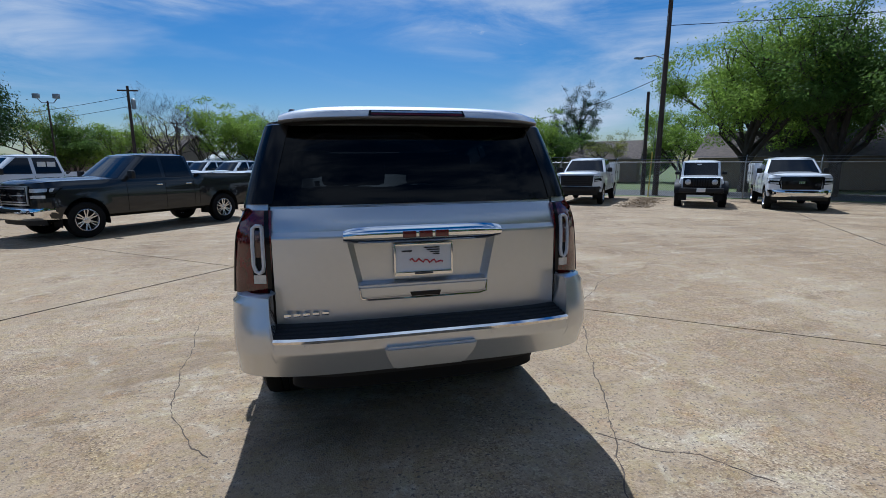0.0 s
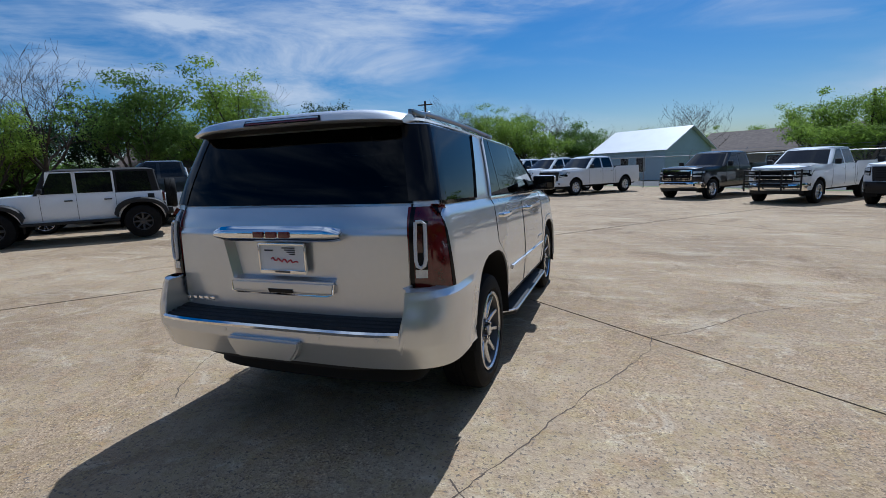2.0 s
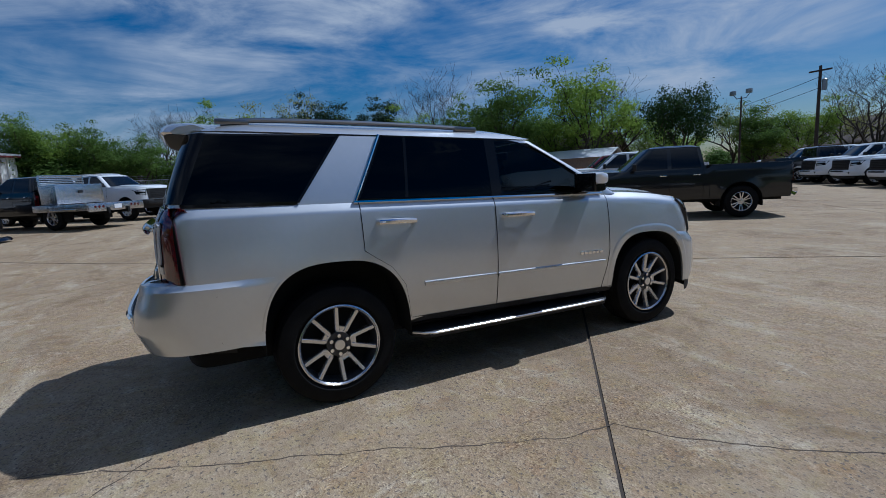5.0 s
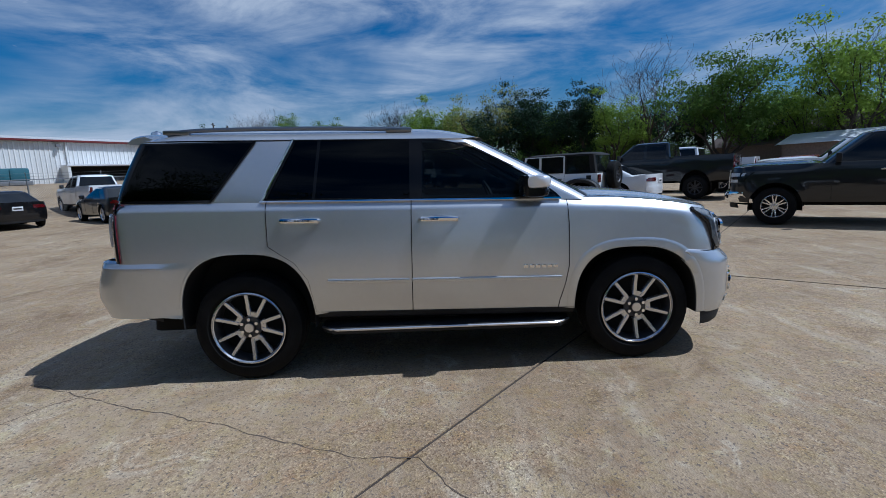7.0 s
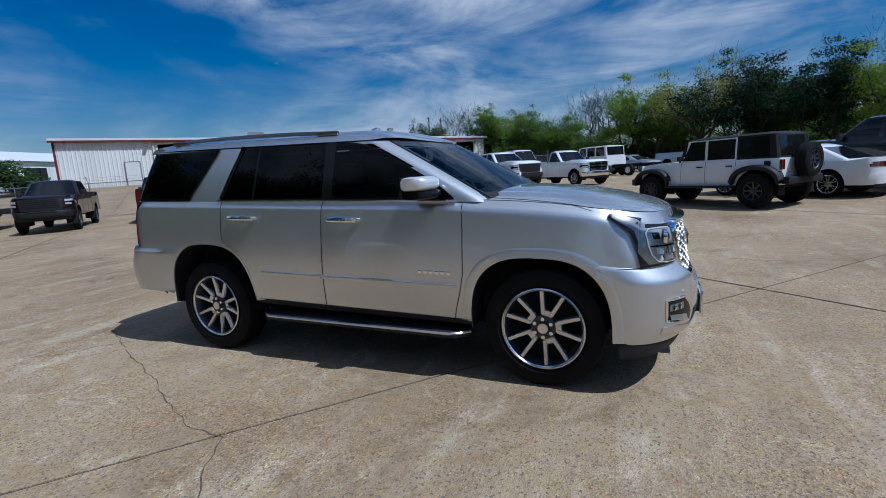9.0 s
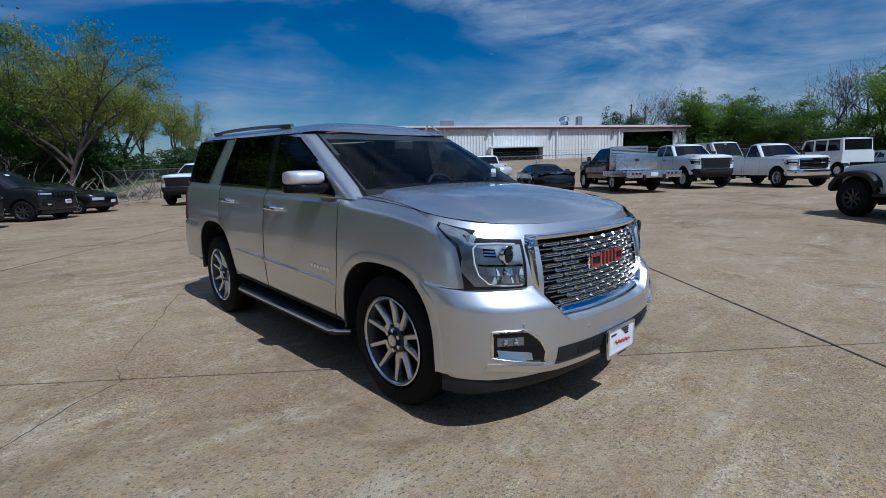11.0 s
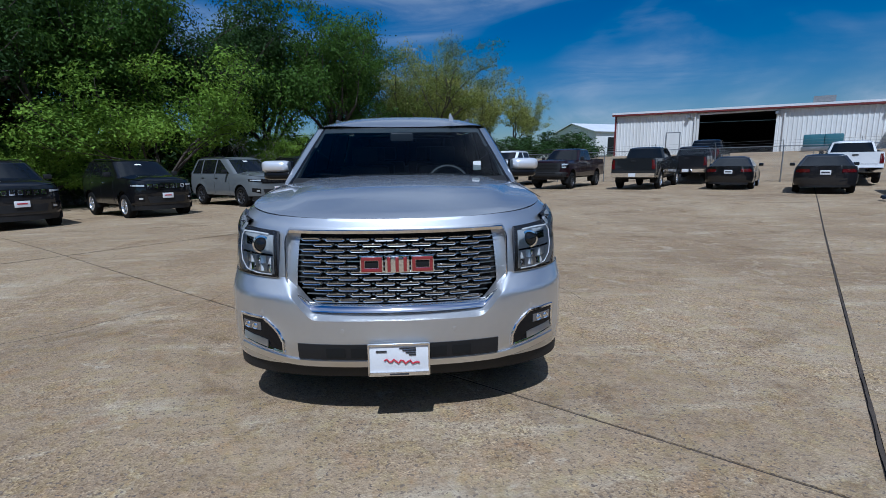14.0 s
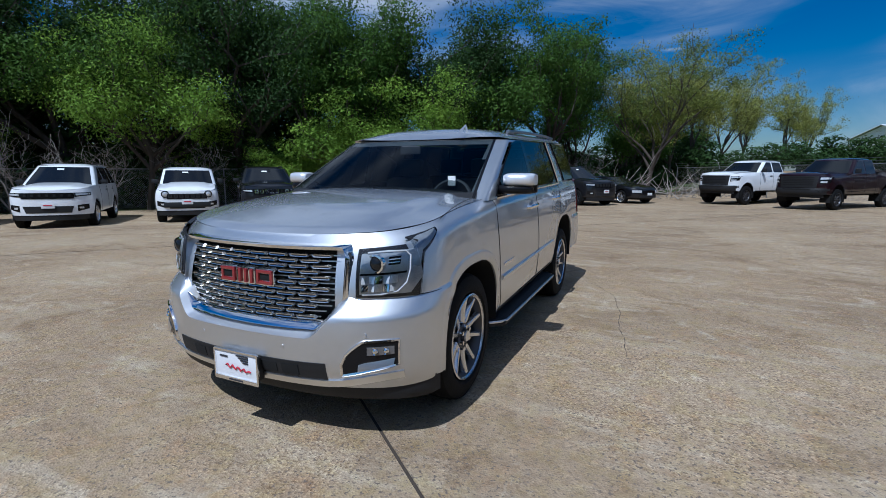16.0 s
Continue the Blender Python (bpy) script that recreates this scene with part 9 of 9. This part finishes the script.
    far = [(-17.5, 46, 6.4, "far_b"), (-21.0, 47, 6.8, "far_b"), (-24.0, 50, 6.0, "far_a"), (-30.5, 50, 5.4, "far_d"), (-34, 60, 5.0, "bare"), (-38.5, 52, 8.2, "far_b"), (-36, 56, 5.0, "far_a"), (-26, 56, 6.8, "far_a"), (-23.5, 60, 5.6, "far_d"), (-20, 62, 5.4, "far_b"), (-16.5, 66, 5.6, "far_a"), (-13, 70, 6.0, "far_b"), (-9, 66, 5.2, "far_b"), (-5.5, 50, 7.1, "bare"), (-2, 60, 5.6, "far_d"), (2.0, 60, 5.6, "bare"), (6.0, 50, 6.0, "far_a"), (9.8, 50, 7.4, "bare"), (12.4, 48, 6.6, "far_b"), (14.4, 50, 7.4, "far_b"), (17.5, 52, 7.4, "bare"), (20.5, 50, 8.4, "bare"), (22.0, 54, 6.6, "far_d"), (26.0, 52, 5.6, "far_b"), (29.0, 52, 6.2, "far_a"), (31.5, 54, 7.0, "far_d"), (35.8, 50, 8.6, "far_c"), (38.5, 56, 6.6, "far_b"), (42.3, 52, 10.0, "bare"), (45.8, 50, 10.2, "far_b"), (49.5, 52, 7.0, "far_b"), (52.5, 54, 7.0, "far_a"), (55.5, 46, 9.6, "far_a"), (58.6, 54, 8.4, "cedar"), (62.5, 50, 10.8, "bare"), (64.5, 54, 7.0, "far_a"), (66.4, 50, 7.2, "far_b"), (69.2, 50, 9.0, "cedar"), (72.0, 54, 7.0, "far_b"), (74.4, 52, 7.2, "far_a"), (76.8, 52, 9.6, "cedar"), (80.2, 52, 9.6, "far_d"), (82.2, 56, 6.8, "far_a"), (85.0, 56, 8.0, "far_a"), (88.0, 58, 8.6, "far_b"), (90.5, 62, 9.6, "bare"), (93.0, 62, 9.4, "bare"), (95.0, 56, 6.2, "far_a"), (98.0, 56, 6.6, "far_a"), (101.0, 58, 6.3, "far_b"), (103.5, 58, 6.4, "far_a"), (106.0, 60, 7.0, "bare"), (108.0, 58, 6.6, "bare"), (111.0, 62, 5.6, "far_c"), (113.5, 66, 4.8, "far_a")]
    for az, d, h, kd in far:
        x, y = polar(3.5, -2.0, az, d)
        put(kd, x, y, h, rng.uniform(0, 360), "trees across the street" if az < 35 else "trees beyond the lot", 0.85 if kd == "far_c" else 1.0)
    for k in range(24):
        az = 62 + 2.4 * k
        x, y = polar(3.0, 0.0, az, 57 + rng.uniform(-1, 4))
        put("low_far", x, y, rng.uniform(2.6, 4.4), rng.uniform(0, 360), "far undergrowth", 1.4)
    for k in range(24):
        az = -36 + 4.1 * k
        x, y = polar(0.0, -4.0, az, 66 + rng.uniform(-3, 8))
        put("low_far", x, y, rng.uniform(2.2, 3.4), rng.uniform(0, 360), "far undergrowth", 1.4)
    rng = random.Random(77)
    for k in range(15):
        p = base + st * (-13 + 1.7 * k) + back * (12.6 + (k % 2) * 1.6 + rng.uniform(-0.4, 0.6))
        put("low", p.x, p.y, rng.uniform(4.6, 6.4), rng.uniform(0, 360), "undergrowth along the fence", 0.9)
    # brush pile
    r2 = random.Random(8)
    pile = thing("brush_pile", "tangle of pale dead branches against the fence", "brush pile")
    for k in range(90):
        px, py = -1.5 + r2.uniform(-3.6, 3.0), -27.5 + r2.uniform(-1.6, 1.4)
        an, ln, el = r2.uniform(0, 6.28), r2.uniform(0.9, 2.4), r2.uniform(0.1, 0.95)
        z = ground_z(px, py) + r2.uniform(0, 0.6)
        bm = bmesh.new()
        pts = [Vector((px, py, z))]
        d = Vector((math.cos(an) * math.cos(el), math.sin(an) * math.cos(el), math.sin(el)))
        for q in range(3):
            d = (d + Vector((r2.gauss(0, 0.15), r2.gauss(0, 0.15), r2.gauss(0, 0.1)))).normalized()
            pts.append(pts[-1] + d * ln / 3)
        tube(bm, pts, [0.03, 0.024, 0.016, 0.008], 4)
        part("branch", bm, M_DEAD, pile)


build_trees()
